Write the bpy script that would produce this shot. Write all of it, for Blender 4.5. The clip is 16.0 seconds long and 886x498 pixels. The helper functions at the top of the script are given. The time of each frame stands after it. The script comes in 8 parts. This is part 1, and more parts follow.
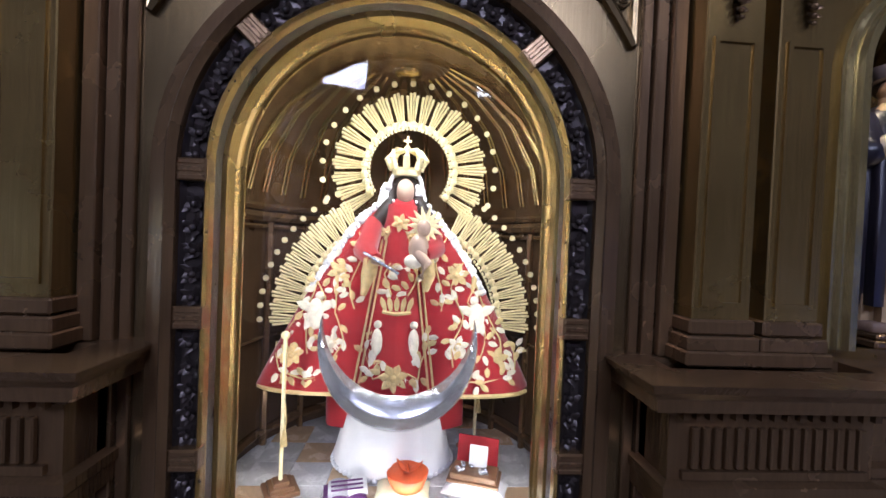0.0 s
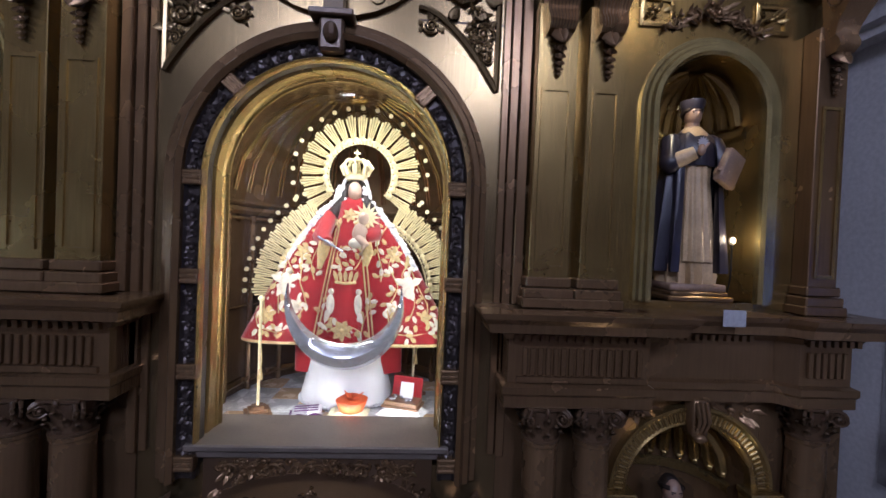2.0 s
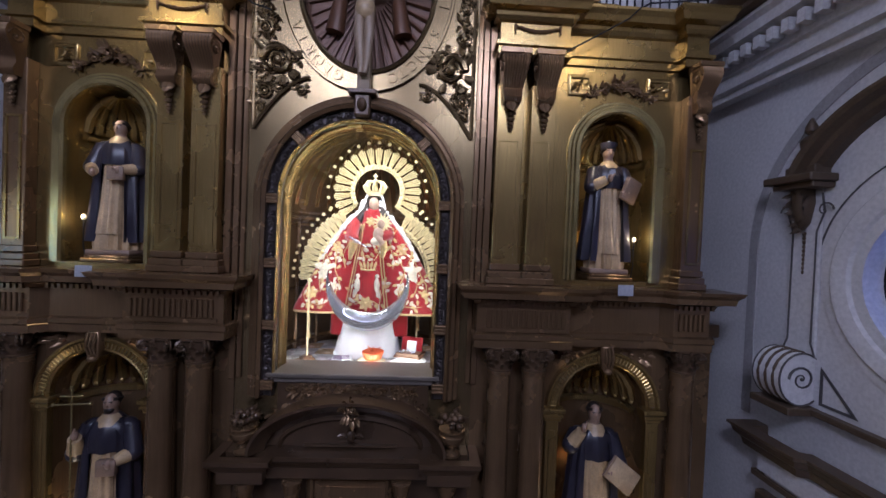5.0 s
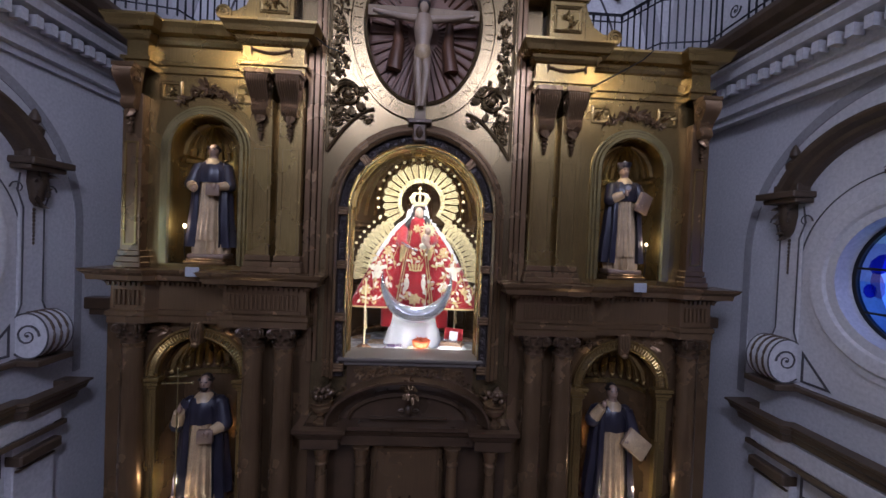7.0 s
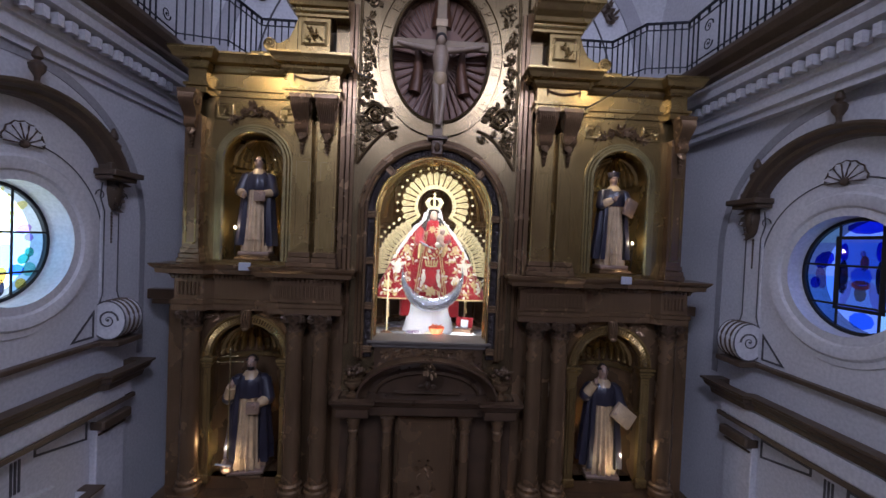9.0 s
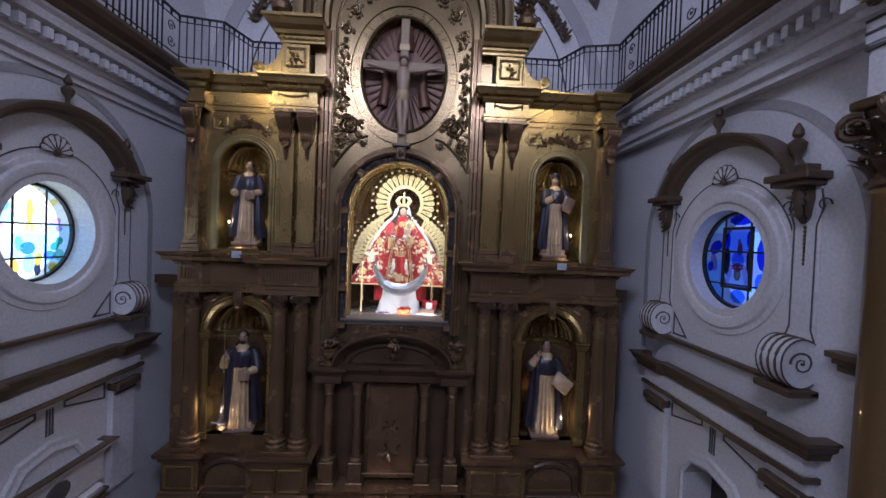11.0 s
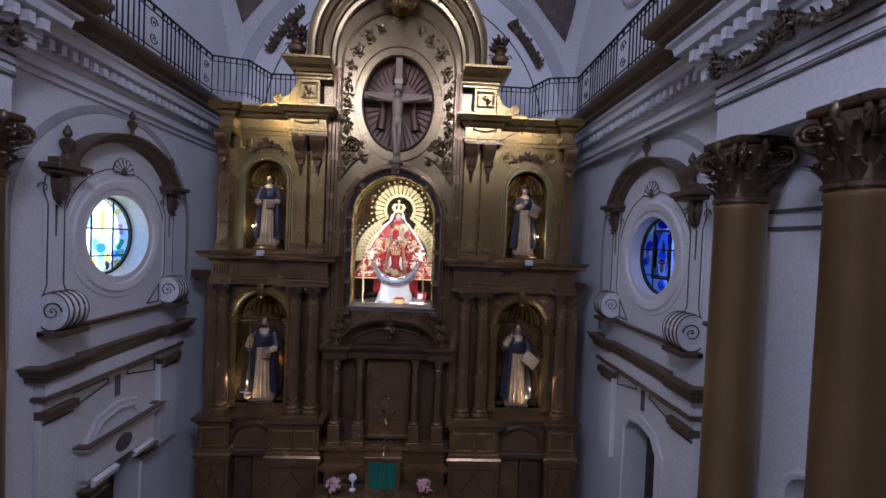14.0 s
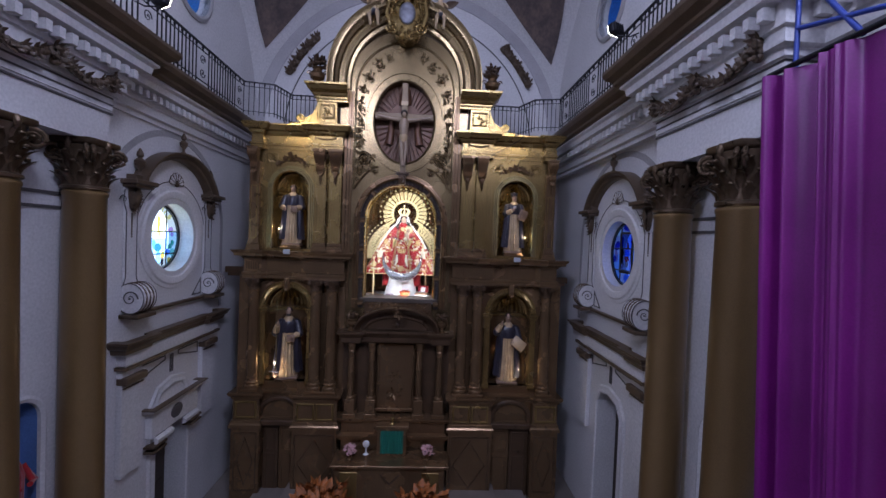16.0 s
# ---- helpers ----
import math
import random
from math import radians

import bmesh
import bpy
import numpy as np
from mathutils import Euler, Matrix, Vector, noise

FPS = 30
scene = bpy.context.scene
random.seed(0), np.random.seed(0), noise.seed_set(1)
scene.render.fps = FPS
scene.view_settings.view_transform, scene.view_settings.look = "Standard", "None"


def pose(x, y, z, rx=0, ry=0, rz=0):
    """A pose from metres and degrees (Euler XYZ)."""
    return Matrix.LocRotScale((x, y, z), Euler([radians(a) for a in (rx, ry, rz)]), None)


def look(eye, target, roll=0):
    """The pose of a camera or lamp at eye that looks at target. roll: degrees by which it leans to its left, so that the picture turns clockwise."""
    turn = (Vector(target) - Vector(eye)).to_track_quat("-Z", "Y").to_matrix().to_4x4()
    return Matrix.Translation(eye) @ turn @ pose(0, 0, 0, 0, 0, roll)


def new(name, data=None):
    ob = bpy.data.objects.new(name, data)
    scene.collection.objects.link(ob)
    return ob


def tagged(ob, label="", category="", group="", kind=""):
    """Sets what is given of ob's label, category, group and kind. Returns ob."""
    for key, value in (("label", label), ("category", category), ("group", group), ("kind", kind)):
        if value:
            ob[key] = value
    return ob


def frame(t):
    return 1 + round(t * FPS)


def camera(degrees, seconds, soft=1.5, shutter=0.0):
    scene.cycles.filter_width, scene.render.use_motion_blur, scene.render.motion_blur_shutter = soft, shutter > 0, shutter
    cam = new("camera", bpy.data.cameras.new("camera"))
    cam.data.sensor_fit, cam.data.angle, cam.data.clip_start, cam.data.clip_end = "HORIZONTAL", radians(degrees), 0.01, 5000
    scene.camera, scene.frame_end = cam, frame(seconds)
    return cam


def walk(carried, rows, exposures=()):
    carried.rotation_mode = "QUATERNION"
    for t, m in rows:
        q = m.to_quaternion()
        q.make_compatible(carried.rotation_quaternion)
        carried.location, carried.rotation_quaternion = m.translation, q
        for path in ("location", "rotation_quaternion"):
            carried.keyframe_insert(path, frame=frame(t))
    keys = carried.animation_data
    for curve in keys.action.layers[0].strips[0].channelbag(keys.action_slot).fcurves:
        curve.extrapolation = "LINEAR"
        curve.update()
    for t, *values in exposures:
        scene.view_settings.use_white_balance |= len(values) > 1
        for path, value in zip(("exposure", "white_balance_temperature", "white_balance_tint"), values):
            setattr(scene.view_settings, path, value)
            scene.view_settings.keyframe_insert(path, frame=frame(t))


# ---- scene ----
cam = camera(96.2, 16.0)
METRES, EYE, TILT, LEAN, TURN = 9.0, 6.75, 0.0, 0.0, -3.5
ROWS = [
    (0.0, 0.0, 0.0, 0.0, 0.04, -0.98, -2.46),
    (0.5, 0.0243, -0.0185, -0.0022, 0.17, -1.0, -2.43),
    (1.0, 0.0458, -0.0438, -0.0061, 0.22, -0.96, -2.45),
    (1.5, 0.0631, -0.0736, -0.0084, 0.35, -0.93, -2.37),
    (2.0, 0.0687, -0.106, -0.0116, 0.19, -0.86, -2.37),
    (2.5, 0.0742, -0.1373, -0.0133, 0.13, -0.97, -2.35),
    (3.0, 0.0809, -0.169, -0.0162, 0.22, -0.88, -2.41),
    (3.5, 0.0893, -0.1999, -0.016, 0.39, -0.96, -2.43),
    (4.0, 0.0966, -0.2288, -0.0162, 0.84, -1.0, -2.33),
    (6.5, 0.0378, -0.3439, -0.0045, 0.93, -1.08, -2.32),
    (7.0, 0.0211, -0.3716, -0.0061, 0.86, -1.1, -2.31),
    (7.5, 0.0057, -0.3974, -0.0101, 0.83, -1.06, -2.32),
    (8.0, -0.0059, -0.4209, -0.0111, 0.82, -1.07, -2.32),
    (8.5, -0.0079, -0.443, -0.0084, 0.81, -1.06, -2.36),
    (9.0, -0.0025, -0.4686, -0.0075, 0.81, -1.17, -2.34),
    (11.5, 0.0977, -0.6112, -0.0235, 1.1, -1.18, -2.27),
    (12.0, 0.1086, -0.6336, -0.0251, 1.14, -1.17, -2.22),
    (12.5, 0.1074, -0.656, -0.0242, 1.16, -1.15, -2.19),
    (13.0, 0.1071, -0.6825, -0.0224, 1.13, -1.17, -2.2),
    (13.5, 0.1087, -0.7144, -0.0193, 1.1, -1.18, -2.2),
    (14.0, 0.1111, -0.7503, -0.0173, 1.06, -1.18, -2.2),
    (14.5, 0.1138, -0.7866, -0.0187, 0.99, -1.21, -2.2),
    (15.0, 0.1153, -0.8239, -0.0206, 0.93, -1.24, -2.2),
    (15.5, 0.114, -0.8631, -0.0189, 0.9, -1.27, -2.18),
    (16.0, 0.1097, -0.905, -0.0141, 0.88, -1.31, -2.15),
]
walk(cam, [(t, pose(0.14, -2.1, EYE, TILT, LEAN, TURN) @ pose(METRES * x, METRES * y, METRES * z, 90 + pitch, roll, yaw)) for t, x, y, z, yaw, pitch, roll in ROWS])
scene_world = bpy.data.worlds.new("sky")
scene.world = scene_world
scene_world.use_nodes = True
wn = scene_world.node_tree
sky = wn.nodes.new("ShaderNodeTexSky")
sky.sky_type, sky.sun_disc = "NISHITA", False
sky.sun_elevation, sky.sun_rotation = radians(38), radians(250)
wn.links.new(sky.outputs[0], wn.nodes["Background"].inputs[0])
wn.nodes["Background"].inputs[1].default_value = 0.1
sun = new("sun", bpy.data.lights.new("sun", "SUN"))
sun.data.energy, sun.data.angle, sun.data.color = 2.5, radians(0.5), (1, 0.95, 0.88)
sun.matrix_world = look((-6, 30, 26), (0, 0, 6))


def area(name, eye, target, w, h, power, color):
    li = bpy.data.lights.new(name, "AREA")
    li.shape, li.size, li.size_y, li.energy, li.color = "RECTANGLE", w, h, power, color
    ob = new(name, li)
    ob.matrix_world = look(eye, target)
    return ob


def spot(name, eye, target, power, color, angle, blend=0.6, radius=0.06):
    li = bpy.data.lights.new(name, "SPOT")
    li.energy, li.color, li.spot_size, li.spot_blend, li.shadow_soft_size = power, color, radians(angle), blend, radius
    ob = new(name, li)
    ob.matrix_world = look(eye, target)
    return ob


DAY = (0.60, 0.66, 1.0)
WARM = (1.0, 0.83, 0.60)
# unseen fill lamps added for bluish daylight; no dome or nave windows are built
area("fill_dome", (0, -2.6, 15.6), (0, -2.6, 0), 4.0, 4.0, 82, DAY)
area("fill_nave_left", (-2.8, -11.6, 13.2), (0.8, 0, 4.4), 1.8, 2.2, 510, DAY)
area("fill_nave_right", (2.8, -11.6, 13.2), (-0.8, 0, 4.4), 1.8, 2.2, 510, DAY)
# floodlights clamped to the gallery rail
spot("flood_left", (-3.55, -3.5, 10.25), (-2.4, 0, 9.1), 74, WARM, 36, 0.9)
spot("flood_right", (3.55, -3.5, 10.25), (2.65, 0, 9.05), 48, WARM, 36, 0.9)
# strip lamps behind the frame of the glass case
area("case_strip_left", (-0.86, 0.33, 6.3), (0.1, 1.0, 6.2), 0.05, 2.3, 13, (0.95, 0.97, 1))
area("case_strip_right", (0.86, 0.33, 6.3), (-0.1, 1.0, 6.2), 0.05, 2.3, 13, (0.95, 0.97, 1))
area("case_strip_low", (0, 0.45, 5.10), (0, 1.1, 5.45), 1.5, 0.04, 3.5, (0.95, 0.97, 1))
area("case_strip_top", (0, 0.5, 7.86), (0, 1.0, 6.2), 0.8, 0.06, 34, (0.95, 0.97, 1))


# ---------------------------------------------------------------- materials
def mat(name, base, rough=0.5, metal=0.0, var=0.25, scale=3.0, fine=40.0, bump=0.15, dirt=None, coat=0.0, sheen=0.0, random_tint=0.0, grain=False):
    m = bpy.data.materials.new(name)
    m.use_nodes = True
    nt = m.node_tree
    b = nt.nodes["Principled BSDF"]
    b.inputs["Roughness"].default_value, b.inputs["Metallic"].default_value = rough, metal
    b.inputs["Coat Weight"].default_value = coat
    b.inputs["Sheen Weight"].default_value = sheen
    tc = nt.nodes.new("ShaderNodeTexCoord")
    n1, n2 = nt.nodes.new("ShaderNodeTexNoise"), nt.nodes.new("ShaderNodeTexNoise")
    n1.inputs["Scale"].default_value, n1.inputs["Detail"].default_value = scale, 6
    n2.inputs["Scale"].default_value, n2.inputs["Detail"].default_value = fine, 4
    for n in (n1, n2):
        nt.links.new(tc.outputs["Object"], n.inputs["Vector"])
    if grain:
        mp = nt.nodes.new("ShaderNodeMapping")
        mp.inputs["Scale"].default_value = (1, 1, 0.05)
        nt.links.new(tc.outputs["Object"], mp.inputs["Vector"])
        nt.links.new(mp.outputs[0], n2.inputs["Vector"])
    ramp = nt.nodes.new("ShaderNodeValToRGB")
    ramp.color_ramp.elements[0].position, ramp.color_ramp.elements[1].position = 0.22, 0.78
    d = dirt or tuple(c * (1 - var) for c in base)
    ramp.color_ramp.elements[0].color = (*d, 1)
    ramp.color_ramp.elements[1].color = (*[min(1, c * (1 + var * 0.6)) for c in base], 1)
    nt.links.new(n1.outputs[0], ramp.inputs[0])
    mix = nt.nodes.new("ShaderNodeMix")
    mix.data_type, mix.blend_type = "RGBA", "MULTIPLY"
    mix.inputs[0].default_value = 0.35
    r2 = nt.nodes.new("ShaderNodeValToRGB")
    r2.color_ramp.elements[0].position, r2.color_ramp.elements[1].position = 0.35, 0.65
    r2.color_ramp.elements[0].color = (0.55, 0.55, 0.55, 1)
    nt.links.new(n2.outputs[0], r2.inputs[0])
    nt.links.new(ramp.outputs[0], mix.inputs[6])
    nt.links.new(r2.outputs[0], mix.inputs[7])
    out = mix.outputs[2]
    if random_tint:
        oi = nt.nodes.new("ShaderNodeObjectInfo")
        hs = nt.nodes.new("ShaderNodeHueSaturation")
        mr = nt.nodes.new("ShaderNodeMapRange")
        mr.inputs[3].default_value, mr.inputs[4].default_value = 1 - random_tint, 1 + random_tint
        nt.links.new(oi.outputs["Random"], mr.inputs[0])
        nt.links.new(mr.outputs[0], hs.inputs["Value"])
        nt.links.new(out, hs.inputs["Color"])
        out = hs.outputs[0]
    nt.links.new(out, b.inputs["Base Color"])
    rr = nt.nodes.new("ShaderNodeMapRange")
    rr.inputs[3].default_value, rr.inputs[4].default_value = max(0.02, rough - 0.05), min(1, rough + 0.08)
    nt.links.new(n1.outputs[0], rr.inputs[0])
    nt.links.new(rr.outputs[0], b.inputs["Roughness"])
    if bump:
        bp = nt.nodes.new("ShaderNodeBump")
        bp.inputs["Strength"].default_value, bp.inputs["Distance"].default_value = bump, 0.01
        nt.links.new(n2.outputs[0], bp.inputs["Height"])
        nt.links.new(bp.outputs[0], b.inputs["Normal"])
    return m


def glow(name, color, strength):
    m = bpy.data.materials.new(name)
    m.use_nodes = True
    b = m.node_tree.nodes["Principled BSDF"]
    b.inputs["Base Color"].default_value = (*color, 1)
    b.inputs["Emission Color"].default_value = (*color, 1)
    b.inputs["Emission Strength"].default_value = strength
    return m


def clear_glass(name, tint=(1, 1, 1), gloss=0.06):
    m = bpy.data.materials.new(name)
    m.use_nodes = True
    nt = m.node_tree
    tr, gl, mx = nt.nodes.new("ShaderNodeBsdfTransparent"), nt.nodes.new("ShaderNodeBsdfGlossy"), nt.nodes.new("ShaderNodeMixShader")
    tr.inputs[0].default_value = (*tint, 1)
    gl.inputs["Roughness"].default_value = 0.02
    mx.inputs[0].default_value = gloss
    nt.links.new(tr.outputs[0], mx.inputs[1])
    nt.links.new(gl.outputs[0], mx.inputs[2])
    nt.links.new(mx.outputs[0], nt.nodes["Material Output"].inputs[0])
    return m


GILT = mat("aged_gilding", (0.385, 0.268, 0.105), 0.25, 0.85, 0.2, 1.6, 60, 0.10, dirt=(0.31, 0.205, 0.078), grain=True)
GILT_ROSE = mat("copper_toned_gilding", (0.275, 0.197, 0.098), 0.24, 0.85, 0.2, 1.6, 60, 0.10, dirt=(0.215, 0.15, 0.075), grain=True)
GILT_DARK = mat("dark_gilded_wood", (0.24, 0.147, 0.075), 0.25, 0.65, 0.3, 1.6, 50, 0.12, dirt=(0.17, 0.10, 0.052), grain=True)
GILT_BRIGHT = mat("polished_gilding", (0.58, 0.47, 0.22), 0.22, 0.88, 0.25, 4, 60, 0.1)
WOOD_DARK = mat("dark_walnut", (0.095, 0.055, 0.03), 0.28, 0.25, 0.4, 3, 70, 0.2)
WOOD_RED = mat("red_brown_wood", (0.16, 0.07, 0.035), 0.4, 0.2, 0.35, 3, 70, 0.15)
CARVED_BLACK = mat("blackened_carving", (0.07, 0.055, 0.05), 0.28, 0.55, 0.4, 8, 60, 0.2)
PLASTER = mat("white_plaster", (0.70, 0.68, 0.68), 0.75, 0, 0.10, 0.8, 25, 0.08)
VAULT_PAINT = mat("vault_plaster", (0.68, 0.66, 0.66), 0.8, 0, 0.10, 0.7, 20, 0.08)
BROWN_TRIM = mat("brown_painted_trim", (0.11, 0.072, 0.045), 0.42, 0.1, 0.3, 4, 40, 0.15)
LINE = mat("grey_line_paint", (0.10, 0.09, 0.09), 0.7, 0, 0.3, 6, 40, 0.05)
BRONZE = mat("bronze_painted_column", (0.25, 0.155, 0.065), 0.34, 0.4, 0.08, 1.5, 80, 0.05, coat=0.5)
CAPITAL = mat("tarnished_bronze", (0.15, 0.10, 0.062), 0.28, 0.65, 0.4, 9, 60, 0.25)
IRON = mat("black_iron", (0.02, 0.02, 0.025), 0.45, 0.6, 0.3, 10, 80, 0.1)
SILL_WOOD = mat("dull_brown_sill", (0.13, 0.105, 0.085), 0.5, 0, 0.25, 4, 60, 0.1)
MARBLE = mat("pale_marble", (0.62, 0.61, 0.60), 0.25, 0, 0.25, 6, 40, 0.03)
MARBLE_TAN = mat("tan_marble", (0.60, 0.42, 0.26), 0.25, 0, 0.25, 6, 40, 0.03)
FLOORING = mat("worn_stone_floor", (0.20, 0.17, 0.15), 0.35, 0, 0.3, 2, 30, 0.05)
RED_VELVET = mat("red_velvet", (0.38, 0.006, 0.012), 0.8, 0, 0.25, 7, 120, 0.1, sheen=0.3)
GOLD_THREAD = mat("gold_embroidery", (0.74, 0.56, 0.26), 0.5, 0.2, 0.3, 30, 160, 0.4)
WHITE_THREAD = mat("ivory_embroidery", (0.85, 0.78, 0.62), 0.6, 0.05, 0.2, 30, 160, 0.4)
WHITE_CLOTH = mat("white_lace_cloth", (0.82, 0.82, 0.82), 0.85, 0, 0.1, 10, 150, 0.2)
SILVER = mat("polished_silver", (0.62, 0.63, 0.66), 0.2, 0.75, 0.12, 5, 60, 0.06)
HALO_GOLD = mat("bright_gold_plate", (0.88, 0.76, 0.44), 0.36, 0.12, 0.2, 9, 60, 0.1)
SKIN = mat("painted_flesh", (0.50, 0.35, 0.26), 0.42, 0, 0.12, 9, 60, 0.05)
HAIR = mat("dark_painted_hair", (0.025, 0.016, 0.012), 0.5, 0, 0.3, 20, 90, 0.2)
CAPE = mat("blue_black_painted_cape", (0.028, 0.025, 0.036), 0.28, 0, 0.4, 5, 50, 0.12)
SAINT_SKIN = mat("brown_painted_flesh", (0.34, 0.215, 0.15), 0.4, 0, 0.25, 14, 60, 0.1)
HABIT = mat("ivory_painted_habit", (0.52, 0.36, 0.20), 0.36, 0, 0.4, 5, 50, 0.12)
PAPER = mat("grey_card", (0.36, 0.36, 0.38), 0.8, 0, 0.1, 6, 40, 0)
LEATHER = mat("brown_book_cover", (0.25, 0.16, 0.11), 0.5, 0, 0.3, 8, 60, 0.2)
CLEAR = clear_glass("case_glass", (1, 1, 1), 0.025)


# ---------------------------------------------------------------- mesh helpers
def part(name, bm, material, parent=None, label="", smooth=False, m=None, angle=None):
    mats = material if isinstance(material, (list, tuple)) else [material]
    me = bpy.data.meshes.new(name)
    bmesh.ops.recalc_face_normals(bm, faces=bm.faces)
    if smooth:
        lim = radians(angle or 40)
        for f in bm.faces:
            f.smooth = True
        for e in bm.edges:
            if len(e.link_faces) == 2 and e.calc_face_angle(0) > lim:
                e.smooth = False
    bm.to_mesh(me)
    bm.free()
    for k in mats:
        me.materials.append(k)
    ob = new(name, me)
    if m is not None:
        ob.matrix_basis = m
    if parent:
        ob.parent = parent
    if label:
        ob["label"] = label
    return ob


def thing(name, label, category, m=None, group="", kind=""):
    ob = new(name)
    ob.empty_display_size = 0.2
    if m is not None:
        ob.matrix_basis = m
    return tagged(ob, label, category, group, kind)


def B():
    return bmesh.new()


def box(bm, x0, x1, y0, y1, z0, z1, bev=0.0, mi=0):
    vs = [bm.verts.new(p) for p in ((x0, y0, z0), (x1, y0, z0), (x1, y1, z0), (x0, y1, z0), (x0, y0, z1), (x1, y0, z1), (x1, y1, z1), (x0, y1, z1))]
    fs = [bm.faces.new([vs[i] for i in q]) for q in ((0, 1, 2, 3), (4, 5, 6, 7), (0, 1, 5, 4), (1, 2, 6, 5), (2, 3, 7, 6), (3, 0, 4, 7))]
    for f in fs:
        f.material_index = mi
    if bev:
        es = list({e for f in fs for e in f.edges})
        r = bmesh.ops.bevel(bm, geom=es, offset=bev, segments=1, affect="EDGES", profile=0.5)
        for f in r["faces"]:
            f.material_index = mi
    return bm


def quads(bm, rows, closed=False, caps=False, mi=0):
    """A skin over rows of points."""
    vr = [[bm.verts.new(p) for p in r] for r in rows]
    n = len(vr[0])
    for a, b in zip(vr, vr[1:]):
        for i in range(n if closed else n - 1):
            j = (i + 1) % n
            f = bm.faces.new((a[i], a[j], b[j], b[i]))
            f.material_index = mi
    if caps:
        for r in (vr[0], vr[-1]):
            if len(set(r)) > 2:
                f = bm.faces.new(r)
                f.material_index = mi
    return vr


def sweep(bm, path, profile, mi=0):
    """A moulding: profile of (out, z), closed, along a line in plan; out is to the right of the way."""
    n = len(path)
    rows = []
    for i, p in enumerate(path):
        a = Vector(path[i]) - Vector(path[i - 1]) if i else None
        b = Vector(path[i + 1]) - Vector(p) if i < n - 1 else None
        a = (a or b).normalized()
        b = (b or a).normalized()
        na, nb = Vector((a.y, -a.x)), Vector((b.y, -b.x))
        mi_ = (na + nb)
        mi_ = mi_ / max(0.3, mi_.dot(na))
        rows.append([(p[0] + mi_.x * o, p[1] + mi_.y * o, z) for o, z in profile])
    quads(bm, rows, True, True, mi)


def arch_path(half, z0, zs, n=24, cx=0.0, rise=None):
    rise = half if rise is None else rise
    pts = [(cx - half, z0)] if z0 < zs - 1e-6 else []
    pts += [(cx - half * math.cos(math.pi * i / n), zs + rise * math.sin(math.pi * i / n)) for i in range(n + 1)]
    if z0 < zs - 1e-6:
        pts.append((cx + half, z0))
    return pts


def arch_sweep(bm, path, profile, y0=0.0, closed=False, mi=0):
    """A moulding along a line (x, z) in a wall that faces -y; profile of (away from the opening, out), closed."""
    n = len(path)
    rows = []
    for i, p in enumerate(path):
        q0, q1 = path[i - 1] if (i or closed) else None, path[(i + 1) % n] if (i < n - 1 or closed) else None
        a = Vector(p) - Vector(q0) if q0 else None
        b = Vector(q1) - Vector(p) if q1 else None
        a = (a or b).normalized()
        b = (b or a).normalized()
        na, nb = Vector((-a.y, a.x)), Vector((-b.y, b.x))
        k = na + nb
        k = k / max(0.3, k.dot(na))
        rows.append([(p[0] + k.x * r, y0 - d, p[1] + k.y * r) for r, d in profile])
    if closed:
        rows.append(rows[0])
    quads(bm, rows, True, not closed, mi)


def slab(bm, outer, holes, y0, y1, mi=0):
    """A plate in the (x, z) plane from y0 to y1, with holes right through."""
    for y in (y0, y1):
        es = []
        for loop in [outer, *holes]:
            vs = [bm.verts.new((x, y, z)) for x, z in loop]
            es += [bm.edges.new((vs[i], vs[(i + 1) % len(vs)])) for i in range(len(vs))]
        r = bmesh.ops.triangle_fill(bm, use_beauty=True, use_dissolve=False, edges=es)
        for g in r["geom"]:
            if isinstance(g, bmesh.types.BMFace):
                g.material_index = mi
    for loop in [outer, *holes]:
        quads(bm, [[(x, y0, z) for x, z in loop], [(x, y1, z) for x, z in loop]], True, False, mi)
    bmesh.ops.remove_doubles(bm, verts=bm.verts, dist=1e-5)


def lathe(bm, profile, c=(0, 0, 0), seg=24, squash=1.0, mi=0, a0=0.0, a1=2 * math.pi):
    full = a1 - a0 > 6.28
    n = seg if full else seg + 1
    rows = [[(c[0] + r * math.cos(a0 + (a1 - a0) * i / seg), c[1] + squash * r * math.sin(a0 + (a1 - a0) * i / seg), c[2] + z) for i in range(n)] for r, z in profile]
    quads(bm, rows, full, full, mi)


def ball(bm, c, r, seg=8, rings=6, mi=0, m=None):
    rr = r if isinstance(r, (tuple, list)) else (r, r, r)
    t = Matrix.Translation(c) @ (m or Matrix()) @ Matrix.Diagonal((*rr, 1))
    res = bmesh.ops.create_uvsphere(bm, u_segments=seg, v_segments=rings, radius=1, matrix=t)
    for v in res["verts"]:
        for f in v.link_faces:
            f.material_index = mi


def tube(bm, pts, radius, seg=8, mi=0, caps=True):
    pts = [Vector(p) for p in pts]
    rad = radius if isinstance(radius, (list, tuple)) else [radius] * len(pts)
    rows = []
    up = Vector((0.13, 0.21, 1)).normalized()
    for i, p in enumerate(pts):
        d = (pts[min(i + 1, len(pts) - 1)] - pts[max(i - 1, 0)]).normalized()
        u = d.cross(up)
        if u.length < 1e-3:
            u = d.cross(Vector((1, 0, 0)))
        u.normalize()
        v = d.cross(u).normalized()
        rows.append([p + rad[i] * (u * math.cos(6.2832 * k / seg) + v * math.sin(6.2832 * k / seg)) for k in range(seg)])
    quads(bm, rows, True, caps, mi)


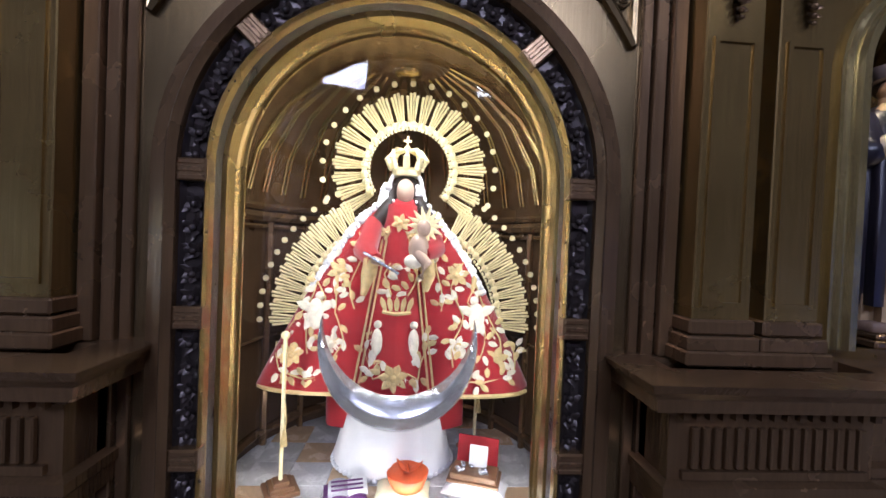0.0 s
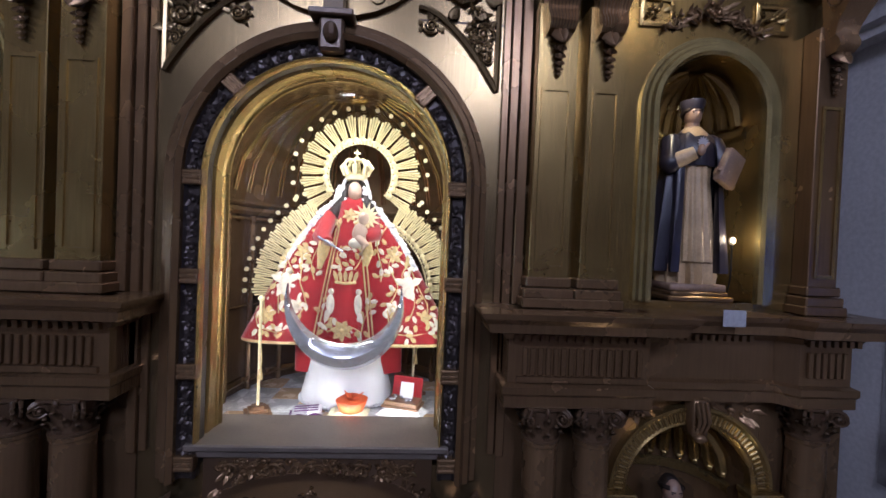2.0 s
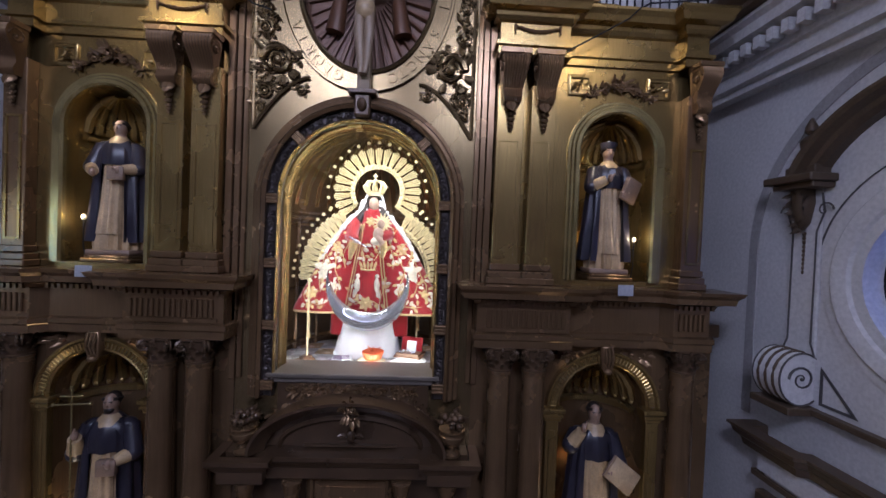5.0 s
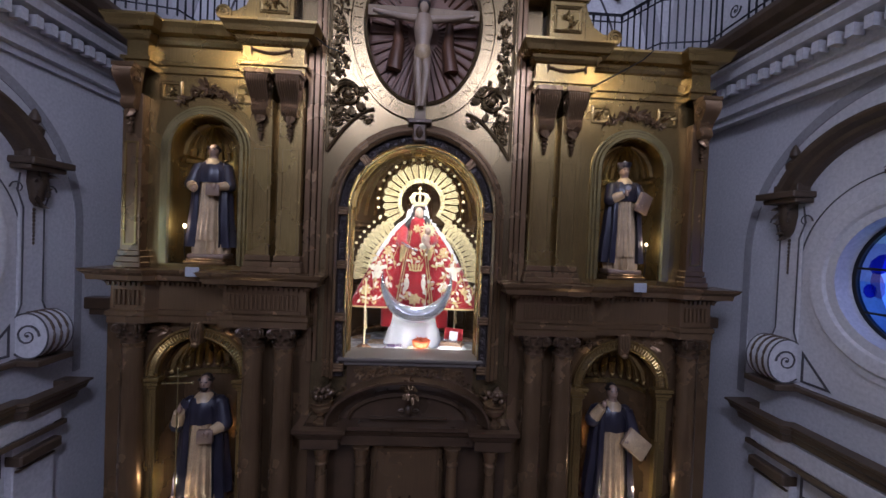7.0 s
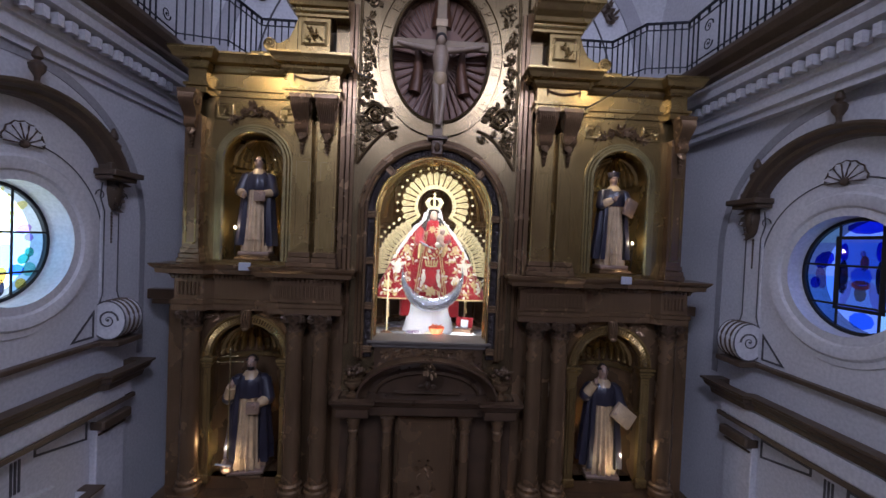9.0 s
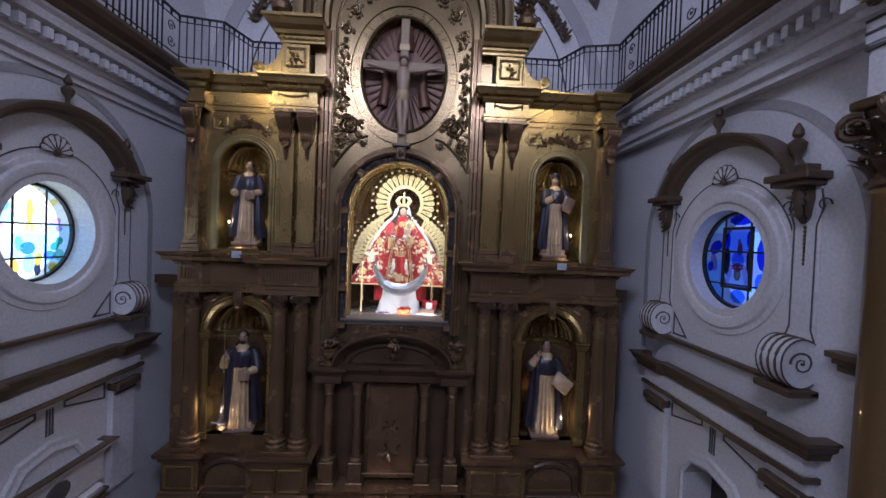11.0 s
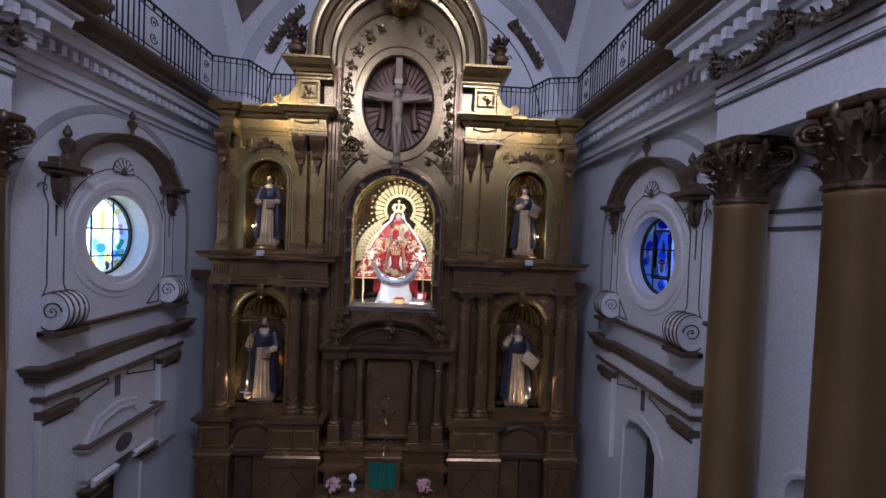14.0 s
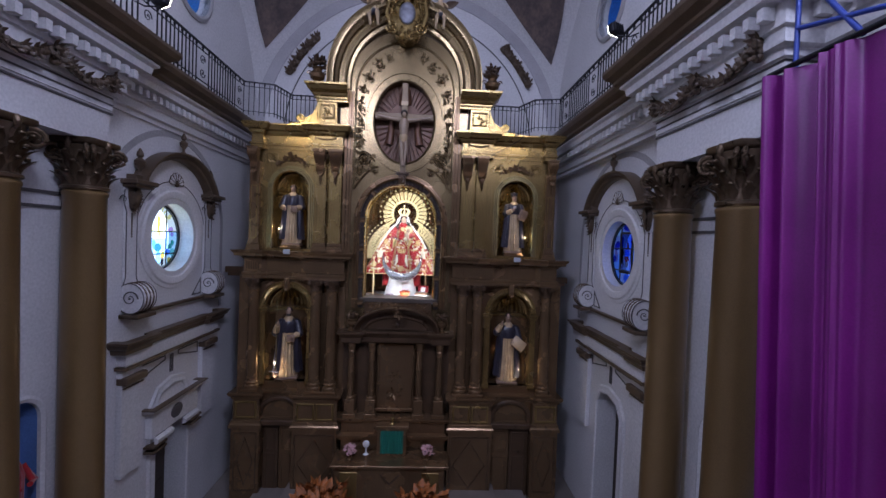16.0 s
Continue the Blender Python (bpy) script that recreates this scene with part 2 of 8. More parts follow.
def spiral(bm, c, u, v, r0, turns, thick, seg=6, steps=30, mi=0, start=0.0, rmin=0.12):
    c, u, v = Vector(c), Vector(u), Vector(v)
    pts, rad = [], []
    for i in range(steps + 1):
        k = i / steps
        a, r = start + k * turns * 6.2832, r0 * (1 - k * (1 - rmin))
        pts.append(c + u * (r * math.cos(a)) + v * (r * math.sin(a)))
        rad.append(thick * (1 - 0.6 * k))
    tube(bm, pts, rad, seg, mi)
    ball(bm, c, thick * 1.3, 6, 5, mi)


def leaf(bm, base, way, out, length, width, curl=0.5, mi=0, n=4):
    """A curled leaf with a raised middle: way is along it, out is the side to which its tip curls."""
    base, way, out = Vector(base), Vector(way).normalized(), Vector(out).normalized()
    side = way.cross(out).normalized()
    rows = []
    for i in range(n + 1):
        k = i / n
        w = width * (math.sin(math.pi * (0.12 + 0.86 * k)) ** 0.8) * (1 if i % 2 == 0 else 0.86)
        p = base + way * (length * k * (1 - 0.25 * curl * k)) + out * (length * curl * k * k * 0.7)
        rows.append([p - side * w - out * 0.12 * w, p - side * w * 0.45 + out * 0.25 * w, p + out * 0.08 * w, p + side * w * 0.45 + out * 0.25 * w, p + side * w - out * 0.12 * w])
    vr = quads(bm, rows, False, False, mi)
    back = [[Vector(v.co) - out * width * 0.25 for v in r] for r in vr]
    quads(bm, back, False, False, mi)


def move(bm, m):
    bmesh.ops.transform(bm, matrix=m, verts=bm.verts)
    return bm


def grow(bm, other, m=None):
    """Adds a copy of other's mesh to bm."""
    tmp = bpy.data.meshes.new("tmp")
    other.to_mesh(tmp)
    if m is not None:
        tmp.transform(m)
    bm.from_mesh(tmp)
    bpy.data.meshes.remove(tmp)


rnd = random.Random(7)


def sprig(bm, c, n, size, spread, out=(0, -1, 0), mi=0):
    """A cluster of carved leaves and buds."""
    c, out = Vector(c), Vector(out)
    for i in range(n):
        a = 6.2832 * rnd.random()
        u = Vector((math.cos(a), 0, math.sin(a))) if abs(out.y) > 0.5 else Vector((0, math.cos(a), math.sin(a)))
        p = c + Vector((u.x * spread[0], u.y * spread[0], u.z * spread[1])) * rnd.random()
        leaf(bm, p, u + out * 0.3, out, size * (0.7 + 0.6 * rnd.random()), size * 0.28, 0.6, mi, 3)
        if i % 2 == 0:
            ball(bm, p + out * size * 0.2, size * 0.22, 6, 5, mi)


def pieces(name, bm, material, parent, places, label="", smooth=False):
    """Alike pieces as objects of their own on one mesh."""
    first = part(name, bm, material, parent, label, smooth)
    for i, m in enumerate(places):
        o = first if i == 0 else first.copy()
        if i:
            scene.collection.objects.link(o)
        o.matrix_basis = m
    return first


def at(x, y, z):
    return Matrix.Translation((x, y, z))


# ---------------------------------------------------------------- the church round the altarpiece
WX = 4.65          # inner face of the side walls
BAY = -1.85        # middle of the window bay along y
BACK = 2.2         # inner face of the end wall
FRONT = -26.0
RIGHT = Matrix.Translation((4.80, BAY, 0)) @ Matrix.Rotation(radians(-90), 4, "Z")
RIGHT_UP = Matrix.Translation((WX, BAY, 0)) @ Matrix.Rotation(radians(-90), 4, "Z")
BAY_WEST = -1.66   # the west bay sits a little nearer the altarpiece
LEFT = Matrix.Translation((-WX, BAY_WEST, 0)) @ Matrix.Rotation(radians(90), 4, "Z")


def circle(cx, cz, r, n=40):
    return [(cx + r * math.cos(6.2832 * i / n), cz + r * math.sin(6.2832 * i / n)) for i in range(n)]


def outline_arch(half, z0, zs, n=24, cx=0.0, rise=None):
    return arch_path(half, z0, zs, n, cx, rise)


bm = B()
box(bm, -6.5, 6.5, FRONT, BACK + 0.5, -0.3, 0.0)
tagged(part("floor", bm, FLOORING), "worn dark stone floor of the chancel", "floor", kind="structure")

# end wall with its thickness
bm = B()
box(bm, -6.0, 6.0, BACK, BACK + 0.5, 0.0, 18.5)
tagged(part("wall_north", bm, VAULT_PAINT), "white plastered end wall behind the altarpiece", "wall", kind="structure")
bm = B()
box(bm, -6.5, 6.5, FRONT - 0.5, FRONT, 0.0, 18.5)
tagged(part("wall_south", bm, PLASTER), "white plastered wall at the far end of the nave", "wall", kind="structure")

# side walls: local x runs along the wall, y goes into it, z up
WIN_Z, REVEAL_R, GLASS_R = 6.46, 0.87, 0.69


def side_wall(name, m, sign, label):
    f = sign * 1.0
    y0, y1 = FRONT - BAY - 0.25, BACK - BAY
    lo, hi = (-y1, -y0) if sign > 0 else (y0, y1)
    door = [(-0.52, 0.0), (0.52, 0.0), (0.52, 3.05), (0.36, 3.28), (0.0, 3.36), (-0.36, 3.28), (-0.52, 3.05)]
    col = 3.2 * f
    niche = outline_arch(0.30, 2.0, 3.95, 12, cx=col)
    bm = B()
    slab(bm, [(lo, 0), (hi, 0), (hi, 9.6), (lo, 9.6)], [circle(0, WIN_Z, GLASS_R + 0.02), door, niche], 0.0, 0.55)
    # splayed reveal of the round window
    return tagged(part(name, bm, PLASTER, m=m), label, "wall", kind="structure")


side_wall("wall_east", RIGHT, 1, "white plastered side wall with a round window and a door")
side_wall("wall_west", LEFT, -1, "white plastered side wall with a round window and a door")

# upper walls above the gallery, with lunette arches under a sail vault
for nm, m, sg in (("wall_east_upper", RIGHT_UP, 1), ("wall_west_upper", LEFT, -1)):
    y0, y1 = FRONT - BAY - 0.25, BACK - BAY
    lo, hi = (-y1, -y0) if sg > 0 else (y0, y1)
    bm = B()
    slab(bm, [(lo, 9.6), (hi, 9.6), (hi, 18.5), (lo, 18.5)], [circle(-0.5 * sg, 12.05, 0.62)], 0.0, 0.5)
    tagged(part(nm, bm, VAULT_PAINT, m=m), "white plastered upper wall above the gallery", "wall", kind="structure")

VC, VR, VZ = -2.4, 6.61, 9.65
bm = B()
rows = []
for i in range(17):
    a = radians(1 + 89 * i / 16)
    rows.append([(VR * math.cos(a) * math.cos(6.2832 * k / 64), VC + VR * math.cos(a) * math.sin(6.2832 * k / 64), VZ + VR * math.sin(a)) for k in range(64)])
quads(bm, rows, True, False)
bmesh.ops.bisect_plane(bm, geom=bm.verts[:] + bm.edges[:] + bm.faces[:], plane_co=(0, BACK + 0.2, 0), plane_no=(0, 1, 0), clear_outer=True)
for s in (-1, 1):
    bmesh.ops.bisect_plane(bm, geom=bm.verts[:] + bm.edges[:] + bm.faces[:], plane_co=(s * (WX + 0.2), 0, 0), plane_no=(s, 0, 0), clear_outer=True)
bmesh.ops.bisect_plane(bm, geom=bm.verts[:] + bm.edges[:] + bm.faces[:], plane_co=(0, -7.0, 0), plane_no=(0, -1, 0), clear_outer=True)
tagged(part("ceiling", bm, VAULT_PAINT, smooth=True), "white plastered sail vault over the chancel", "ceiling", kind="structure")
# barrel vault of the nave
bm = B()
slabpts = [(WX * 1.03 * math.cos(math.pi * k / 32), 10.8 + 4.7 * math.sin(math.pi * k / 32)) for k in range(33)]
quads(bm, [[(x, -7.0, z) for x, z in slabpts], [(x, FRONT, z) for x, z in slabpts]], False, False)
tagged(part("ceiling_nave", bm, VAULT_PAINT, smooth=True), "white plastered barrel vault of the nave", "ceiling", kind="structure")
bm = B()
arch = [(-6.5, 9.7)] + [(-4.6 * math.cos(math.pi * k / 24), 9.7 + 4.6 * math.sin(math.pi * k / 24)) for k in range(25)] + [(6.5, 9.7), (6.5, 18.5), (-6.5, 18.5)]
slab(bm, arch, [], -7.3, -7.0)
tagged(part("wall_chancel_arch", bm, VAULT_PAINT), "white plastered wall over the chancel arch", "wall", kind="structure")

# bands on the end wall above the altarpiece
bm = B()
arch_sweep(bm, [p for p in arch_path(4.42, 9.65, 9.65, 60)], [(0, 0.0), (0, 0.03), (0.33, 0.03), (0.33, 0.0)], BACK)
tagged(part("arch_band", bm, mat("grey_vault_band", (0.44, 0.42, 0.43), 0.8, 0, 0.12, 2, 30, 0.05), smooth=True), "plain plastered arch band on the end wall", "trim", kind="structure")
bm = B()
arch_sweep(bm, arch_path(3.80, 9.65, 9.65, 60), [(0, 0), (0, 0.012), (0.035, 0.012), (0.035, 0)], BACK)
tagged(part("arch_line", bm, LINE), "thin grey painted arch line", "trim", kind="structure")

# ---------------------------------------------------------------- entablature and gallery on both sides
ENT_BAY = [(0.0, 8.62), (0.05, 8.62), (0.05, 8.70), (0.12, 8.72), (0.12, 8.86), (0.16, 8.88), (0.16, 9.10), (0.34, 9.12), (0.36, 9.22), (0.42, 9.26), (0.42, 9.30), (0.0, 9.30)]
BROWN = [(0.0, 9.305), (0.46, 9.305), (0.50, 9.34), (0.50, 9.39), (0.60, 9.46), (0.64, 9.54), (0.64, 9.60), (0.0, 9.60)]


def entablature(name, m, sign):
    near, far = -(FRONT - BAY) if sign > 0 else FRONT - BAY, -(BACK - BAY) if sign > 0 else BACK - BAY
    pa, pb = 2.25 * sign, 4.5 * sign
    pts = [(far, 0), (pa, 0), (pa, -0.42), (pb, -0.42), (pb, 0), (near, 0)]
    if sign < 0:
        pts = pts[::-1]
    bm = B()
    sweep(bm, pts, ENT_BAY)
    x0, x1 = sorted((pa, pb))
    box(bm, x0, x1, -0.42, 0.20, 8.40, 8.62)
    box(bm, x0 + 0.02, x1 - 0.02, -0.40, 0.20, 7.88, 8.40)
    box(bm, *sorted((near, far)), -0.002, 0.20, 8.64, 9.58)
    tagged(part(name, bm, PLASTER, m=m), "white plastered entablature with stepped mouldings", "entablature", kind="structure")
    bm = B()
    sweep(bm, pts, BROWN)
    tagged(part("cornice" if sign > 0 else "cornice_west", bm, BROWN_TRIM, m=m), "brown painted wooden gallery cornice", "cornice", kind="structure")
    # three grey lines over the columns
    bm = B()
    for z in (8.34, 8.47, 8.575):
        box(bm, x0 - 0.003, x1 + 0.003, -0.425, 0.0, z, z + 0.028)
    tagged(part("architrave_lines" if sign > 0 else "architrave_lines_west", bm, LINE, m=m), "dark painted lines on the architrave", "trim", kind="structure")


entablature("entablature_east", RIGHT_UP, 1)
entablature("entablature_west", LEFT, -1)

# dentils, one object each
bm = B()
box(bm, -0.042, 0.042, -0.045, 0.08, 0.02, 0.15)
dent_mesh = part("dentil", bm, PLASTER)
first = True
for nm, m, sg in (("dentil_row", RIGHT_UP, 1), ("dentil_row", LEFT, -1)):
    holder = thing(nm, "row of white plaster dentils under the cornice", "dentil", m, kind="structure")
    x = -3.85
    while x < 6.0:
        out = 0.26 + (0.42 if 2.2 < x < 4.55 else 0.0)
        if first:
            d, first = dent_mesh, False
        else:
            d = dent_mesh.copy()
            scene.collection.objects.link(d)
        d.parent = holder
        d.matrix_basis = Matrix.Translation((sg * x, -out, 8.92))
        x += 0.178

# gallery railing
RAIL_X, RAIL_Z0, RAIL_Z1 = 4.05, 9.60, 10.42
rail_line = [(-RAIL_X, -9.0), (-RAIL_X, 0.02), (-3.34, 0.16), (-3.12, 0.85), (3.14, 0.85), (3.42, 0.22), (RAIL_X, 0.08), (RAIL_X, -9.0)]


def along(line, step):
    out = []
    for a, b in zip(line, line[1:]):
        a, b = Vector(a), Vector(b)
        n = max(1, round((b - a).length / step))
        out += [(a.lerp(b, i / n), (b - a).normalized()) for i in range(n)]
    return out


rail = thing("gallery_railing", "black wrought iron railing along the gallery", "railing")
for nm, z, w in (("top_rail", RAIL_Z1, 0.022), ("upper_bar", RAIL_Z1 - 0.11, 0.011), ("bottom_bar", RAIL_Z0 + 0.09, 0.011)):
    bm = B()
    sweep(bm, rail_line, [(-w, z - w * 0.6), (w, z - w * 0.6), (w, z + w * 0.6), (-w, z + w * 0.6)])
    part(nm, bm, IRON, rail)
bm = B()
box(bm, -0.009, 0.009, -0.009, 0.009, RAIL_Z0, RAIL_Z1)
bal = part("baluster", bm, IRON, rail)
bm = B()
spiral(bm, (0, 0, 10.12), (1, 0, 0), (0, 0, 1), 0.10, 1.6, 0.011, 5, 20)
scr = part("upper_scroll", bm, IRON, rail)
bm = B()
spiral(bm, (0, 0, 9.86), (1, 0, 0), (0, 0, -1), 0.10, 1.6, 0.011, 5, 20)
scr_low = part("lower_scroll", bm, IRON, rail)
bm = B()
lathe(bm, [(0.018, 0), (0.018, 0.10), (0.026, 0.05), (0.012, 0.11)], (0, 0, RAIL_Z1 - 0.11), 6)
knob = part("ring", bm, IRON, rail)
k = 0
for p, d in along(rail_line, 0.115):
    a = math.atan2(d.y, d.x)
    side = abs(p.x) > 4.0
    phase = k % 14
    if k:
        if side and phase in (5, 7):
            pass
        elif side and phase == 6:
            for src in (scr, scr_low):
                o = src.copy()
                scene.collection.objects.link(o)
                o.matrix_basis = Matrix.Translation((p.x, p.y, 0)) @ Matrix.Rotation(a, 4, "Z")
        else:
            o = bal.copy()
            scene.collection.objects.link(o)
            o.matrix_basis = Matrix.Translation((p.x, p.y, 0)) @ Matrix.Rotation(a, 4, "Z")
        if k % 2 == 0:
            o = knob.copy()
            scene.collection.objects.link(o)
            o.matrix_basis = Matrix.Translation((p.x, p.y, 0))
    k += 1
for o in (bal, scr, scr_low, knob):
    o.matrix_basis = Matrix.Translation((-RAIL_X, -9.0, 0))


# ---------------------------------------------------------------- great columns of the nave
def corinthian(bm, r, h, leaves=12, z0=0.0, mi=0, front=None):
    """A leafy capital: bell, two rows of leaves, corner volutes and a hollow-sided abacus."""
    lathe(bm, [(r, z0), (r * 1.12, z0 + 0.03 * h), (r * 1.12, z0 + 0.08 * h), (r, z0 + 0.1 * h), (r * 0.98, z0 + 0.5 * h), (r * 1.2, z0 + 0.86 * h), (r * 1.0, z0 + 0.88 * h)], seg=16, mi=mi)
    for row, (zz, ln) in enumerate(((0.1, 0.30), (0.28, 0.32), (0.48, 0.30))):
        for i in range(leaves):
            a = 6.2832 * (i + 0.5 * row) / leaves
            o = Vector((math.cos(a), math.sin(a), 0))
            leaf(bm, o * r * 1.0 + Vector((0, 0, z0 + zz * h)), (0, 0, 1), o, ln * h, r * 0.23, 1.0, mi, 4)
            ball(bm, o * r * (1.24 + 0.08 * row) + Vector((0, 0, z0 + (zz + ln * 0.8) * h)), (r * 0.13, r * 0.13, r * 0.09), 6, 5, mi)
    for i in range(4):
        a = math.pi / 4 + i * math.pi / 2
        o = Vector((math.cos(a), math.sin(a), 0))
        c = o * r * 1.40 + Vector((0, 0, z0 + 0.70 * h))
        for sd in (-0.05, 0.05):
            t = Vector((-o.y, o.x, 0))
            spiral(bm, c + t * r * sd * 3, -o, (0, 0, 1), r * 0.46, 2.2, r * 0.11, 6, 28, mi, start=1.2)
        b = math.pi / 2 * i
        q = Vector((math.cos(b), math.sin(b), 0))
        ball(bm, q * r * 1.2 + Vector((0, 0, z0 + 0.9 * h)), (r * 0.16, r * 0.16, h * 0.11), 7, 6, mi)
        leaf(bm, q * r * 1.05 + Vector((0, 0, z0 + 0.56 * h)), (0, 0, 1), q, 0.32 * h, r * 0.26, 0.5, mi, 3)
    n = 32
    loop = []
    for i in range(n):
        a = 6.2832 * i / n
        k = abs(math.cos(2 * a))
        loop.append((r * (1.56 - 0.40 * k) * math.cos(a), r * (1.56 - 0.40 * k) * math.sin(a)))
    zs = ((0.88, 0.9), (0.92, 1.0), (1.0, 1.0))
    quads(bm, [[(x * g, y * g, z0 + zz * h) for x, y in loop] for zz, g in zs], True, True, mi)


def great_column(x, y):
    col = thing("column", "tall bronze-painted column with a leafy capital", "column", Matrix.Translation((x, y, 0)), "columns of the nave")
    r = 0.255
    bm = B()
    lathe(bm, [(r * 1.15, 0.78), (r * 1.12, 1.6), (r * 1.08, 3.5), (r, 7.06), (r * 1.06, 7.08), (r * 1.06, 7.12), (r * 0.98, 7.14)], seg=40)
    part("shaft", bm, BRONZE, col, smooth=True)
    bm = B()
    corinthian(bm, r, 0.74, 12, 7.14)
    part("capital", bm, CAPITAL, col, "tarnished bronze capital with acanthus leaves and volutes", True, angle=50)
    bm = B()
    box(bm, -0.38, 0.38, -0.38, 0.27, 0, 0.5, 0.01)
    lathe(bm, [(0.36, 0.5), (0.37, 0.56), (0.33, 0.62), (0.33, 0.68), (0.36, 0.72), (0.30, 0.78)], seg=32)
    part("base", bm, MARBLE, col, "pale stone pedestal")
    return col


for s, y in ((-1, -4.19), (-1, -5.49), (1, -4.4), (1, -5.72)):
    great_column(s * 4.38, y)


# ---------------------------------------------------------------- the altarpiece
alt = thing("altarpiece", "tall gilded and dark-stained carved wooden altarpiece", "altarpiece")


def half(fn):
    for s in (-1, 1):
        fn(s)


def mirror(bm, s):
    if s < 0:
        bmesh.ops.scale(bm, vec=(-1, 1, 1), verts=bm.verts)
    return bm


CASE_R, CASE_Z = 0.90, 7.07
# central field behind everything, pierced by the arch of the case and by the oval
OV_Z, OV_A, OV_B = 9.58, 0.755, 1.02


def egg(a, b, n=48, cz=OV_Z):
    out = []
    for i in range(n):
        t = 6.2832 * i / n
        c, s_ = math.cos(t), math.sin(t)
        out.append((a * math.copysign(abs(c) ** 0.92, c), cz + b * math.copysign(abs(s_) ** 1.08, s_)))
    return out


bm = B()
slab(bm, [(-1.62, 4.0), (1.62, 4.0), (1.62, 10.4)] + [(1.45 * math.cos(math.pi * k / 24), 10.4 + 1.5 * math.sin(math.pi * k / 24)) for k in range(25)] + [(-1.62, 10.4)],
     [outline_arch(1.0, 4.9, CASE_Z), egg(OV_A, OV_B)], 0.0, 0.25)
part("central_field", bm, GILT_ROSE, alt, "smooth copper-toned gilded panel")

# frame of the case: brown outer mould, dark carved band, bright inner reveal
bm = B()
arch_sweep(bm, arch_path(1.03, 4.82, CASE_Z, 40), [(0, 0.0), (0, 0.13), (0.03, 0.16), (0.06, 0.12), (0.10, 0.11), (0.12, 0.07), (0.16, 0.06), (0.16, 0.0)])
part("frame_outer", bm, GILT_DARK, alt, smooth=True, angle=25)
bm = B()
arch_sweep(bm, arch_path(0.902, 4.82, CASE_Z, 40), [(0, -0.05), (0, 0.06), (0.015, 0.085), (0.03, 0.06), (0.11, 0.06), (0.13, 0.09), (0.13, -0.05)])
band = part("frame_band", bm, CARVED_BLACK, alt, "blackened carved frame band", True, angle=25)
bm = B()
arch_sweep(bm, arch_path(0.90, 5.06, CASE_Z, 40), [(0.04, 0.05), (0.012, 0.09), (0.0, 0.07), (0.0, 0.02), (0.022, 0.0), (0.022, -0.08), (0.0, -0.10), (0.0, -0.20), (-0.012, -0.22), (-0.012, -0.25), (-0.024, -0.26), (-0.024, -0.28), (0.12, -0.28)])
part("frame_reveal", bm, GILT, alt, "satin gilded inner frame", True, angle=25)
# carved flowers of the band, one by one
bm = B()
for i in range(5):
    a = 6.2832 * i / 5
    leaf(bm, (0, 0, 0), (math.cos(a), -0.25, math.sin(a)), (0, -1, 0), 0.055, 0.026, 0.5, 0, 3)
ball(bm, (0, -0.02, 0), 0.02, 6, 5)
for a in (0.9, 2.3, 4.0, 5.4):
    leaf(bm, (0.03 * math.cos(a), 0.0, 0.03 * math.sin(a)), (math.cos(a), -0.1, math.sin(a)), (0, -1, 0), 0.05, 0.016, 0.3, 0, 3)
ros = part("rosette", bm, CARVED_BLACK, band, "blackened carved rosette", True, angle=60)
pl = []
z = 4.93
while z < CASE_Z:
    pl += [(-0.965, z, 0), (0.965, z, 0)]
    z += 0.115
n = 28
for i in range(n):
    a = math.pi * (i + 0.5) / n
    pl.append((-0.965 * math.cos(a), CASE_Z + 0.965 * math.sin(a), a))
bracelet = [(-0.965, zz, 0.0) for zz in (4.95, 5.63, 6.33, 7.05)] + [(0.965, zz, 0.0) for zz in (4.95, 5.63, 6.33, 7.05)] + [(-0.965 * math.cos(a), CASE_Z + 0.965 * math.sin(a), a) for a in (0.76, math.pi - 0.76)]
for i, (x, z, a) in enumerate(pl):
    if any(math.hypot(x - bx, z - bz) < 0.07 for bx, bz, _ in bracelet):
        continue
    o = ros if i == 0 else ros.copy()
    if i:
        scene.collection.objects.link(o)
    o.matrix_basis = Matrix.Translation((x, -0.066, z)) @ Matrix.Rotation(rnd.random() * 6.28, 4, "Y") @ Matrix.Scale(0.85 + 0.15 * rnd.random(), 4)
bm = B()
for k in (-1, 0, 1):
    box(bm, -0.064, 0.064, -0.05, 0.03, k * 0.038 - 0.014, k * 0.038 + 0.014, 0.006)
box(bm, -0.07, 0.07, -0.045, 0.03, -0.055, 0.055, 0.004)
br = part("clasp", bm, GILT_DARK, alt, "gilded clasp on the dark frame")
for i, (x, z, a) in enumerate(bracelet):
    o = br if i == 0 else br.copy()
    if i:
        scene.collection.objects.link(o)
    ang = 0 if a == 0 else a
    o.matrix_basis = Matrix.Translation((x, -0.07, z)) @ Matrix.Rotation(ang, 4, "Y")
# keystone with a small carved head
bm = B()
box(bm, -0.16, 0.16, -0.20, 0.0, 8.24, 8.29, 0.01)
box(bm, -0.09, 0.09, -0.17, 0.0, 8.00, 8.24, 0.02)
ball(bm, (0, -0.18, 8.12), (0.055, 0.06, 0.075), 10, 8)
part("keystone", bm, WOOD_DARK, alt, "dark carved keystone")

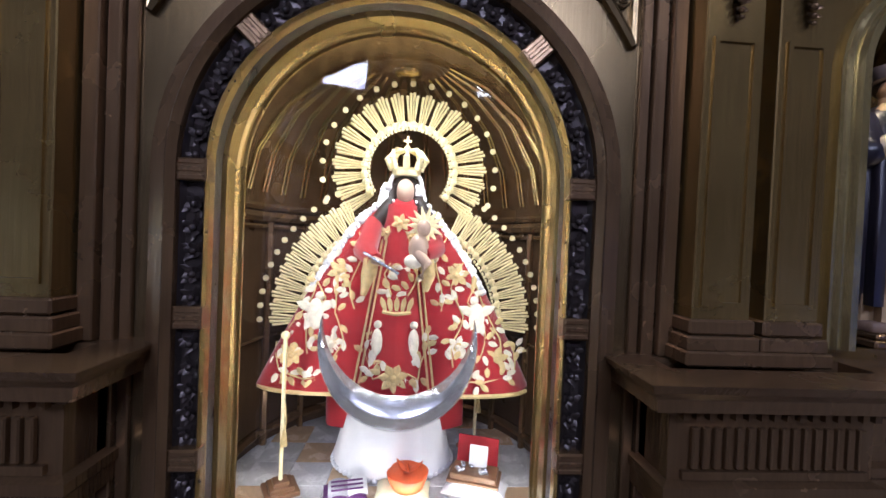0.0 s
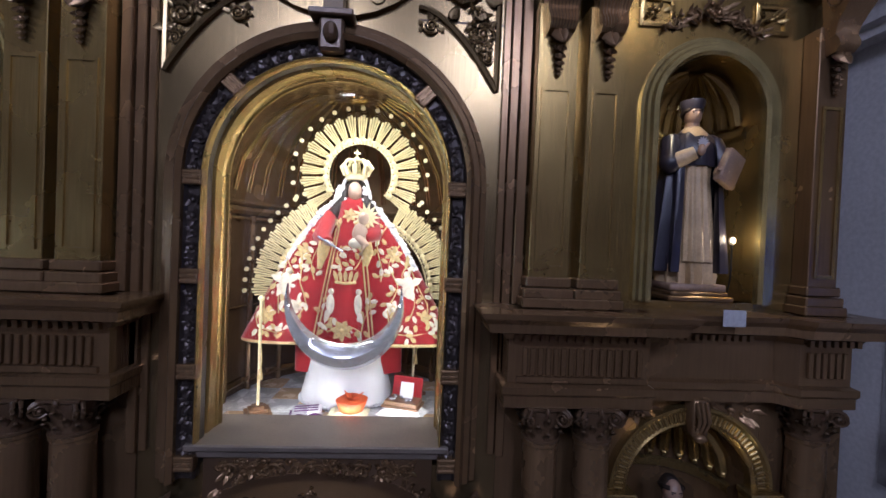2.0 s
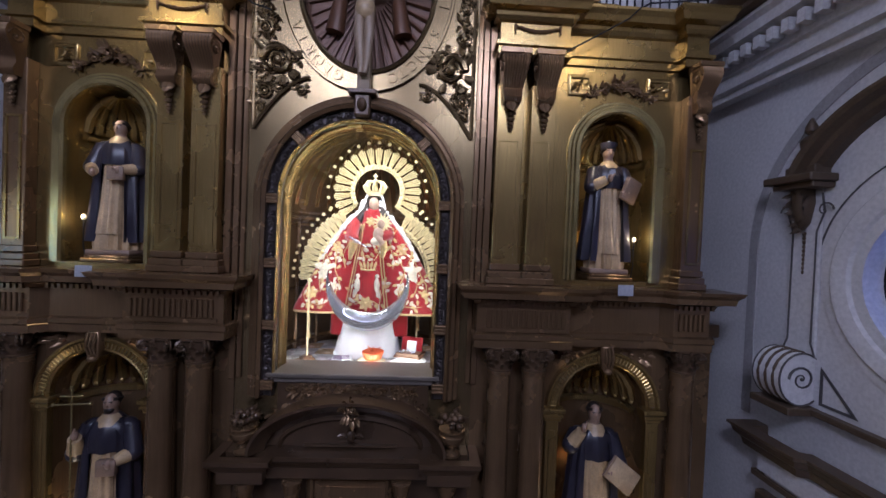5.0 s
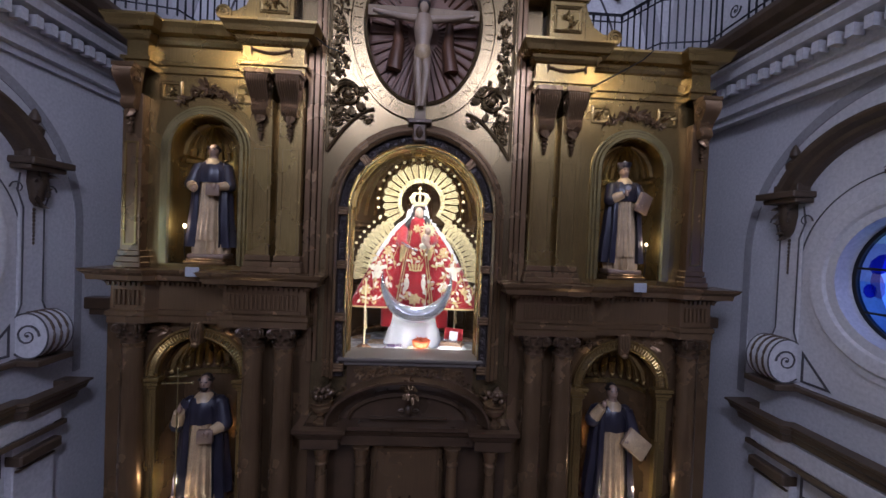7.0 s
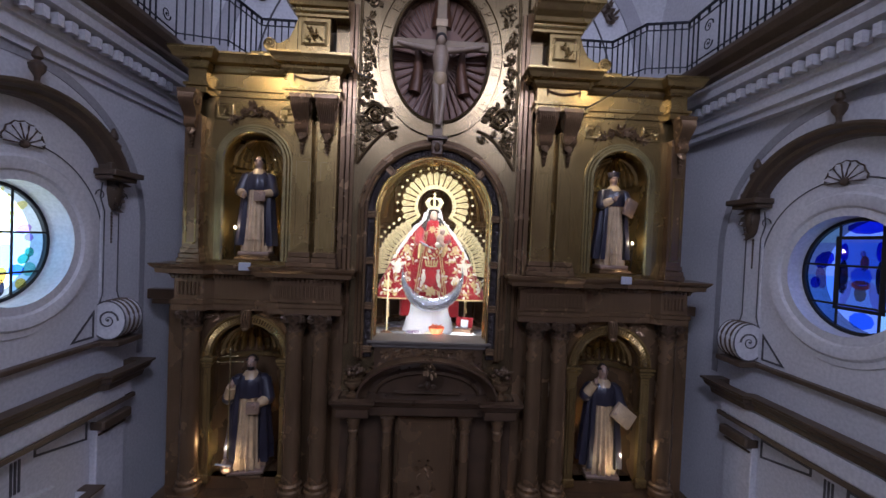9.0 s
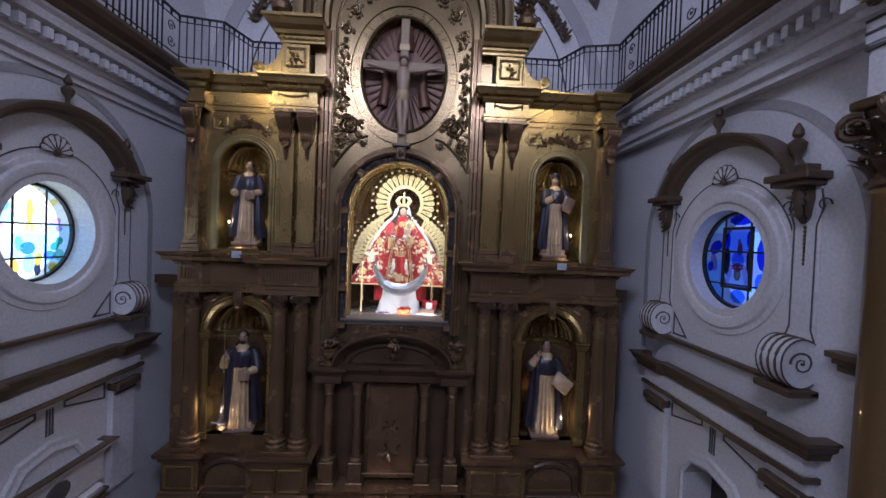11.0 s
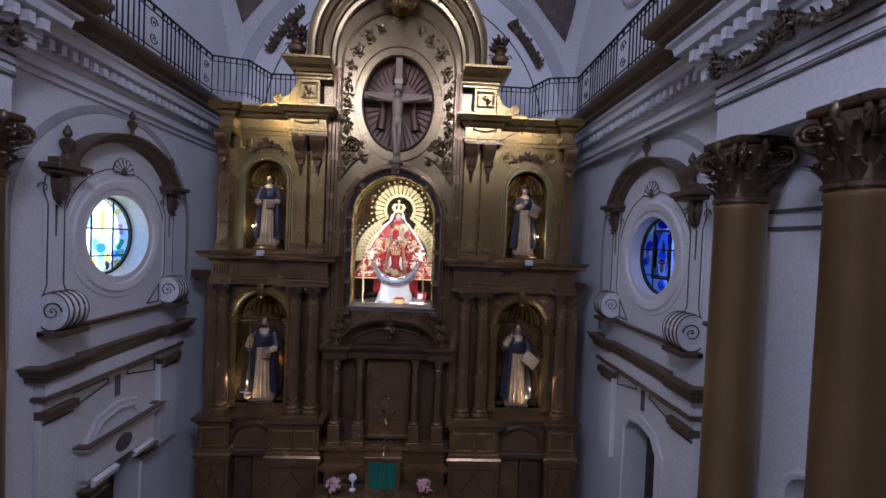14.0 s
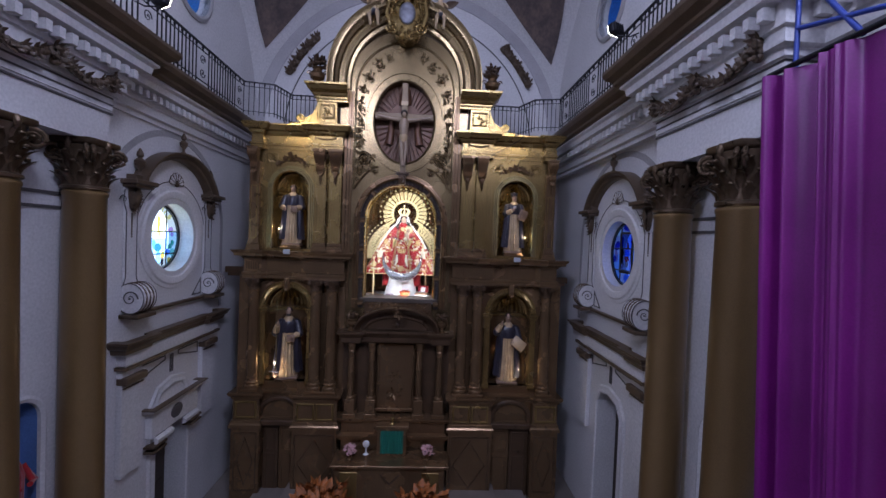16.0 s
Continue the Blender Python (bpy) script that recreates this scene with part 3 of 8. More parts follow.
# carved spandrels round the oval
bm = B()
edge = [(-1.24, 7.84), (-1.24, 10.35)] + [(-1.24 * math.cos(math.pi * k / 24), 10.35 + 1.24 * math.sin(math.pi * k / 24)) for k in range(1, 24)] + [(1.24, 10.35), (1.24, 7.84)]
arch_sweep(bm, edge, [(-0.02, 0.0), (-0.02, 0.035), (0.0, 0.045), (0.02, 0.035), (0.02, 0.0)])
for s in (-1, 1):
    pts = [(s * (1.24 - 0.62 * k / 14), 7.84 + 0.60 * (1 - (1 - k / 14) ** 1.7)) for k in range(15)]
    arch_sweep(bm, pts, [(-0.02, 0.0), (-0.02, 0.035), (0.0, 0.045), (0.02, 0.035), (0.02, 0.0)])
part("spandrel_mould", bm, GILT_ROSE, alt, smooth=True)
bm = B()
arch_sweep(bm, egg(OV_A, OV_B)[::-1], [(0.0, -0.1), (0.0, 0.05), (0.02, 0.065), (0.045, 0.05), (0.05, 0.02), (0.21, 0.02), (0.22, 0.05), (0.245, 0.05), (0.25, 0.0), (0.25, -0.1)], closed=True)
ring = part("oval_ring", bm, GILT_ROSE, alt, "gilded oval ring with raised lettering", True, angle=25)
# letters of the ring
text = "GLORIA PATRI ET FILIO ET SPIRITUI SANCTO"
dg = bpy.context.evaluated_depsgraph_get
for i, ch in enumerate(text):
    if ch == " ":
        continue
    fc = bpy.data.curves.new("letter", "FONT")
    fc.body, fc.size, fc.extrude, fc.align_x, fc.align_y = ch, 0.165, 0.008, "CENTER", "CENTER"
    tmp = new("tmp", fc)
    me = bpy.data.meshes.new_from_object(tmp.evaluated_get(dg()))
    bpy.data.objects.remove(tmp)
    me.materials.append(GILT_ROSE)
    o = new("letter", me)
    t = radians(-90 - 20) - radians(320) * i / (len(text) - 1)
    x, z = (OV_A + 0.13) * math.cos(t), OV_Z + (OV_B + 0.13) * math.sin(t)
    nx, nz = math.cos(t) * OV_B, math.sin(t) * OV_A
    o.matrix_basis = Matrix.Translation((x, -0.026, z)) @ Matrix.Rotation(math.atan2(nx, nz), 4, "Y") @ Matrix.Rotation(radians(90), 4, "X")
    o.parent = ring
# scroll carving in the spandrels and up the sides
bm = B()
for s in (-1, 1):
    U, V = (s, 0, 0), (0, 0, 1)
    for cx, cz, r, st in ((0.98, 8.62, 0.17, 0), (1.12, 8.26, 0.085, 1), (1.13, 8.98, 0.09, 2), (0.72, 8.30, 0.06, 3), (1.17, 8.08, 0.05, 1), (1.15, 9.32, 0.06, 1), (1.16, 9.62, 0.05, 3), (1.14, 9.92, 0.06, 2), (1.07, 10.35, 0.09, 0), (0.93, 10.72, 0.10, 2), (0.70, 11.02, 0.10, 1), (0.44, 11.22, 0.08, 2)):
        spiral(bm, (s * cx, -0.02, cz), U, V, r, 2.0, r * 0.27, 6, 26, start=st)
        for q in range(9):
            a = rnd.random() * 6.28
            leaf(bm, (s * cx + r * math.cos(a), -0.01, cz + r * math.sin(a)), (math.cos(a), -0.1, math.sin(a)), (0, -1, 0), r * 0.85, r * 0.30, 0.4, 0, 3)
    for z in (8.45, 8.8, 9.15, 9.47, 9.77, 10.1):
        sprig(bm, (s * 1.10, -0.01, z), 9, 0.085, (0.09, 0.12))
for s in (-1, 1):
    for k in range(90):
        x, z = 0.45 + 0.77 * rnd.random(), 7.95 + 1.9 * rnd.random()
        if (x / (OV_A + 0.27)) ** 2 + ((z - OV_Z) / (OV_B + 0.27)) ** 2 < 1.02 or z < 7.90 + 0.60 * (1 - max(0.0, (x - 0.62) / 0.62) ** 1.7) + 0.03:
            continue
        r = 0.03 + 0.035 * rnd.random()
        if k % 3:
            spiral(bm, (s * x, -0.015, z), (s, 0, 0), (0, 0, 1 if k % 2 else -1), r, 1.5, r * 0.30, 5, 14, start=6.28 * rnd.random())
        else:
            leaf(bm, (s * x, -0.01, z), (rnd.random() - 0.5, -0.05, rnd.random() - 0.5), (0, -1, 0), r * 2.2, r * 0.7, 0.35, 0, 3)
part("spandrel_carving", bm, GILT_ROSE, alt, "gilded scroll carving", True, angle=60)
# oval recess with a radiating relief
bm = B()
slab(bm, egg(OV_A + 0.03, OV_B + 0.03), [], 0.22, 0.28)
for s in (-1, 1):
    tube(bm, [(s * 0.36, 0.17, 9.72), (s * 0.34, 0.13, 9.4), (s * 0.40, 0.15, 9.05)], [0.05, 0.085, 0.11], 8)
    ball(bm, (s * 0.35, 0.14, 9.80), (0.05, 0.05, 0.065), 8, 6)
    box(bm, s * 0.06 - 0.05, s * 0.06 + 0.05, 0.1, 0.2, 10.12, 10.5)
rel = part("oval_relief", bm, WOOD_RED, alt, "dark red-brown radiating relief", True, angle=50)
bm = B()
slab(bm, [(-0.47, 9.80), (0.47, 9.80), (0.12, 10.13), (-0.12, 10.13)], [], 0.10, 0.21)
tube(bm, [(0, 0.13, 10.05), (0, 0.12, 10.30), (0, 0.15, 10.52)], [0.17, 0.15, 0.10], 12)
part("relief_drapery", bm, WOOD_RED, rel, "carved drapery of the relief", True, angle=50)
bm = B()
tube(bm, [(0, 0, 0), (0, 0, 0.5), (0, 0, 1.0)], [0.010, 0.022, 0.03], 5)
rays = []
for i in range(40):
    a = 6.2832 * i / 40
    p0 = Vector((0.22 * math.cos(a), 0.2, OV_Z + 0.26 * math.sin(a)))
    d = Vector((0.73 * math.cos(a), 0.19, OV_Z + 0.98 * math.sin(a))) - p0
    rays.append(Matrix.Translation(p0) @ Matrix.Rotation(math.atan2(d.x, d.z), 4, "Y") @ Matrix.Diagonal((1, 1, d.length, 1)))
pieces("relief_ray", bm, WOOD_RED, rel, rays, smooth=True)

# big arch over the oval with its mouldings
bm = B()
AP = arch_path(1.36, 10.36, 10.55, 40, rise=1.45)
arch_sweep(bm, AP, [(0.0, -0.2), (0.0, 0.02), (0.03, 0.06), (0.10, 0.08), (0.12, 0.15), (0.16, 0.17), (0.28, 0.17), (0.30, 0.26), (0.36, 0.30), (0.40, 0.36), (0.46, 0.38), (0.52, 0.42), (0.55, 0.42), (0.55, -0.2)])
top_arch = part("top_arch", bm, GILT_ROSE, alt, "gilded moulded arch crowning the altarpiece", True, angle=22)
bm = B()
ball(bm, (0, 0, 0), 0.018, 5, 4)
pieces("bead", bm, GILT_BRIGHT, top_arch, [at(-1.59 * math.cos(math.pi * (i + 0.5) / 70), -0.18, 10.55 + 1.67 * math.sin(math.pi * (i + 0.5) / 70)) for i in range(70)])


def upper_side(s):
    """Upper tier of one side bay; the west bay is a little narrower."""
    NX, END = (2.78, 3.72) if s < 0 else (2.945, 3.90)
    bm = B()
    slab(bm, [(1.56, 6.16), (END + 0.08, 6.16), (END + 0.08, 9.06), (1.56, 9.06)], [outline_arch(0.44, 6.26, 7.77, 20, cx=NX, rise=0.43)], -0.05, 0.12)
    part("bay_panel", mirror(bm, s), GILT, alt, "gilded panel of the upper bay")
    # niche: half-round recess with a shell head
    bm = B()
    rows = []
    for k in range(17):
        a = math.pi * k / 16
        rows.append((NX - 0.44 * math.cos(a), 0.10 + 0.46 * math.sin(a)))
    quads(bm, [[(x, y, z) for x, y in rows] for z in (6.26, 7.0, 7.77)], False)
    dome = []
    for i in range(9):
        p = radians(90 * i / 8)
        dome.append([(NX + (x - NX) * math.cos(p) * (1 + 0.03 * (k % 2)), 0.10 + (y - 0.10) * math.cos(p), 7.77 + 0.43 * math.sin(p)) for k, (x, y) in enumerate(rows)])
    quads(bm, dome, False)
    box(bm, NX - 0.46, NX + 0.46, -0.02, 0.6, 6.20, 6.26)
    niche = part("niche", mirror(bm, s), GILT, alt, "dark gilded niche with a shell head", True)
    bm = B()
    quads(bm, [[(NX - (0.43 - t) * math.cos(math.pi * k / 16), 0.10 + (0.45 - t) * math.sin(math.pi * k / 16), z) for k in range(17)] for t, z in ((0, 7.62), (0.03, 7.65), (0.03, 7.69), (0, 7.72))], False)
    part("niche_band", mirror(bm, s), GILT, niche, "", True)
    for k in range(11):
        bm = B()
        a = math.pi * (k + 0.5) / 11
        tube(bm, [(NX - 0.41 * math.cos(a) * math.cos(radians(v)), 0.12 + 0.40 * math.sin(a) * math.cos(radians(v)), 7.74 + 0.42 * math.sin(radians(v))) for v in (0, 22, 45, 66, 80)], [0.045, 0.052, 0.046, 0.033, 0.016], 7)
        part("shell_rib", mirror(bm, s), GILT, niche, "", True)
    # raised frame round the niche
    bm = B()
    arch_sweep(bm, arch_path(0.435, 6.26, 7.77, 30, cx=NX, rise=0.43), [(0, 0.0), (0, 0.05), (0.02, 0.075), (0.06, 0.075), (0.075, 0.05), (0.10, 0.05), (0.115, 0.03), (0.14, 0.03), (0.14, 0)], -0.05)
    part("niche_frame", mirror(bm, s), GILT_BRIGHT, alt, "", True, angle=25)
    # carved crest over the niche and two corner panels
    bm = B()
    for i in range(15):
        t = -1 + 2 * i / 14
        sprig(bm, (NX + 0.36 * t, -0.06, 8.40 + 0.13 * (1 - t * t)), 4, 0.06, (0.04, 0.05))
    sprig(bm, (NX, -0.07, 8.56), 14, 0.085, (0.09, 0.07))
    for q in (-1, 1):
        spiral(bm, (NX + q * 0.16, -0.07, 8.50), (q, 0, 0), (0, 0, 1), 0.065, 1.5, 0.017, 5, 16)
        spiral(bm, (NX + q * 0.33, -0.07, 8.44), (q, 0, 0), (0, 0, -1), 0.05, 1.5, 0.014, 5, 16)
    part("niche_crest", mirror(bm, s), GILT_DARK, alt, "dark carved leaf crest", True, angle=60)
    for cx in (NX - 0.47, NX + 0.47):
        bm = B()
        for q in ([(-0.12, -0.1), (0.12, -0.1), (0.12, 0.1), (-0.12, 0.1)],):
            arch_sweep(bm, [(cx + a, 8.52 + b) for a, b in q][::-1], [(-0.02, 0), (-0.02, 0.02), (0.0, 0.028), (0.02, 0.02), (0.02, 0)], -0.05, closed=True)
        sprig(bm, (cx, -0.055, 8.52), 6, 0.075, (0.06, 0.05))
        part("corner_panel", mirror(bm, s), GILT, alt, "", True, angle=50)
    # pilasters with scroll consoles
    for nm, x0, x1, out in (("a", 1.88, 2.16, 0.17), ("b", 1.50, 1.80, 0.17), ("c", END - 0.20, END + 0.04, 0.14)):
        bm = B()
        y = -0.05 - out
        box(bm, x0, x1, y, -0.05, 6.42, 8.42, 0.006)
        pil = part("pilaster", mirror(bm, s), GILT if nm != "c" else GILT_DARK, alt, "gilded pilaster with a sunk panel")
        bm = B()
        arch_sweep(bm, [(x0 + 0.05, 6.50), (x1 - 0.05, 6.50), (x1 - 0.05, 7.80), (x0 + 0.05, 7.80)][::-1], [(-0.012, 0), (-0.012, 0.012), (0.012, 0.012), (0.012, 0)], y, closed=True)
        part("panel_mould", mirror(bm, s), GILT, pil)
        bm = B()
        for zz, e in ((6.20, 0.05), (6.27, 0.035), (6.35, 0.02)):
            box(bm, x0 - e, x1 + e, y - e, -0.05, zz, zz + 0.075, 0.01)
        part("pilaster_base", mirror(bm, s), GILT_DARK, pil)
        bm = B()
        cxm, w = (x0 + x1) / 2, (x1 - x0) / 2 + 0.005
        # reeded console: stack of rolls
        prof = [(0.28, 8.70), (0.325, 8.66), (0.34, 8.60), (0.315, 8.53), (0.26, 8.46), (0.215, 8.39), (0.20, 8.33), (0.225, 8.28), (0.23, 8.24), (0.19, 8.20), (0.12, 8.19)]
        m_ = 9
        rows = []
        for o, z in prof:
            row = []
            for k in range(m_ * 2 + 1):
                u = -1 + k / m_
                row.append((cxm + u * w * (0.60 + 0.34 * min(1, (z - 8.19) / 0.45)), y - (o - 0.12) - 0.012 * (k % 2), z))
            rows.append(row)
        quads(bm, rows, False)
        for k in (0, -1):
            quads(bm, [[r[k] for r in rows], [(r[k][0], y + 0.01, r[k][2]) for r in rows]], False)
        box(bm, cxm - w * 0.6, cxm + w * 0.6, y - 0.02, y + 0.02, 8.20, 8.70)
        box(bm, cxm - w - 0.01, cxm + w + 0.01, y - 0.20, y + 0.02, 8.68, 8.74, 0.006)
        for k in (-1, 1):
            spiral(bm, (cxm + k * w * 0.90, y - 0.10, 8.58), (0, -1, 0), (0, 0, 1), 0.09, 1.6, 0.014, 5, 18)
        leaf(bm, (cxm, y - 0.06, 8.24), (0, -0.15, -1), (0, -1, 0), 0.16, 0.075, 0.3)
        part("console", mirror(bm, s), GILT_DARK, pil, "dark reeded scroll console", True, angle=40)
        bm = B()
        z = 8.18
        for k, g in enumerate((0.055, 0.048, 0.042, 0.036, 0.03, 0.022)):
            for q in (-1, 0, 1):
                leaf(bm, (cxm, y - 0.01, z), (q * 0.8, -0.3, -0.7), (0, -1, 0), g * 1.5, g * 0.6, 0.5, 0, 3)
            ball(bm, (cxm, y - 0.03, z - 0.02), g * 0.5, 6, 5)
            z -= g * 1.25
        part("pendant", mirror(bm, s), GILT_DARK, pil, "carved husk pendant", True, angle=60)
    # stepped strips beside the pair
    bm = B()
    box(bm, 1.415, 1.49, -0.10, 0, 6.2, 9.1, 0.006)
    box(bm, 1.345, 1.41, -0.06, 0, 5.0, 10.3, 0.006)
    box(bm, 1.285, 1.34, -0.03, 0, 5.0, 10.3, 0.006)
    part("edge_strip", mirror(bm, s), GILT_DARK, alt)
    # entablature of the upper tier
    path = [(1.50, -0.05), (1.50, -0.24), (2.28, -0.24), (2.28, -0.06), (END - 0.26, -0.06), (END - 0.26, -0.20), (END, -0.20), (END, 0.10)]
    bm = B()
    prof = [(0.02, 8.74), (0.02, 8.82), (0.05, 8.83), (0.05, 8.87), (0.0, 8.89), (0.0, 9.08), (0.03, 9.10), (0.06, 9.14), (0.07, 9.18), (0.15, 9.20), (0.17, 9.26), (0.20, 9.31), (0.20, 9.34), (-0.04, 9.34), (-0.04, 8.74)]
    sweep(bm, path, prof)
    part("upper_entablature", mirror(bm, s), GILT, alt, "gilded entablature")
    bm = B()
    box(bm, 1.56, END, -0.05, 0.3, 8.74, 9.33)
    part("entablature_core", mirror(bm, s), GILT, alt)
    # swag on the block
    bm = B()
    pts = [(1.66 + 0.50 * k / 16, -0.255, 9.05 - 0.05 * math.sin(math.pi * k / 16) - 0.01 * (k % 2)) for k in range(17)]
    tube(bm, pts, [0.012 + 0.008 * math.sin(math.pi * k / 16) for k in range(17)], 6)
    for x in (1.66, 2.16):
        tube(bm, [(x, -0.255, 9.07), (x, -0.26, 8.97)], [0.016, 0.008], 6)
    part("swag", mirror(bm, s), GILT_DARK, alt, "", True)
    # pedestal with its cap, and the scroll beside it
    bm = B()
    box(bm, 1.62, 2.20, -0.22, 0.25, 9.34, 9.44, 0.01)
    box(bm, 1.67, 2.15, -0.19, 0.25, 9.44, 9.96, 0.005)
    arch_sweep(bm, [(1.74, 9.55), (2.08, 9.55), (2.08, 9.86), (1.74, 9.86)][::-1], [(-0.02, 0), (-0.02, 0.015), (0, 0.025), (0.02, 0.015), (0.02, 0)], -0.19, closed=True)
    ped = part("pedestal", mirror(bm, s), GILT, alt, "gilded pedestal block")
    bm = B()
    sprig(bm, (1.91, -0.195, 9.70), 14, 0.07, (0.12, 0.07))
    part("pedestal_carving", mirror(bm, s), GILT, ped, "", True, angle=60)
    bm = B()
    sweep(bm, [(1.40, -0.19), (2.15, -0.19), (2.15, 0.25)], [(0, 9.94), (0.03, 9.95), (0.03, 9.99), (0.05, 10.0), (0.05, 10.06), (0.10, 10.08), (0.12, 10.14), (0.20, 10.20), (0.24, 10.28), (0.27, 10.30), (0.27, 10.35), (0, 10.35)])
    box(bm, 1.40, 2.15, -0.19, 0.25, 9.96, 10.345)
    cap = part("pedestal_cap", mirror(bm, s), GILT, alt, "gilded moulded cap")
    bm = B()
    ball(bm, (0, 0, 0), 0.017, 5, 4)
    pieces("bead", bm, GILT_BRIGHT, cap, [at(s * (1.42 + 0.79 * k / 25), -0.255, 10.02) for k in range(26)])
    bm = B()
    pts = [(2.18, 9.95), (2.22, 9.82), (2.30, 9.66), (2.42, 9.58), (2.55, 9.56)]
    quads(bm, [[(x, y, z) for x, z in pts] for y in (-0.12, 0.12)], False)
    for y in (-0.12, 0.12):
        vs = [bm.verts.new((x, y, z)) for x, z in pts + [(2.62, 9.34), (2.18, 9.34)]]
        bm.faces.new(vs)
    quads(bm, [[(2.58 + 0.10 * math.cos(6.2832 * k / 16), y, 9.54 + 0.10 * math.sin(6.2832 * k / 16)) for k in range(16)] for y in (-0.14, 0.14)], True, True)
    spiral(bm, (2.58, -0.145, 9.54), (1, 0, 0), (0, 0, 1), 0.085, 1.7, 0.014, 5, 20)
    box(bm, 2.18, 2.85, -0.16, 0.2, 9.34, 9.42, 0.01)
    part("volute", mirror(bm, s), GILT, alt, "gilded scroll buttress", True, angle=30)


half(upper_side)


def lower_side(s):
    """Lower tier of one side bay; the west bay is a little narrower."""
    LX, END = (2.81, 3.82) if s < 0 else (2.92, 4.04)
    # cornice between the tiers, broken forward over the columns
    path = [(1.36, 0.0), (1.36, -0.30), (2.40, -0.30), (2.40, -0.12), (END - 0.52, -0.12), (END - 0.42, -0.24), (END, -0.24), (END, 0.05)]
    prof = [(0, 5.98), (0.03, 5.99), (0.05, 6.03), (0.10, 6.05), (0.17, 6.06), (0.18, 6.12), (0.22, 6.16), (0.24, 6.20), (0, 6.20)]
    bm = B()
    sweep(bm, path, prof)
    box(bm, 1.36, END, -0.12, 0.3, 6.0, 6.198)
    cor = part("tier_cornice", mirror(bm, s), GILT_DARK, alt, "dark gilded cornice with a row of dentils")
    bm = B()
    sweep(bm, path, [(0, 5.50), (0.025, 5.50), (0.025, 5.58), (0.04, 5.60), (0.04, 5.65), (0.0, 5.67), (0.0, 5.985), (-0.05, 5.985), (-0.05, 5.5)])
    box(bm, 1.36, END - 0.03, -0.115, 0.3, 5.50, 5.99)
    part("frieze", mirror(bm, s), GILT_DARK, alt, "dark wooden frieze")
    # dentils as single blocks
    bm = B()
    box(bm, -0.017, 0.017, -0.035, 0.0, 0, 0.05)
    dm = part("dentil", bm, GILT_DARK, cor)
    spots = [(1.40 + 0.063 * k, -0.33) for k in range(16)] + [(2.46 + 0.063 * k, -0.15) for k in range(14)] + [(END - 0.39 + 0.063 * k, -0.27) for k in range(7)]
    for i, (x, y) in enumerate(spots):
        o = dm if i == 0 else dm.copy()
        if i:
            scene.collection.objects.link(o)
        o.matrix_basis = Matrix.Translation((s * x, y, 5.98))
    # reeded block on the frieze
    bm = B()
    box(bm, -0.0175, 0.0175, -0.03, 0.0, 5.73, 5.93, 0.006)
    pieces("reed", bm, GILT_DARK, cor, [at(s * (1.478 + 0.056 * k), -0.30, 0) for k in range(16)] + [at(s * (END - 0.35 + 0.056 * k), -0.24, 0) for k in range(6)])
    bm = B()
    box(bm, 1.42, 2.36, -0.325, -0.30, 5.68, 5.72)
    part("reed_shelf", mirror(bm, s), GILT_DARK, cor)
    # panel with the lower niche
    bm = B()
    slab(bm, [(1.36, 2.62), (END + 0.20, 2.62), (END + 0.20, 5.52), (1.36, 5.52)], [outline_arch(0.53, 2.86, 4.76, 20, cx=LX)], -0.014, 0.15)
    part("bay_panel", mirror(bm, s), GILT_DARK, alt, "dark panel of the lower bay")
    bm = B()
    rows = [(LX - 0.53 * math.cos(math.pi * k / 16), 0.13 + 0.50 * math.sin(math.pi * k / 16)) for k in range(17)]
    quads(bm, [[(x, y, z) for x, y in rows] for z in (2.86, 3.8, 4.76)], False)
    quads(bm, [[(LX + (x - LX) * math.cos(p), 0.13 + (y - 0.13) * math.cos(p), 4.76 + 0.53 * math.sin(p)) for x, y in rows] for p in [radians(90 * i / 8) for i in range(9)]], False)
    box(bm, LX - 0.55, LX + 0.55, -0.02, 0.65, 2.80, 2.86)
    nic = part("niche", mirror(bm, s), GILT_DARK, alt, "dark gilded niche with a ribbed shell head", True)
    for k in range(12):
        bm = B()
        a = math.pi * (k + 0.5) / 12
        tube(bm, [(LX - 0.50 * math.cos(a) * math.cos(radians(v)), 0.15 + 0.46 * math.sin(a) * math.cos(radians(v)), 4.74 + 0.50 * math.sin(radians(v))) for v in (2, 22, 45, 66, 80)], [0.05, 0.058, 0.05, 0.036, 0.018], 7)
        ball(bm, (LX - 0.49 * math.cos(a), 0.13 + 0.45 * math.sin(a), 4.74), 0.035, 6, 5)
        part("shell_rib", mirror(bm, s), GILT, nic, "", True)
    bm = B()
    quads(bm, [[(LX - (0.52 - t) * math.cos(math.pi * k / 16), 0.13 + (0.49 - t) * math.sin(math.pi * k / 16), z) for k in range(17)] for t, z in ((0, 4.58), (0.035, 4.60), (0.035, 4.66), (0, 4.68))], False)
    part("niche_band", mirror(bm, s), GILT, nic, "", True)
    # fluted archivolt, imposts and jambs
    bm = B()
    arch_sweep(bm, arch_path(0.52, 4.76, 4.76, 30, cx=LX), [(0, 0), (0, 0.07), (0.02, 0.09), (0.035, 0.075), (0.11, 0.075), (0.13, 0.10), (0.155, 0.10), (0.155, 0)])
    arv = part("archivolt", mirror(bm, s), GILT, alt, "gilded fluted arch", True, angle=25)
    bm = B()
    tube(bm, [(0, 0, -0.033), (0, 0, 0.033)], 0.012, 6)
    fl = []
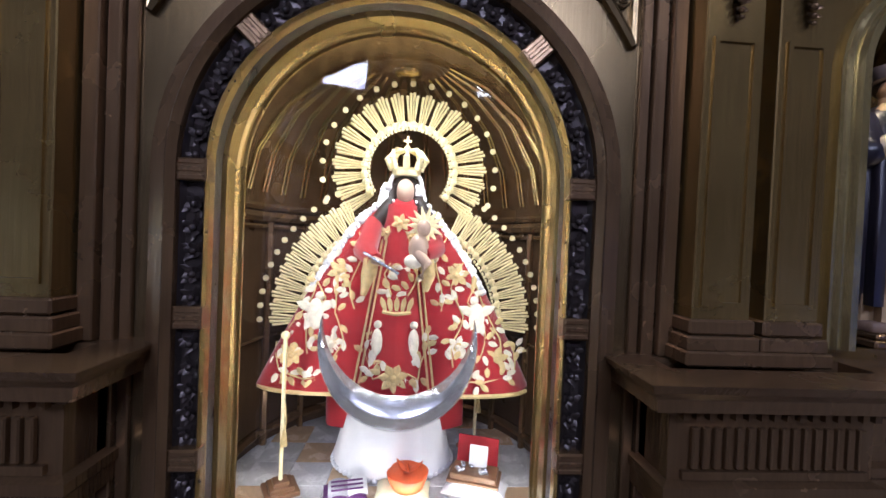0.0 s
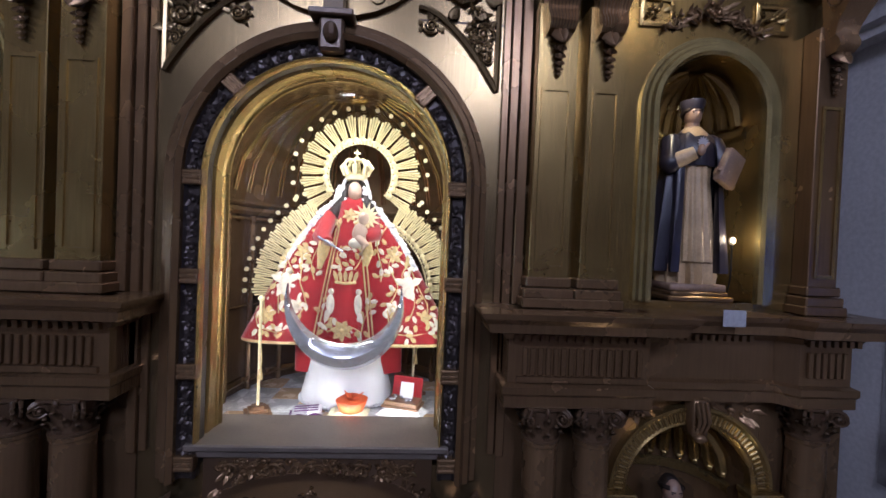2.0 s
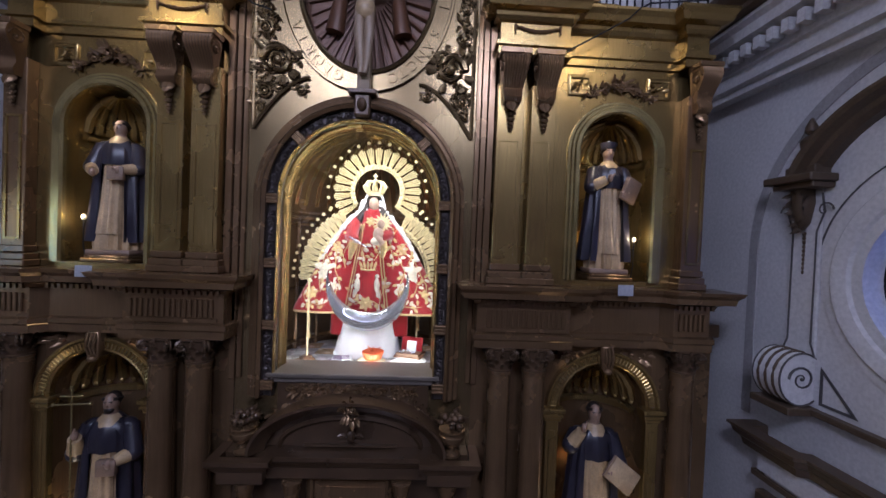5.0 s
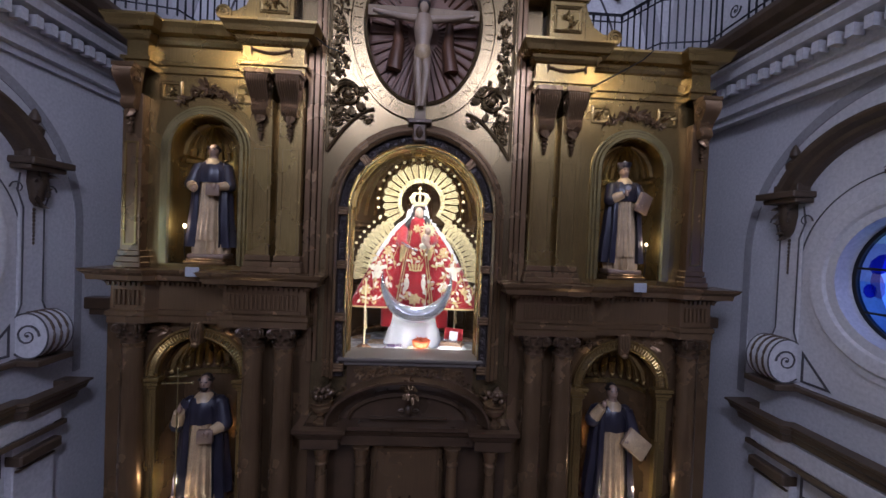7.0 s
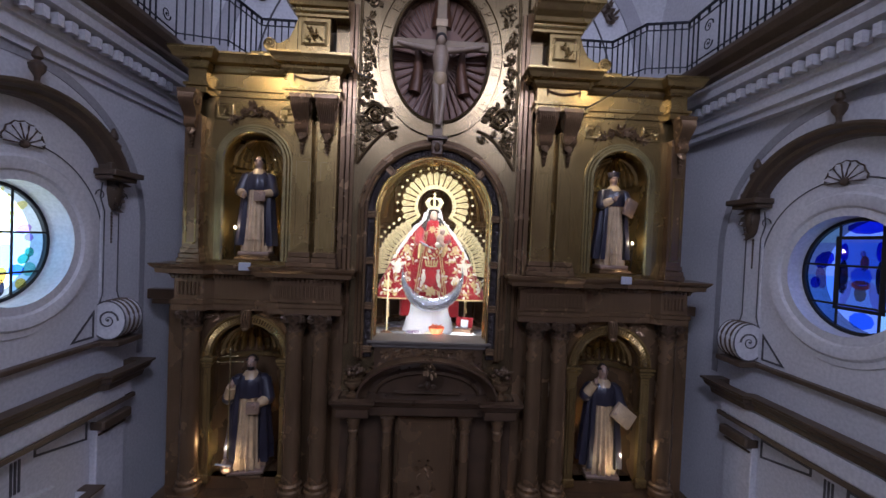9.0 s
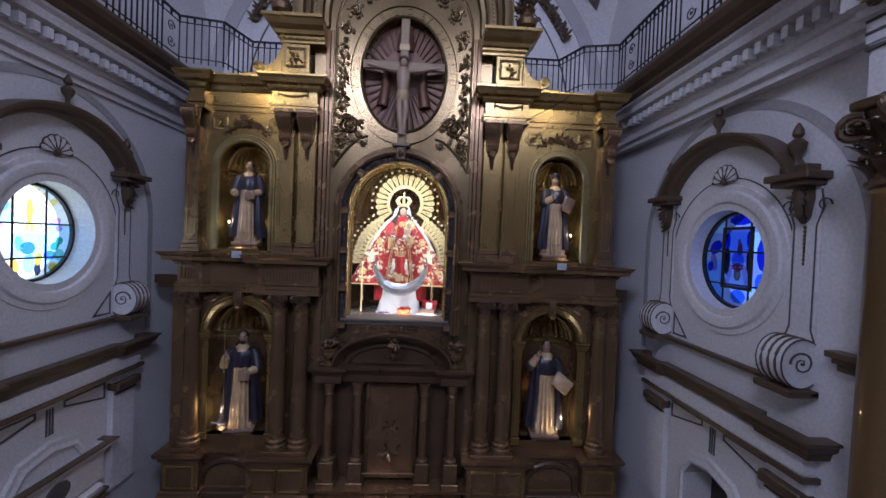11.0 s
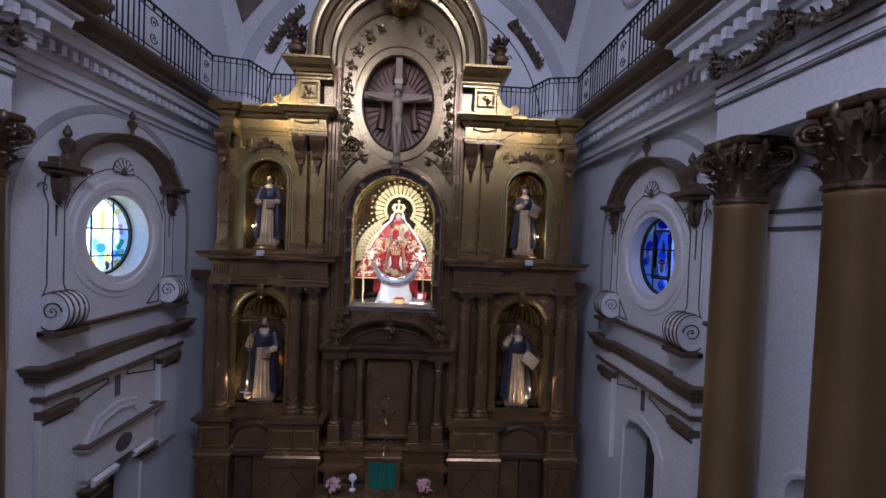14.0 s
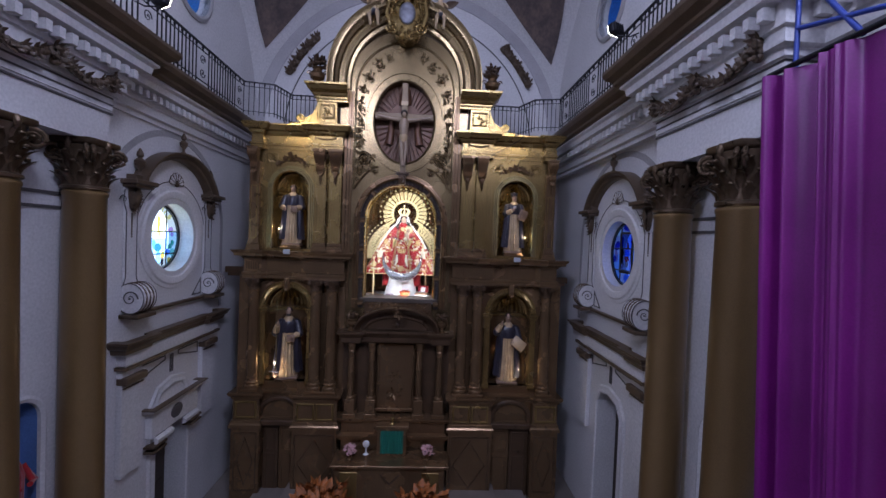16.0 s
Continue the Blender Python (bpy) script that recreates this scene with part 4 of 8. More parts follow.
    for k in range(44):
        a = math.pi * (k + 0.5) / 44
        fl.append(at(s * LX - 0.592 * math.cos(a), -0.08, 4.76 + 0.592 * math.sin(a)) @ Matrix.Rotation(a - math.pi / 2, 4, "Y"))
    pieces("flute", bm, GILT, arv, fl)
    for cx in (LX - 0.60, LX + 0.60):
        bm = B()
        box(bm, cx - 0.075, cx + 0.075, -0.09, 0, 2.86, 4.60, 0.008)
        box(bm, cx - 0.035, cx + 0.035, -0.10, -0.085, 3.0, 4.5, 0.006)
        box(bm, cx - 0.095, cx + 0.095, -0.12, 0, 2.80, 2.94, 0.012)
        for zz, e in ((4.60, 0.02), (4.65, 0.045), (4.71, 0.06)):
            box(bm, cx - 0.075 - e, cx + 0.075 + e, -0.09 - e, 0.02, zz, zz + 0.05, 0.008)
        part("jamb", mirror(bm, s), GILT, alt, "gilded niche jamb")
    bm = B()
    box(bm, LX - 0.07, LX + 0.07, -0.17, 0, 5.22, 5.52, 0.02)
    for k in (-1, 0, 1):
        tube(bm, [(LX + k * 0.04, -0.17, 5.5), (LX + k * 0.038, -0.20, 5.36), (LX + k * 0.03, -0.15, 5.24)], 0.018, 6)
    ball(bm, (LX, -0.16, 5.22), (0.06, 0.05, 0.04), 8, 6)
    part("niche_keystone", mirror(bm, s), GILT_DARK, alt, "carved keystone", True, angle=50)
    for k in (-1, 1):
        bm = B()
        sprig(bm, (LX + k * 0.42, -0.01, 5.36), 12, 0.09, (0.14, 0.06))
        arch_sweep(bm, [(LX + k * 0.62, 5.12), (LX + k * 0.62, 5.44), (LX + k * 0.28, 5.44)], [(-0.012, 0), (-0.012, 0.02), (0.012, 0.02), (0.012, 0)])
        part("niche_spandrel", mirror(bm, s), GILT_DARK, alt, "carved leaf spandrel", True, angle=50)
    # columns
    for cx, cy in ((1.65, -0.20), (2.04, -0.20), (END - 0.22, -0.13)):
        m = Matrix.Translation((s * cx, cy, 0))
        bm = B()
        lathe(bm, [(0.140, 2.92), (0.145, 3.4), (0.14, 4.0), (0.125, 5.20), (0.135, 5.21), (0.135, 5.235), (0.122, 5.24)], seg=24)
        sh = part("column", bm, GILT_DARK, alt, "dark gilded wooden column", True, m)
        bm = B()
        corinthian(bm, 0.125, 0.27, 8, 5.235)
        part("capital", bm, WOOD_DARK, sh, "dark carved leafy capital", True, angle=50)
        bm = B()
        lathe(bm, [(0.19, 2.74), (0.20, 2.78), (0.19, 2.82), (0.165, 2.84), (0.165, 2.87), (0.18, 2.90), (0.15, 2.93)], seg=24)
        box(bm, -0.20, 0.20, -0.20, 0.2, 2.68, 2.745, 0.008)
        part("column_base", bm, GILT_DARK, sh, "", True, angle=30)
    # pedestals under the columns, predella and doors
    PX = END - 0.50
    path = [(1.40, 0.0), (1.40, -0.42), (2.46, -0.42), (2.46, -0.14), (PX, -0.14), (PX, -0.34), (END + 0.14, -0.34), (END + 0.14, 0.05)]
    for nm, prof in (("predella_cornice", [(0, 2.50), (0.03, 2.52), (0.04, 2.57), (0.08, 2.60), (0.10, 2.64), (0.10, 2.68), (0, 2.68)]), ("predella_plinth", [(0.0, 1.80), (0.07, 1.80), (0.07, 1.88), (0.04, 1.92), (0.03, 1.98), (0, 2.0)])):
        bm = B()
        sweep(bm, path, prof)
        part(nm, mirror(bm, s), GILT_DARK, alt, "dark moulded wooden fillet")
    for x0, x1, y in ((2.46, PX, -0.14), (PX, END + 0.14, -0.34), (1.40, 2.46, -0.42)):
        bm = B()
        box(bm, x0, x1, y, 0.3, 1.80, 2.68)
        pre = part("predella_block", mirror(bm, s), GILT_DARK, alt, "dark wooden pedestal block")
    for x0, x1, y in ((1.50, 1.89, -0.42), (1.97, 2.36, -0.42), (PX + 0.08, END + 0.06, -0.34)):
        bm = B()
        arch_sweep(bm, [(x0, 2.06), (x1, 2.06), (x1, 2.44), (x0, 2.44)][::-1], [(-0.025, 0), (-0.025, 0.02), (0, 0.03), (0.025, 0.02), (0.025, 0)], y, closed=True)
        part("predella_panel", mirror(bm, s), GILT, pre)
    # arched relief over the door
    DX = (2.46 + PX) / 2
    bm = B()
    arch_sweep(bm, arch_path(0.42, 1.96, 2.10, 24, cx=DX, rise=0.32), [(0, 0), (0, 0.05), (0.03, 0.08), (0.09, 0.08), (0.12, 0.05), (0.12, 0)], -0.14)
    box(bm, 2.48, PX - 0.02, -0.30, -0.14, 1.82, 1.96, 0.02)
    part("door_pediment", mirror(bm, s), WOOD_DARK, alt, "dark arched pediment over a side door", True, angle=30)
    for x0, x1, y in ((1.38, 2.48, -0.46), (PX - 0.03, END + 0.16, -0.38)):
        bm = B()
        box(bm, x0, x1, y, 0.3, 0, 1.80, 0.006)
        base = part("base_block", mirror(bm, s), GILT_DARK, alt, "dark wooden base with a lozenge panel")
        cx, w = (x0 + x1) / 2, (x1 - x0) / 2 - 0.15
        for nm, quad, t in (("panel_border", [(cx - w - 0.07, 0.25), (cx + w + 0.07, 0.25), (cx + w + 0.07, 1.68), (cx - w - 0.07, 1.68)], 0.015), ("lozenge", [(cx, 0.38), (cx + w, 0.96), (cx, 1.56), (cx - w, 0.96)], 0.012)):
            bm = B()
            arch_sweep(bm, quad[::-1], [(-t, 0), (-t, 0.014), (t, 0.014), (t, 0)], y, closed=True)
            part(nm, mirror(bm, s), WOOD_DARK, base)
    for k, (x0, x1) in enumerate(((2.50, DX - 0.01), (DX + 0.01, PX - 0.05))):
        bm = B()
        box(bm, x0, x1, -0.16, -0.10, 0.02, 1.78, 0.005)
        for z0, z1 in ((0.12, 1.05), (1.17, 1.68)):
            arch_sweep(bm, [(x0 + 0.08, z0), (x1 - 0.08, z0), (x1 - 0.08, z1), (x0 + 0.08, z1)][::-1], [(-0.02, 0), (-0.02, 0.015), (0, 0.022), (0.02, 0.015), (0.02, 0)], -0.16, closed=True)
        part("door_leaf", mirror(bm, s), WOOD_DARK if k == 1 else GILT_DARK, alt, "panelled wooden door leaf of the base")
    bm = B()
    box(bm, 2.47, PX - 0.02, -0.10, 0.3, 0, 1.80)
    part("door_recess", mirror(bm, s), WOOD_DARK, alt)


half(lower_side)


# ---- middle of the lower tier
bm = B()
box(bm, -0.98, 0.98, -0.10, 0.45, 5.035, 5.085, 0.01)
box(bm, -0.93, 0.93, -0.06, 0.25, 4.97, 5.034, 0.01)
part("case_sill", bm, SILL_WOOD, alt, "plain dark wooden sill under the glass case")
bm = B()
box(bm, -0.86, 0.86, -0.03, 0.2, 4.60, 4.97)
pan = part("sill_panel", bm, WOOD_DARK, alt, "dark carved panel under the sill")
bm = B()
for i in range(9):
    x = -0.66 + 1.32 * i / 8
    spiral(bm, (x, -0.04, 4.86), (1 if i % 2 else -1, 0, 0), (0, 0, 1), 0.065, 1.5, 0.012, 5, 16)
    sprig(bm, (x, -0.035, 4.86), 5, 0.07, (0.08, 0.06))
for k in range(110):
    x, z = -0.74 + 1.48 * rnd.random(), 4.73 + 0.22 * rnd.random()
    r = 0.022 + 0.03 * rnd.random()
    if z - r > 4.72 + 0.0 * x:
        spiral(bm, (x, -0.035, z), (1 if k % 2 else -1, 0, 0), (0, 0, 1 if k % 3 else -1), r, 1.4, r * 0.32, 5, 12, start=6.28 * rnd.random())
for s in (-1, 1):
    for k in range(16):
        x = 0.62 + 0.36 * rnd.random()
        spiral(bm, (s * x, -0.05, 4.74 - 0.75 * (x - 0.62) - 0.06 * rnd.random()), (s, 0, 0), (0, 0, 1), 0.045, 1.4, 0.014, 5, 12, start=6.28 * rnd.random())
    for k in range(5):
        sprig(bm, (s * (0.70 + 0.07 * k), -0.05, 4.74 - 0.05 * k), 4, 0.07, (0.05, 0.04))
part("sill_carving", bm, GILT_DARK, pan, "", True, angle=60)
bm = B()
box(bm, -1.36, 1.36, 0.012, 0.3, 0.9, 4.6)
part("lower_field", bm, WOOD_DARK, alt, "dark wooden panel behind the tabernacle")
# rounded pediment
bm = B()
PP = [(-1.02 * math.cos(math.pi * k / 30), 4.26 + 0.54 * math.sin(math.pi * k / 30)) for k in range(31)]
arch_sweep(bm, PP, [(-0.09, -0.02), (-0.09, 0.18), (-0.05, 0.22), (0.0, 0.30), (0.03, 0.34), (0.06, 0.34), (0.06, -0.02)])
ped = part("round_pediment", bm, WOOD_DARK, alt, "dark segmental pediment over the tabernacle", True, angle=25)
bm = B()
arch_sweep(bm, [(x * 0.78, 4.26 + (z - 4.26) * 0.62) for x, z in PP], [(-0.03, 0), (-0.03, 0.10), (0.0, 0.13), (0.03, 0.10), (0.03, 0)])
slab(bm, PP, [], -0.08, 0.0)
ball(bm, (0, -0.12, 4.40), (0.06, 0.05, 0.075), 9, 7)
for s in (-1, 1):
    leaf(bm, (s * 0.05, -0.10, 4.38), (s, -0.1, 0.15), (0, -1, 0), 0.11, 0.035, 0.3)
box(bm, -0.52, 0.52, -0.14, -0.06, 4.28, 4.30)
part("tympanum", bm, WOOD_DARK, ped, "", True, angle=30)
bm = B()
for k in range(9):
    sprig(bm, (0.0, -0.30, 4.70 + 0.024 * k), 3, 0.10 - 0.006 * k, (0.13 - 0.012 * k, 0.03))
part("pediment_crest", bm, GILT_DARK, ped, "dark carved leaf crest", True, angle=60)
bm = B()
sweep(bm, [(-1.34, 0.0), (-1.34, -0.34), (-0.90, -0.34), (-0.90, -0.22), (0.90, -0.22), (0.90, -0.34), (1.34, -0.34), (1.34, 0.0)],
      [(0, 3.96), (0.02, 3.98), (0.02, 4.10), (0.05, 4.13), (0.08, 4.18), (0.11, 4.21), (0.11, 4.26), (0, 4.26)])
box(bm, -1.33, 1.33, -0.22, 0.02, 3.97, 4.255)
part("tabernacle_entablature", bm, WOOD_DARK, alt, "dark wooden entablature")


def urn_part(s):
    bm = B()
    lathe(bm, [(0.10, 0.0), (0.10, 0.03), (0.05, 0.06), (0.045, 0.09), (0.11, 0.14), (0.145, 0.19), (0.15, 0.24), (0.12, 0.26), (0.15, 0.28), (0.15, 0.30), (0.0, 0.30)], (s * 1.14, -0.22, 4.26), 20)
    o = part("urn", bm, GILT_DARK, alt, "dark gilded urn with carved flowers", True, angle=30)
    bm = B()
    for k in range(26):
        a, r = rnd.random() * 6.28, 0.13 * rnd.random()
        c = (s * 1.14 + r * math.cos(a), -0.22 + r * math.sin(a), 4.58 + 0.12 * rnd.random())
        ball(bm, c, 0.03 + 0.015 * rnd.random(), 6, 5)
        leaf(bm, c, (math.cos(a), math.sin(a), 0.3), (0, 0, 1), 0.08, 0.03, 0.3, 0, 3)
    part("urn_bouquet", bm, WOOD_DARK, o, "", True, angle=60)


half(urn_part)
for s in (-1, 1):
    for cx, r in ((1.11, 0.085), (0.60, 0.08)):
        bm = B()
        lathe(bm, [(r * 1.0, 2.62), (r * 1.05, 2.9), (r * 0.82, 3.73), (r * 1.05, 3.75), (r * 0.9, 3.78), (r * 1.2, 3.88), (r * 1.4, 3.96)], (s * cx, -0.24, 0), 16)
        box(bm, s * cx - r * 1.5, s * cx + r * 1.5, -0.24 - r * 1.5, 0.0, 2.20, 2.55, 0.012)
        box(bm, s * cx - r * 1.9, s * cx + r * 1.9, -0.24 - r * 1.9, 0.0, 2.10, 2.20, 0.012)
        lathe(bm, [(r * 1.5, 2.55), (r * 1.5, 2.59), (r * 1.1, 2.62)], (s * cx, -0.24, 0), 16)
        part("small_column", bm, GILT_DARK, alt, "slender dark column", True, angle=35)
bm = B()
arch_sweep(bm, [(-0.41, 2.25), (-0.41, 3.86), (0.41, 3.86), (0.41, 2.25)], [(0, 0), (0, 0.06), (0.03, 0.08), (0.07, 0.06), (0.09, 0.03), (0.09, 0)], -0.02)
box(bm, -0.60, 0.60, -0.14, 0, 2.16, 2.25, 0.01)
slab(bm, [(-0.41, 2.25), (0.41, 2.25), (0.41, 3.86), (-0.41, 3.86)], [], -0.035, 0.0)
tab = part("tabernacle_panel", bm, GILT_DARK, alt, "dark framed panel with faint painted ornament")
bm = B()
arch_sweep(bm, [(-0.33, 2.34), (-0.33, 3.76), (0.33, 3.76), (0.33, 2.34)], [(-0.008, 0), (-0.008, 0.01), (0.008, 0.01), (0.008, 0)], -0.036)
sprig(bm, (0, -0.04, 2.62), 16, 0.10, (0.2, 0.12))
sprig(bm, (0, -0.04, 3.05), 10, 0.08, (0.12, 0.14))
part("panel_ornament", bm, GILT_DARK, tab, "", True, angle=60)
bm = B()
sweep(bm, [(-1.36, 0.0), (-1.36, -0.40), (1.36, -0.40), (1.36, 0.0)], [(0, 1.55), (0.0, 1.60), (0.05, 1.62), (0.05, 1.68), (0.0, 1.70), (-0.06, 1.72), (-0.06, 1.98), (0.0, 2.0), (0.03, 2.04), (0.06, 2.07), (0.06, 2.11), (-0.12, 2.11), (-0.12, 1.55)])
box(bm, -1.3, 1.3, -0.30, 0.0, 0.95, 2.10)
part("gradine", bm, GILT_DARK, alt, "dark stepped wooden gradine")

# crest on top of the big arch
bm = B()
for i in range(36):
    a = 6.2832 * i / 36
    sprig(bm, (0.37 * math.cos(a), -0.44, 12.05 + 0.52 * math.sin(a)), 2, 0.15, (0.08, 0.08))
for s in (-1, 1):
    spiral(bm, (s * 0.40, -0.5, 12.42), (s, 0, 0), (0, 0, 1), 0.16, 1.7, 0.035, 6, 22)
    spiral(bm, (s * 0.34, -0.5, 11.72), (s, 0, 0), (0, 0, -1), 0.15, 1.7, 0.035, 6, 22)
    tube(bm, [(s * 0.44, -0.48, 12.4), (s * 0.48, -0.5, 12.05), (s * 0.38, -0.5, 11.75)], 0.05, 7)
tube(bm, [(-0.5, -0.46, 12.52), (-0.25, -0.5, 12.66), (0, -0.5, 12.72), (0.25, -0.5, 12.66), (0.5, -0.46, 12.52)], 0.05, 7)
slab(bm, [(x, z) for x, z in egg(0.42, 0.58, 30, 12.05)], [], -0.40, -0.05)
crest = part("crest", bm, GILT, alt, "gilded carved cartouche crest", True, angle=60)
bm = B()
ball(bm, (0, -0.42, 12.12), (0.20, 0.06, 0.27), 20, 10)
part("crest_oval", bm, mat("dull_pewter", (0.22, 0.22, 0.25), 0.45, 0.5, 0.4, 12, 40, 0.3), crest, "dull pewter oval shield", True)
for s in (-1, 1):
    # vases with carved flowers on the pedestals
    v = thing("vase", "dark carved wooden vase of flowers on the altarpiece", "vase", Matrix.Translation((s * 2.20, -0.12, 10.35)) @ Matrix.Scale(1.12, 4), "vases on the altarpiece")
    bm = B()
    lathe(bm, [(0.11, 0.0), (0.11, 0.03), (0.05, 0.06), (0.05, 0.10), (0.15, 0.16), (0.17, 0.24), (0.10, 0.33), (0.09, 0.36), (0.13, 0.40), (0.0, 0.40)], seg=20)
    for k in (-1, 1):
        spiral(bm, (k * 0.17, 0, 0.28), (k, 0, 0), (0, 0, 1), 0.06, 1.2, 0.014, 5, 14)
    part("body", bm, GILT_DARK, v, smooth=True, angle=40)
    bm = B()
    for k in range(40):
        a, r = rnd.random() * 6.28, 0.17 * math.sqrt(rnd.random())
        c = Vector((r * math.cos(a), r * math.sin(a), 0.42 + 0.26 * rnd.random() * (1 - (r / 0.22) ** 2)))
        ball(bm, c, 0.03 + 0.02 * rnd.random(), 6, 5)
        leaf(bm, c, (math.cos(a), math.sin(a), 0.5), (0, 0, 1), 0.09, 0.03, 0.3, 0, 3)
    part("flowers", bm, WOOD_DARK, v, "dark carved flowers", True, angle=60)


# ---------------------------------------------------------------- glass case with the robed figure
CZ = 4.99      # floor of the case
SY = 1.10      # middle of the figure
bm = B()
rows = [(-1.20 * math.cos(math.pi * k / 24), 0.90 + 1.18 * math.sin(math.pi * k / 24)) for k in range(25)]
rows = [(-1.20, 0.27)] + rows + [(1.20, 0.27)]
quads(bm, [[(x, y, z) for x, y in rows] for z in (CZ, 5.6, 6.3, 7.0)], False)
case = part("case_wall", bm, WOOD_DARK, alt, "dark panelled round wall inside the glass case", True, angle=60)
bm = B()
for k in range(10):
    a = math.pi * k / 9
    x, y = -1.17 * math.cos(a), 0.90 + 1.15 * math.sin(a)
    tube(bm, [(x, y, CZ), (x, y, 6.85)], 0.03, 6)
for z, r in ((6.82, 0.02), (6.90, 0.045), (6.98, 0.03), (5.10, 0.04), (5.9, 0.015)):
    tube(bm, [(0.985 * x, 0.9 + (y - 0.9) * 0.985, z) for x, y in rows], r, 6)
part("case_stiles", bm, GILT_DARK, case, "", True)
bm = B()
dome = []
for i in range(9):
    p = radians(90 * i / 8)
    dome.append([(x * math.cos(p), 0.90 + (y - 0.90) * math.cos(p) if y > 0.9 else y, 7.0 + 1.12 * math.sin(p)) for x, y in rows])
quads(bm, dome, False)
part("case_dome", bm, GILT_DARK, case, "dark gilded half dome inside the case", True)
bm = B()
for k in range(17):
    a = math.pi * (k + 0.5) / 17
    for off in (-0.018, 0.018):
        tube(bm, [((-1.17 * math.cos(a + off)) * math.cos(radians(v)), 0.90 + 1.14 * math.sin(a + off) * math.cos(radians(v)), 7.04 + 1.07 * math.sin(radians(v))) for v in (3, 20, 40, 58, 74)], [0.010, 0.012, 0.011, 0.009, 0.006], 5)
part("dome_ribs", bm, GILT_BRIGHT, case, "gilded dome rib", True)
bm = B()
ball(bm, (0, 1.15, 8.10), (0.12, 0.12, 0.05), 14, 6)
part("dome_boss", bm, GILT, case, "", True)
# chequered floor of the case, tile by tile
bm = B()
box(bm, -1.2, 1.2, 0.42, 2.1, CZ - 0.06, CZ - 0.012)
sub = part("case_floor_bed", bm, MARBLE, alt, "pale marble floor bed")
bm = B()
box(bm, -0.148, 0.148, -0.148, 0.148, -0.011, 0.0, 0.003)
ta = part("tile", bm, MARBLE, sub)
bm = B()
box(bm, -0.148, 0.148, -0.148, 0.148, -0.011, 0.0, 0.003)
tb = part("tile", bm, MARBLE_TAN, sub)
used = set()
for i in range(-4, 5):
    for j in range(6):
        x, y = 0.3 * i, 0.58 + 0.3 * j
        if math.hypot(x / 1.15, max(0, y - 0.9) / 1.15) > 1.02:
            continue
        src = tb if (i + j) % 3 == 0 else ta
        o = src if src not in used else src.copy()
        if src in used:
            scene.collection.objects.link(o)
        used.add(src)
        o.matrix_basis = Matrix.Translation((x, y, CZ))
# the pane
bm = B()
slab(bm, outline_arch(0.89, 5.075, CASE_Z), [], 0.262, 0.268)
pane = part("glass_pane", bm, CLEAR, alt, "clear glass pane of the case")
pane.visible_shadow = False


def mantle_w(z):
    t = min(1, max(0, (7.02 - z) / 1.40))
    return 0.19 + 0.87 * t ** 0.74, 0.13 + 0.22 * t


def mantle_y(x, z, proud=0.012):
    w, d = mantle_w(z)
    k = min(0.999, abs(x / w))
    return SY - d * (1 - k ** 2.6) ** (1 / 2.6) - proud


def dress_w(z):
    t = min(1, max(0, (7.02 - z) / 1.42))
    return 0.15 + 0.24 * t, 0.20 + 0.24 * t


def front_y(x, z, proud=0.012):
    w, d = dress_w(z)
    y = mantle_y(x, z, proud)
    if abs(x) < w:
        y = min(y, SY - d * math.sqrt(1 - (x / w) ** 2) - proud)
    return y


def folded(bm, wfun, z0, z1, nz, na, folds, amp, mi, a0=0.0, a1=6.2832, e=2.0):
    rows = []
    for i in range(nz + 1):
        z = z0 + (z1 - z0) * i / nz
        w, d = wfun(z)
        t = i / nz
        row = []
        for k in range(na + 1):
            a = a0 + (a1 - a0) * k / na
            c, s_ = math.cos(a), math.sin(a)
            g = 1 + amp * t * math.sin(folds * a + 0.6 * math.sin(3 * a))
            row.append((w * math.copysign(abs(s_) ** (2 / e), s_) * (1 + 0.3 * (g - 1)), SY - d * math.copysign(abs(c) ** (2 / e), c) * g, z))
        rows.append(row)
    quads(bm, rows, False, False, mi)


# figure: one mesh, with red velvet, gold thread, ivory thread, lace, flesh, hair, silver
vm = [RED_VELVET, GOLD_THREAD, WHITE_THREAD, WHITE_CLOTH, SKIN, HAIR, SILVER, HALO_GOLD]
bm = B()
folded(bm, mantle_w, 7.02, 5.62, 22, 72, 9, 0.05, 0, e=2.6)
folded(bm, dress_w, 7.02, 5.60, 18, 48, 7, 0.05, 0)
folded(bm, lambda z: (0.55, 0.16), 5.66, 5.28, 4, 48, 10, 0.05, 0)
# hems
for sgn in (-1, 1):
    tube(bm, [(sgn * (0.42 + 0.60 * k / 10), mantle_y(sgn * (0.42 + 0.595 * k / 10), 5.63), 5.635 - 0.02 * k / 10) for k in range(11)], 0.016, 5, 1)
    # bands down the front of the dress
    for off in (0.0, 0.035):
        pts = []
        for k in range(13):
            z = 6.75 - 1.12 * k / 12
            x = sgn * (0.10 + off + 0.16 * k / 12)
            pts.append((x, front_y(x, z), z))
        tube(bm, pts, 0.009, 5, 1)
    # lace along the upper edge of the mantle
    for k in range(26):
        z = 7.16 - 0.80 * k / 25
        w = mantle_w(z)[0] if z < 7.02 else 0.16 + 0.03 * (7.16 - z) / 0.14
        for q in range(2):
            ball(bm, (sgn * (w - 0.02 - 0.028 * q), SY - 0.06 - 0.025 * q - 0.02 * rnd.random(), z + 0.02 * rnd.random()), 0.022 + 0.014 * rnd.random(), 6, 5, 3)


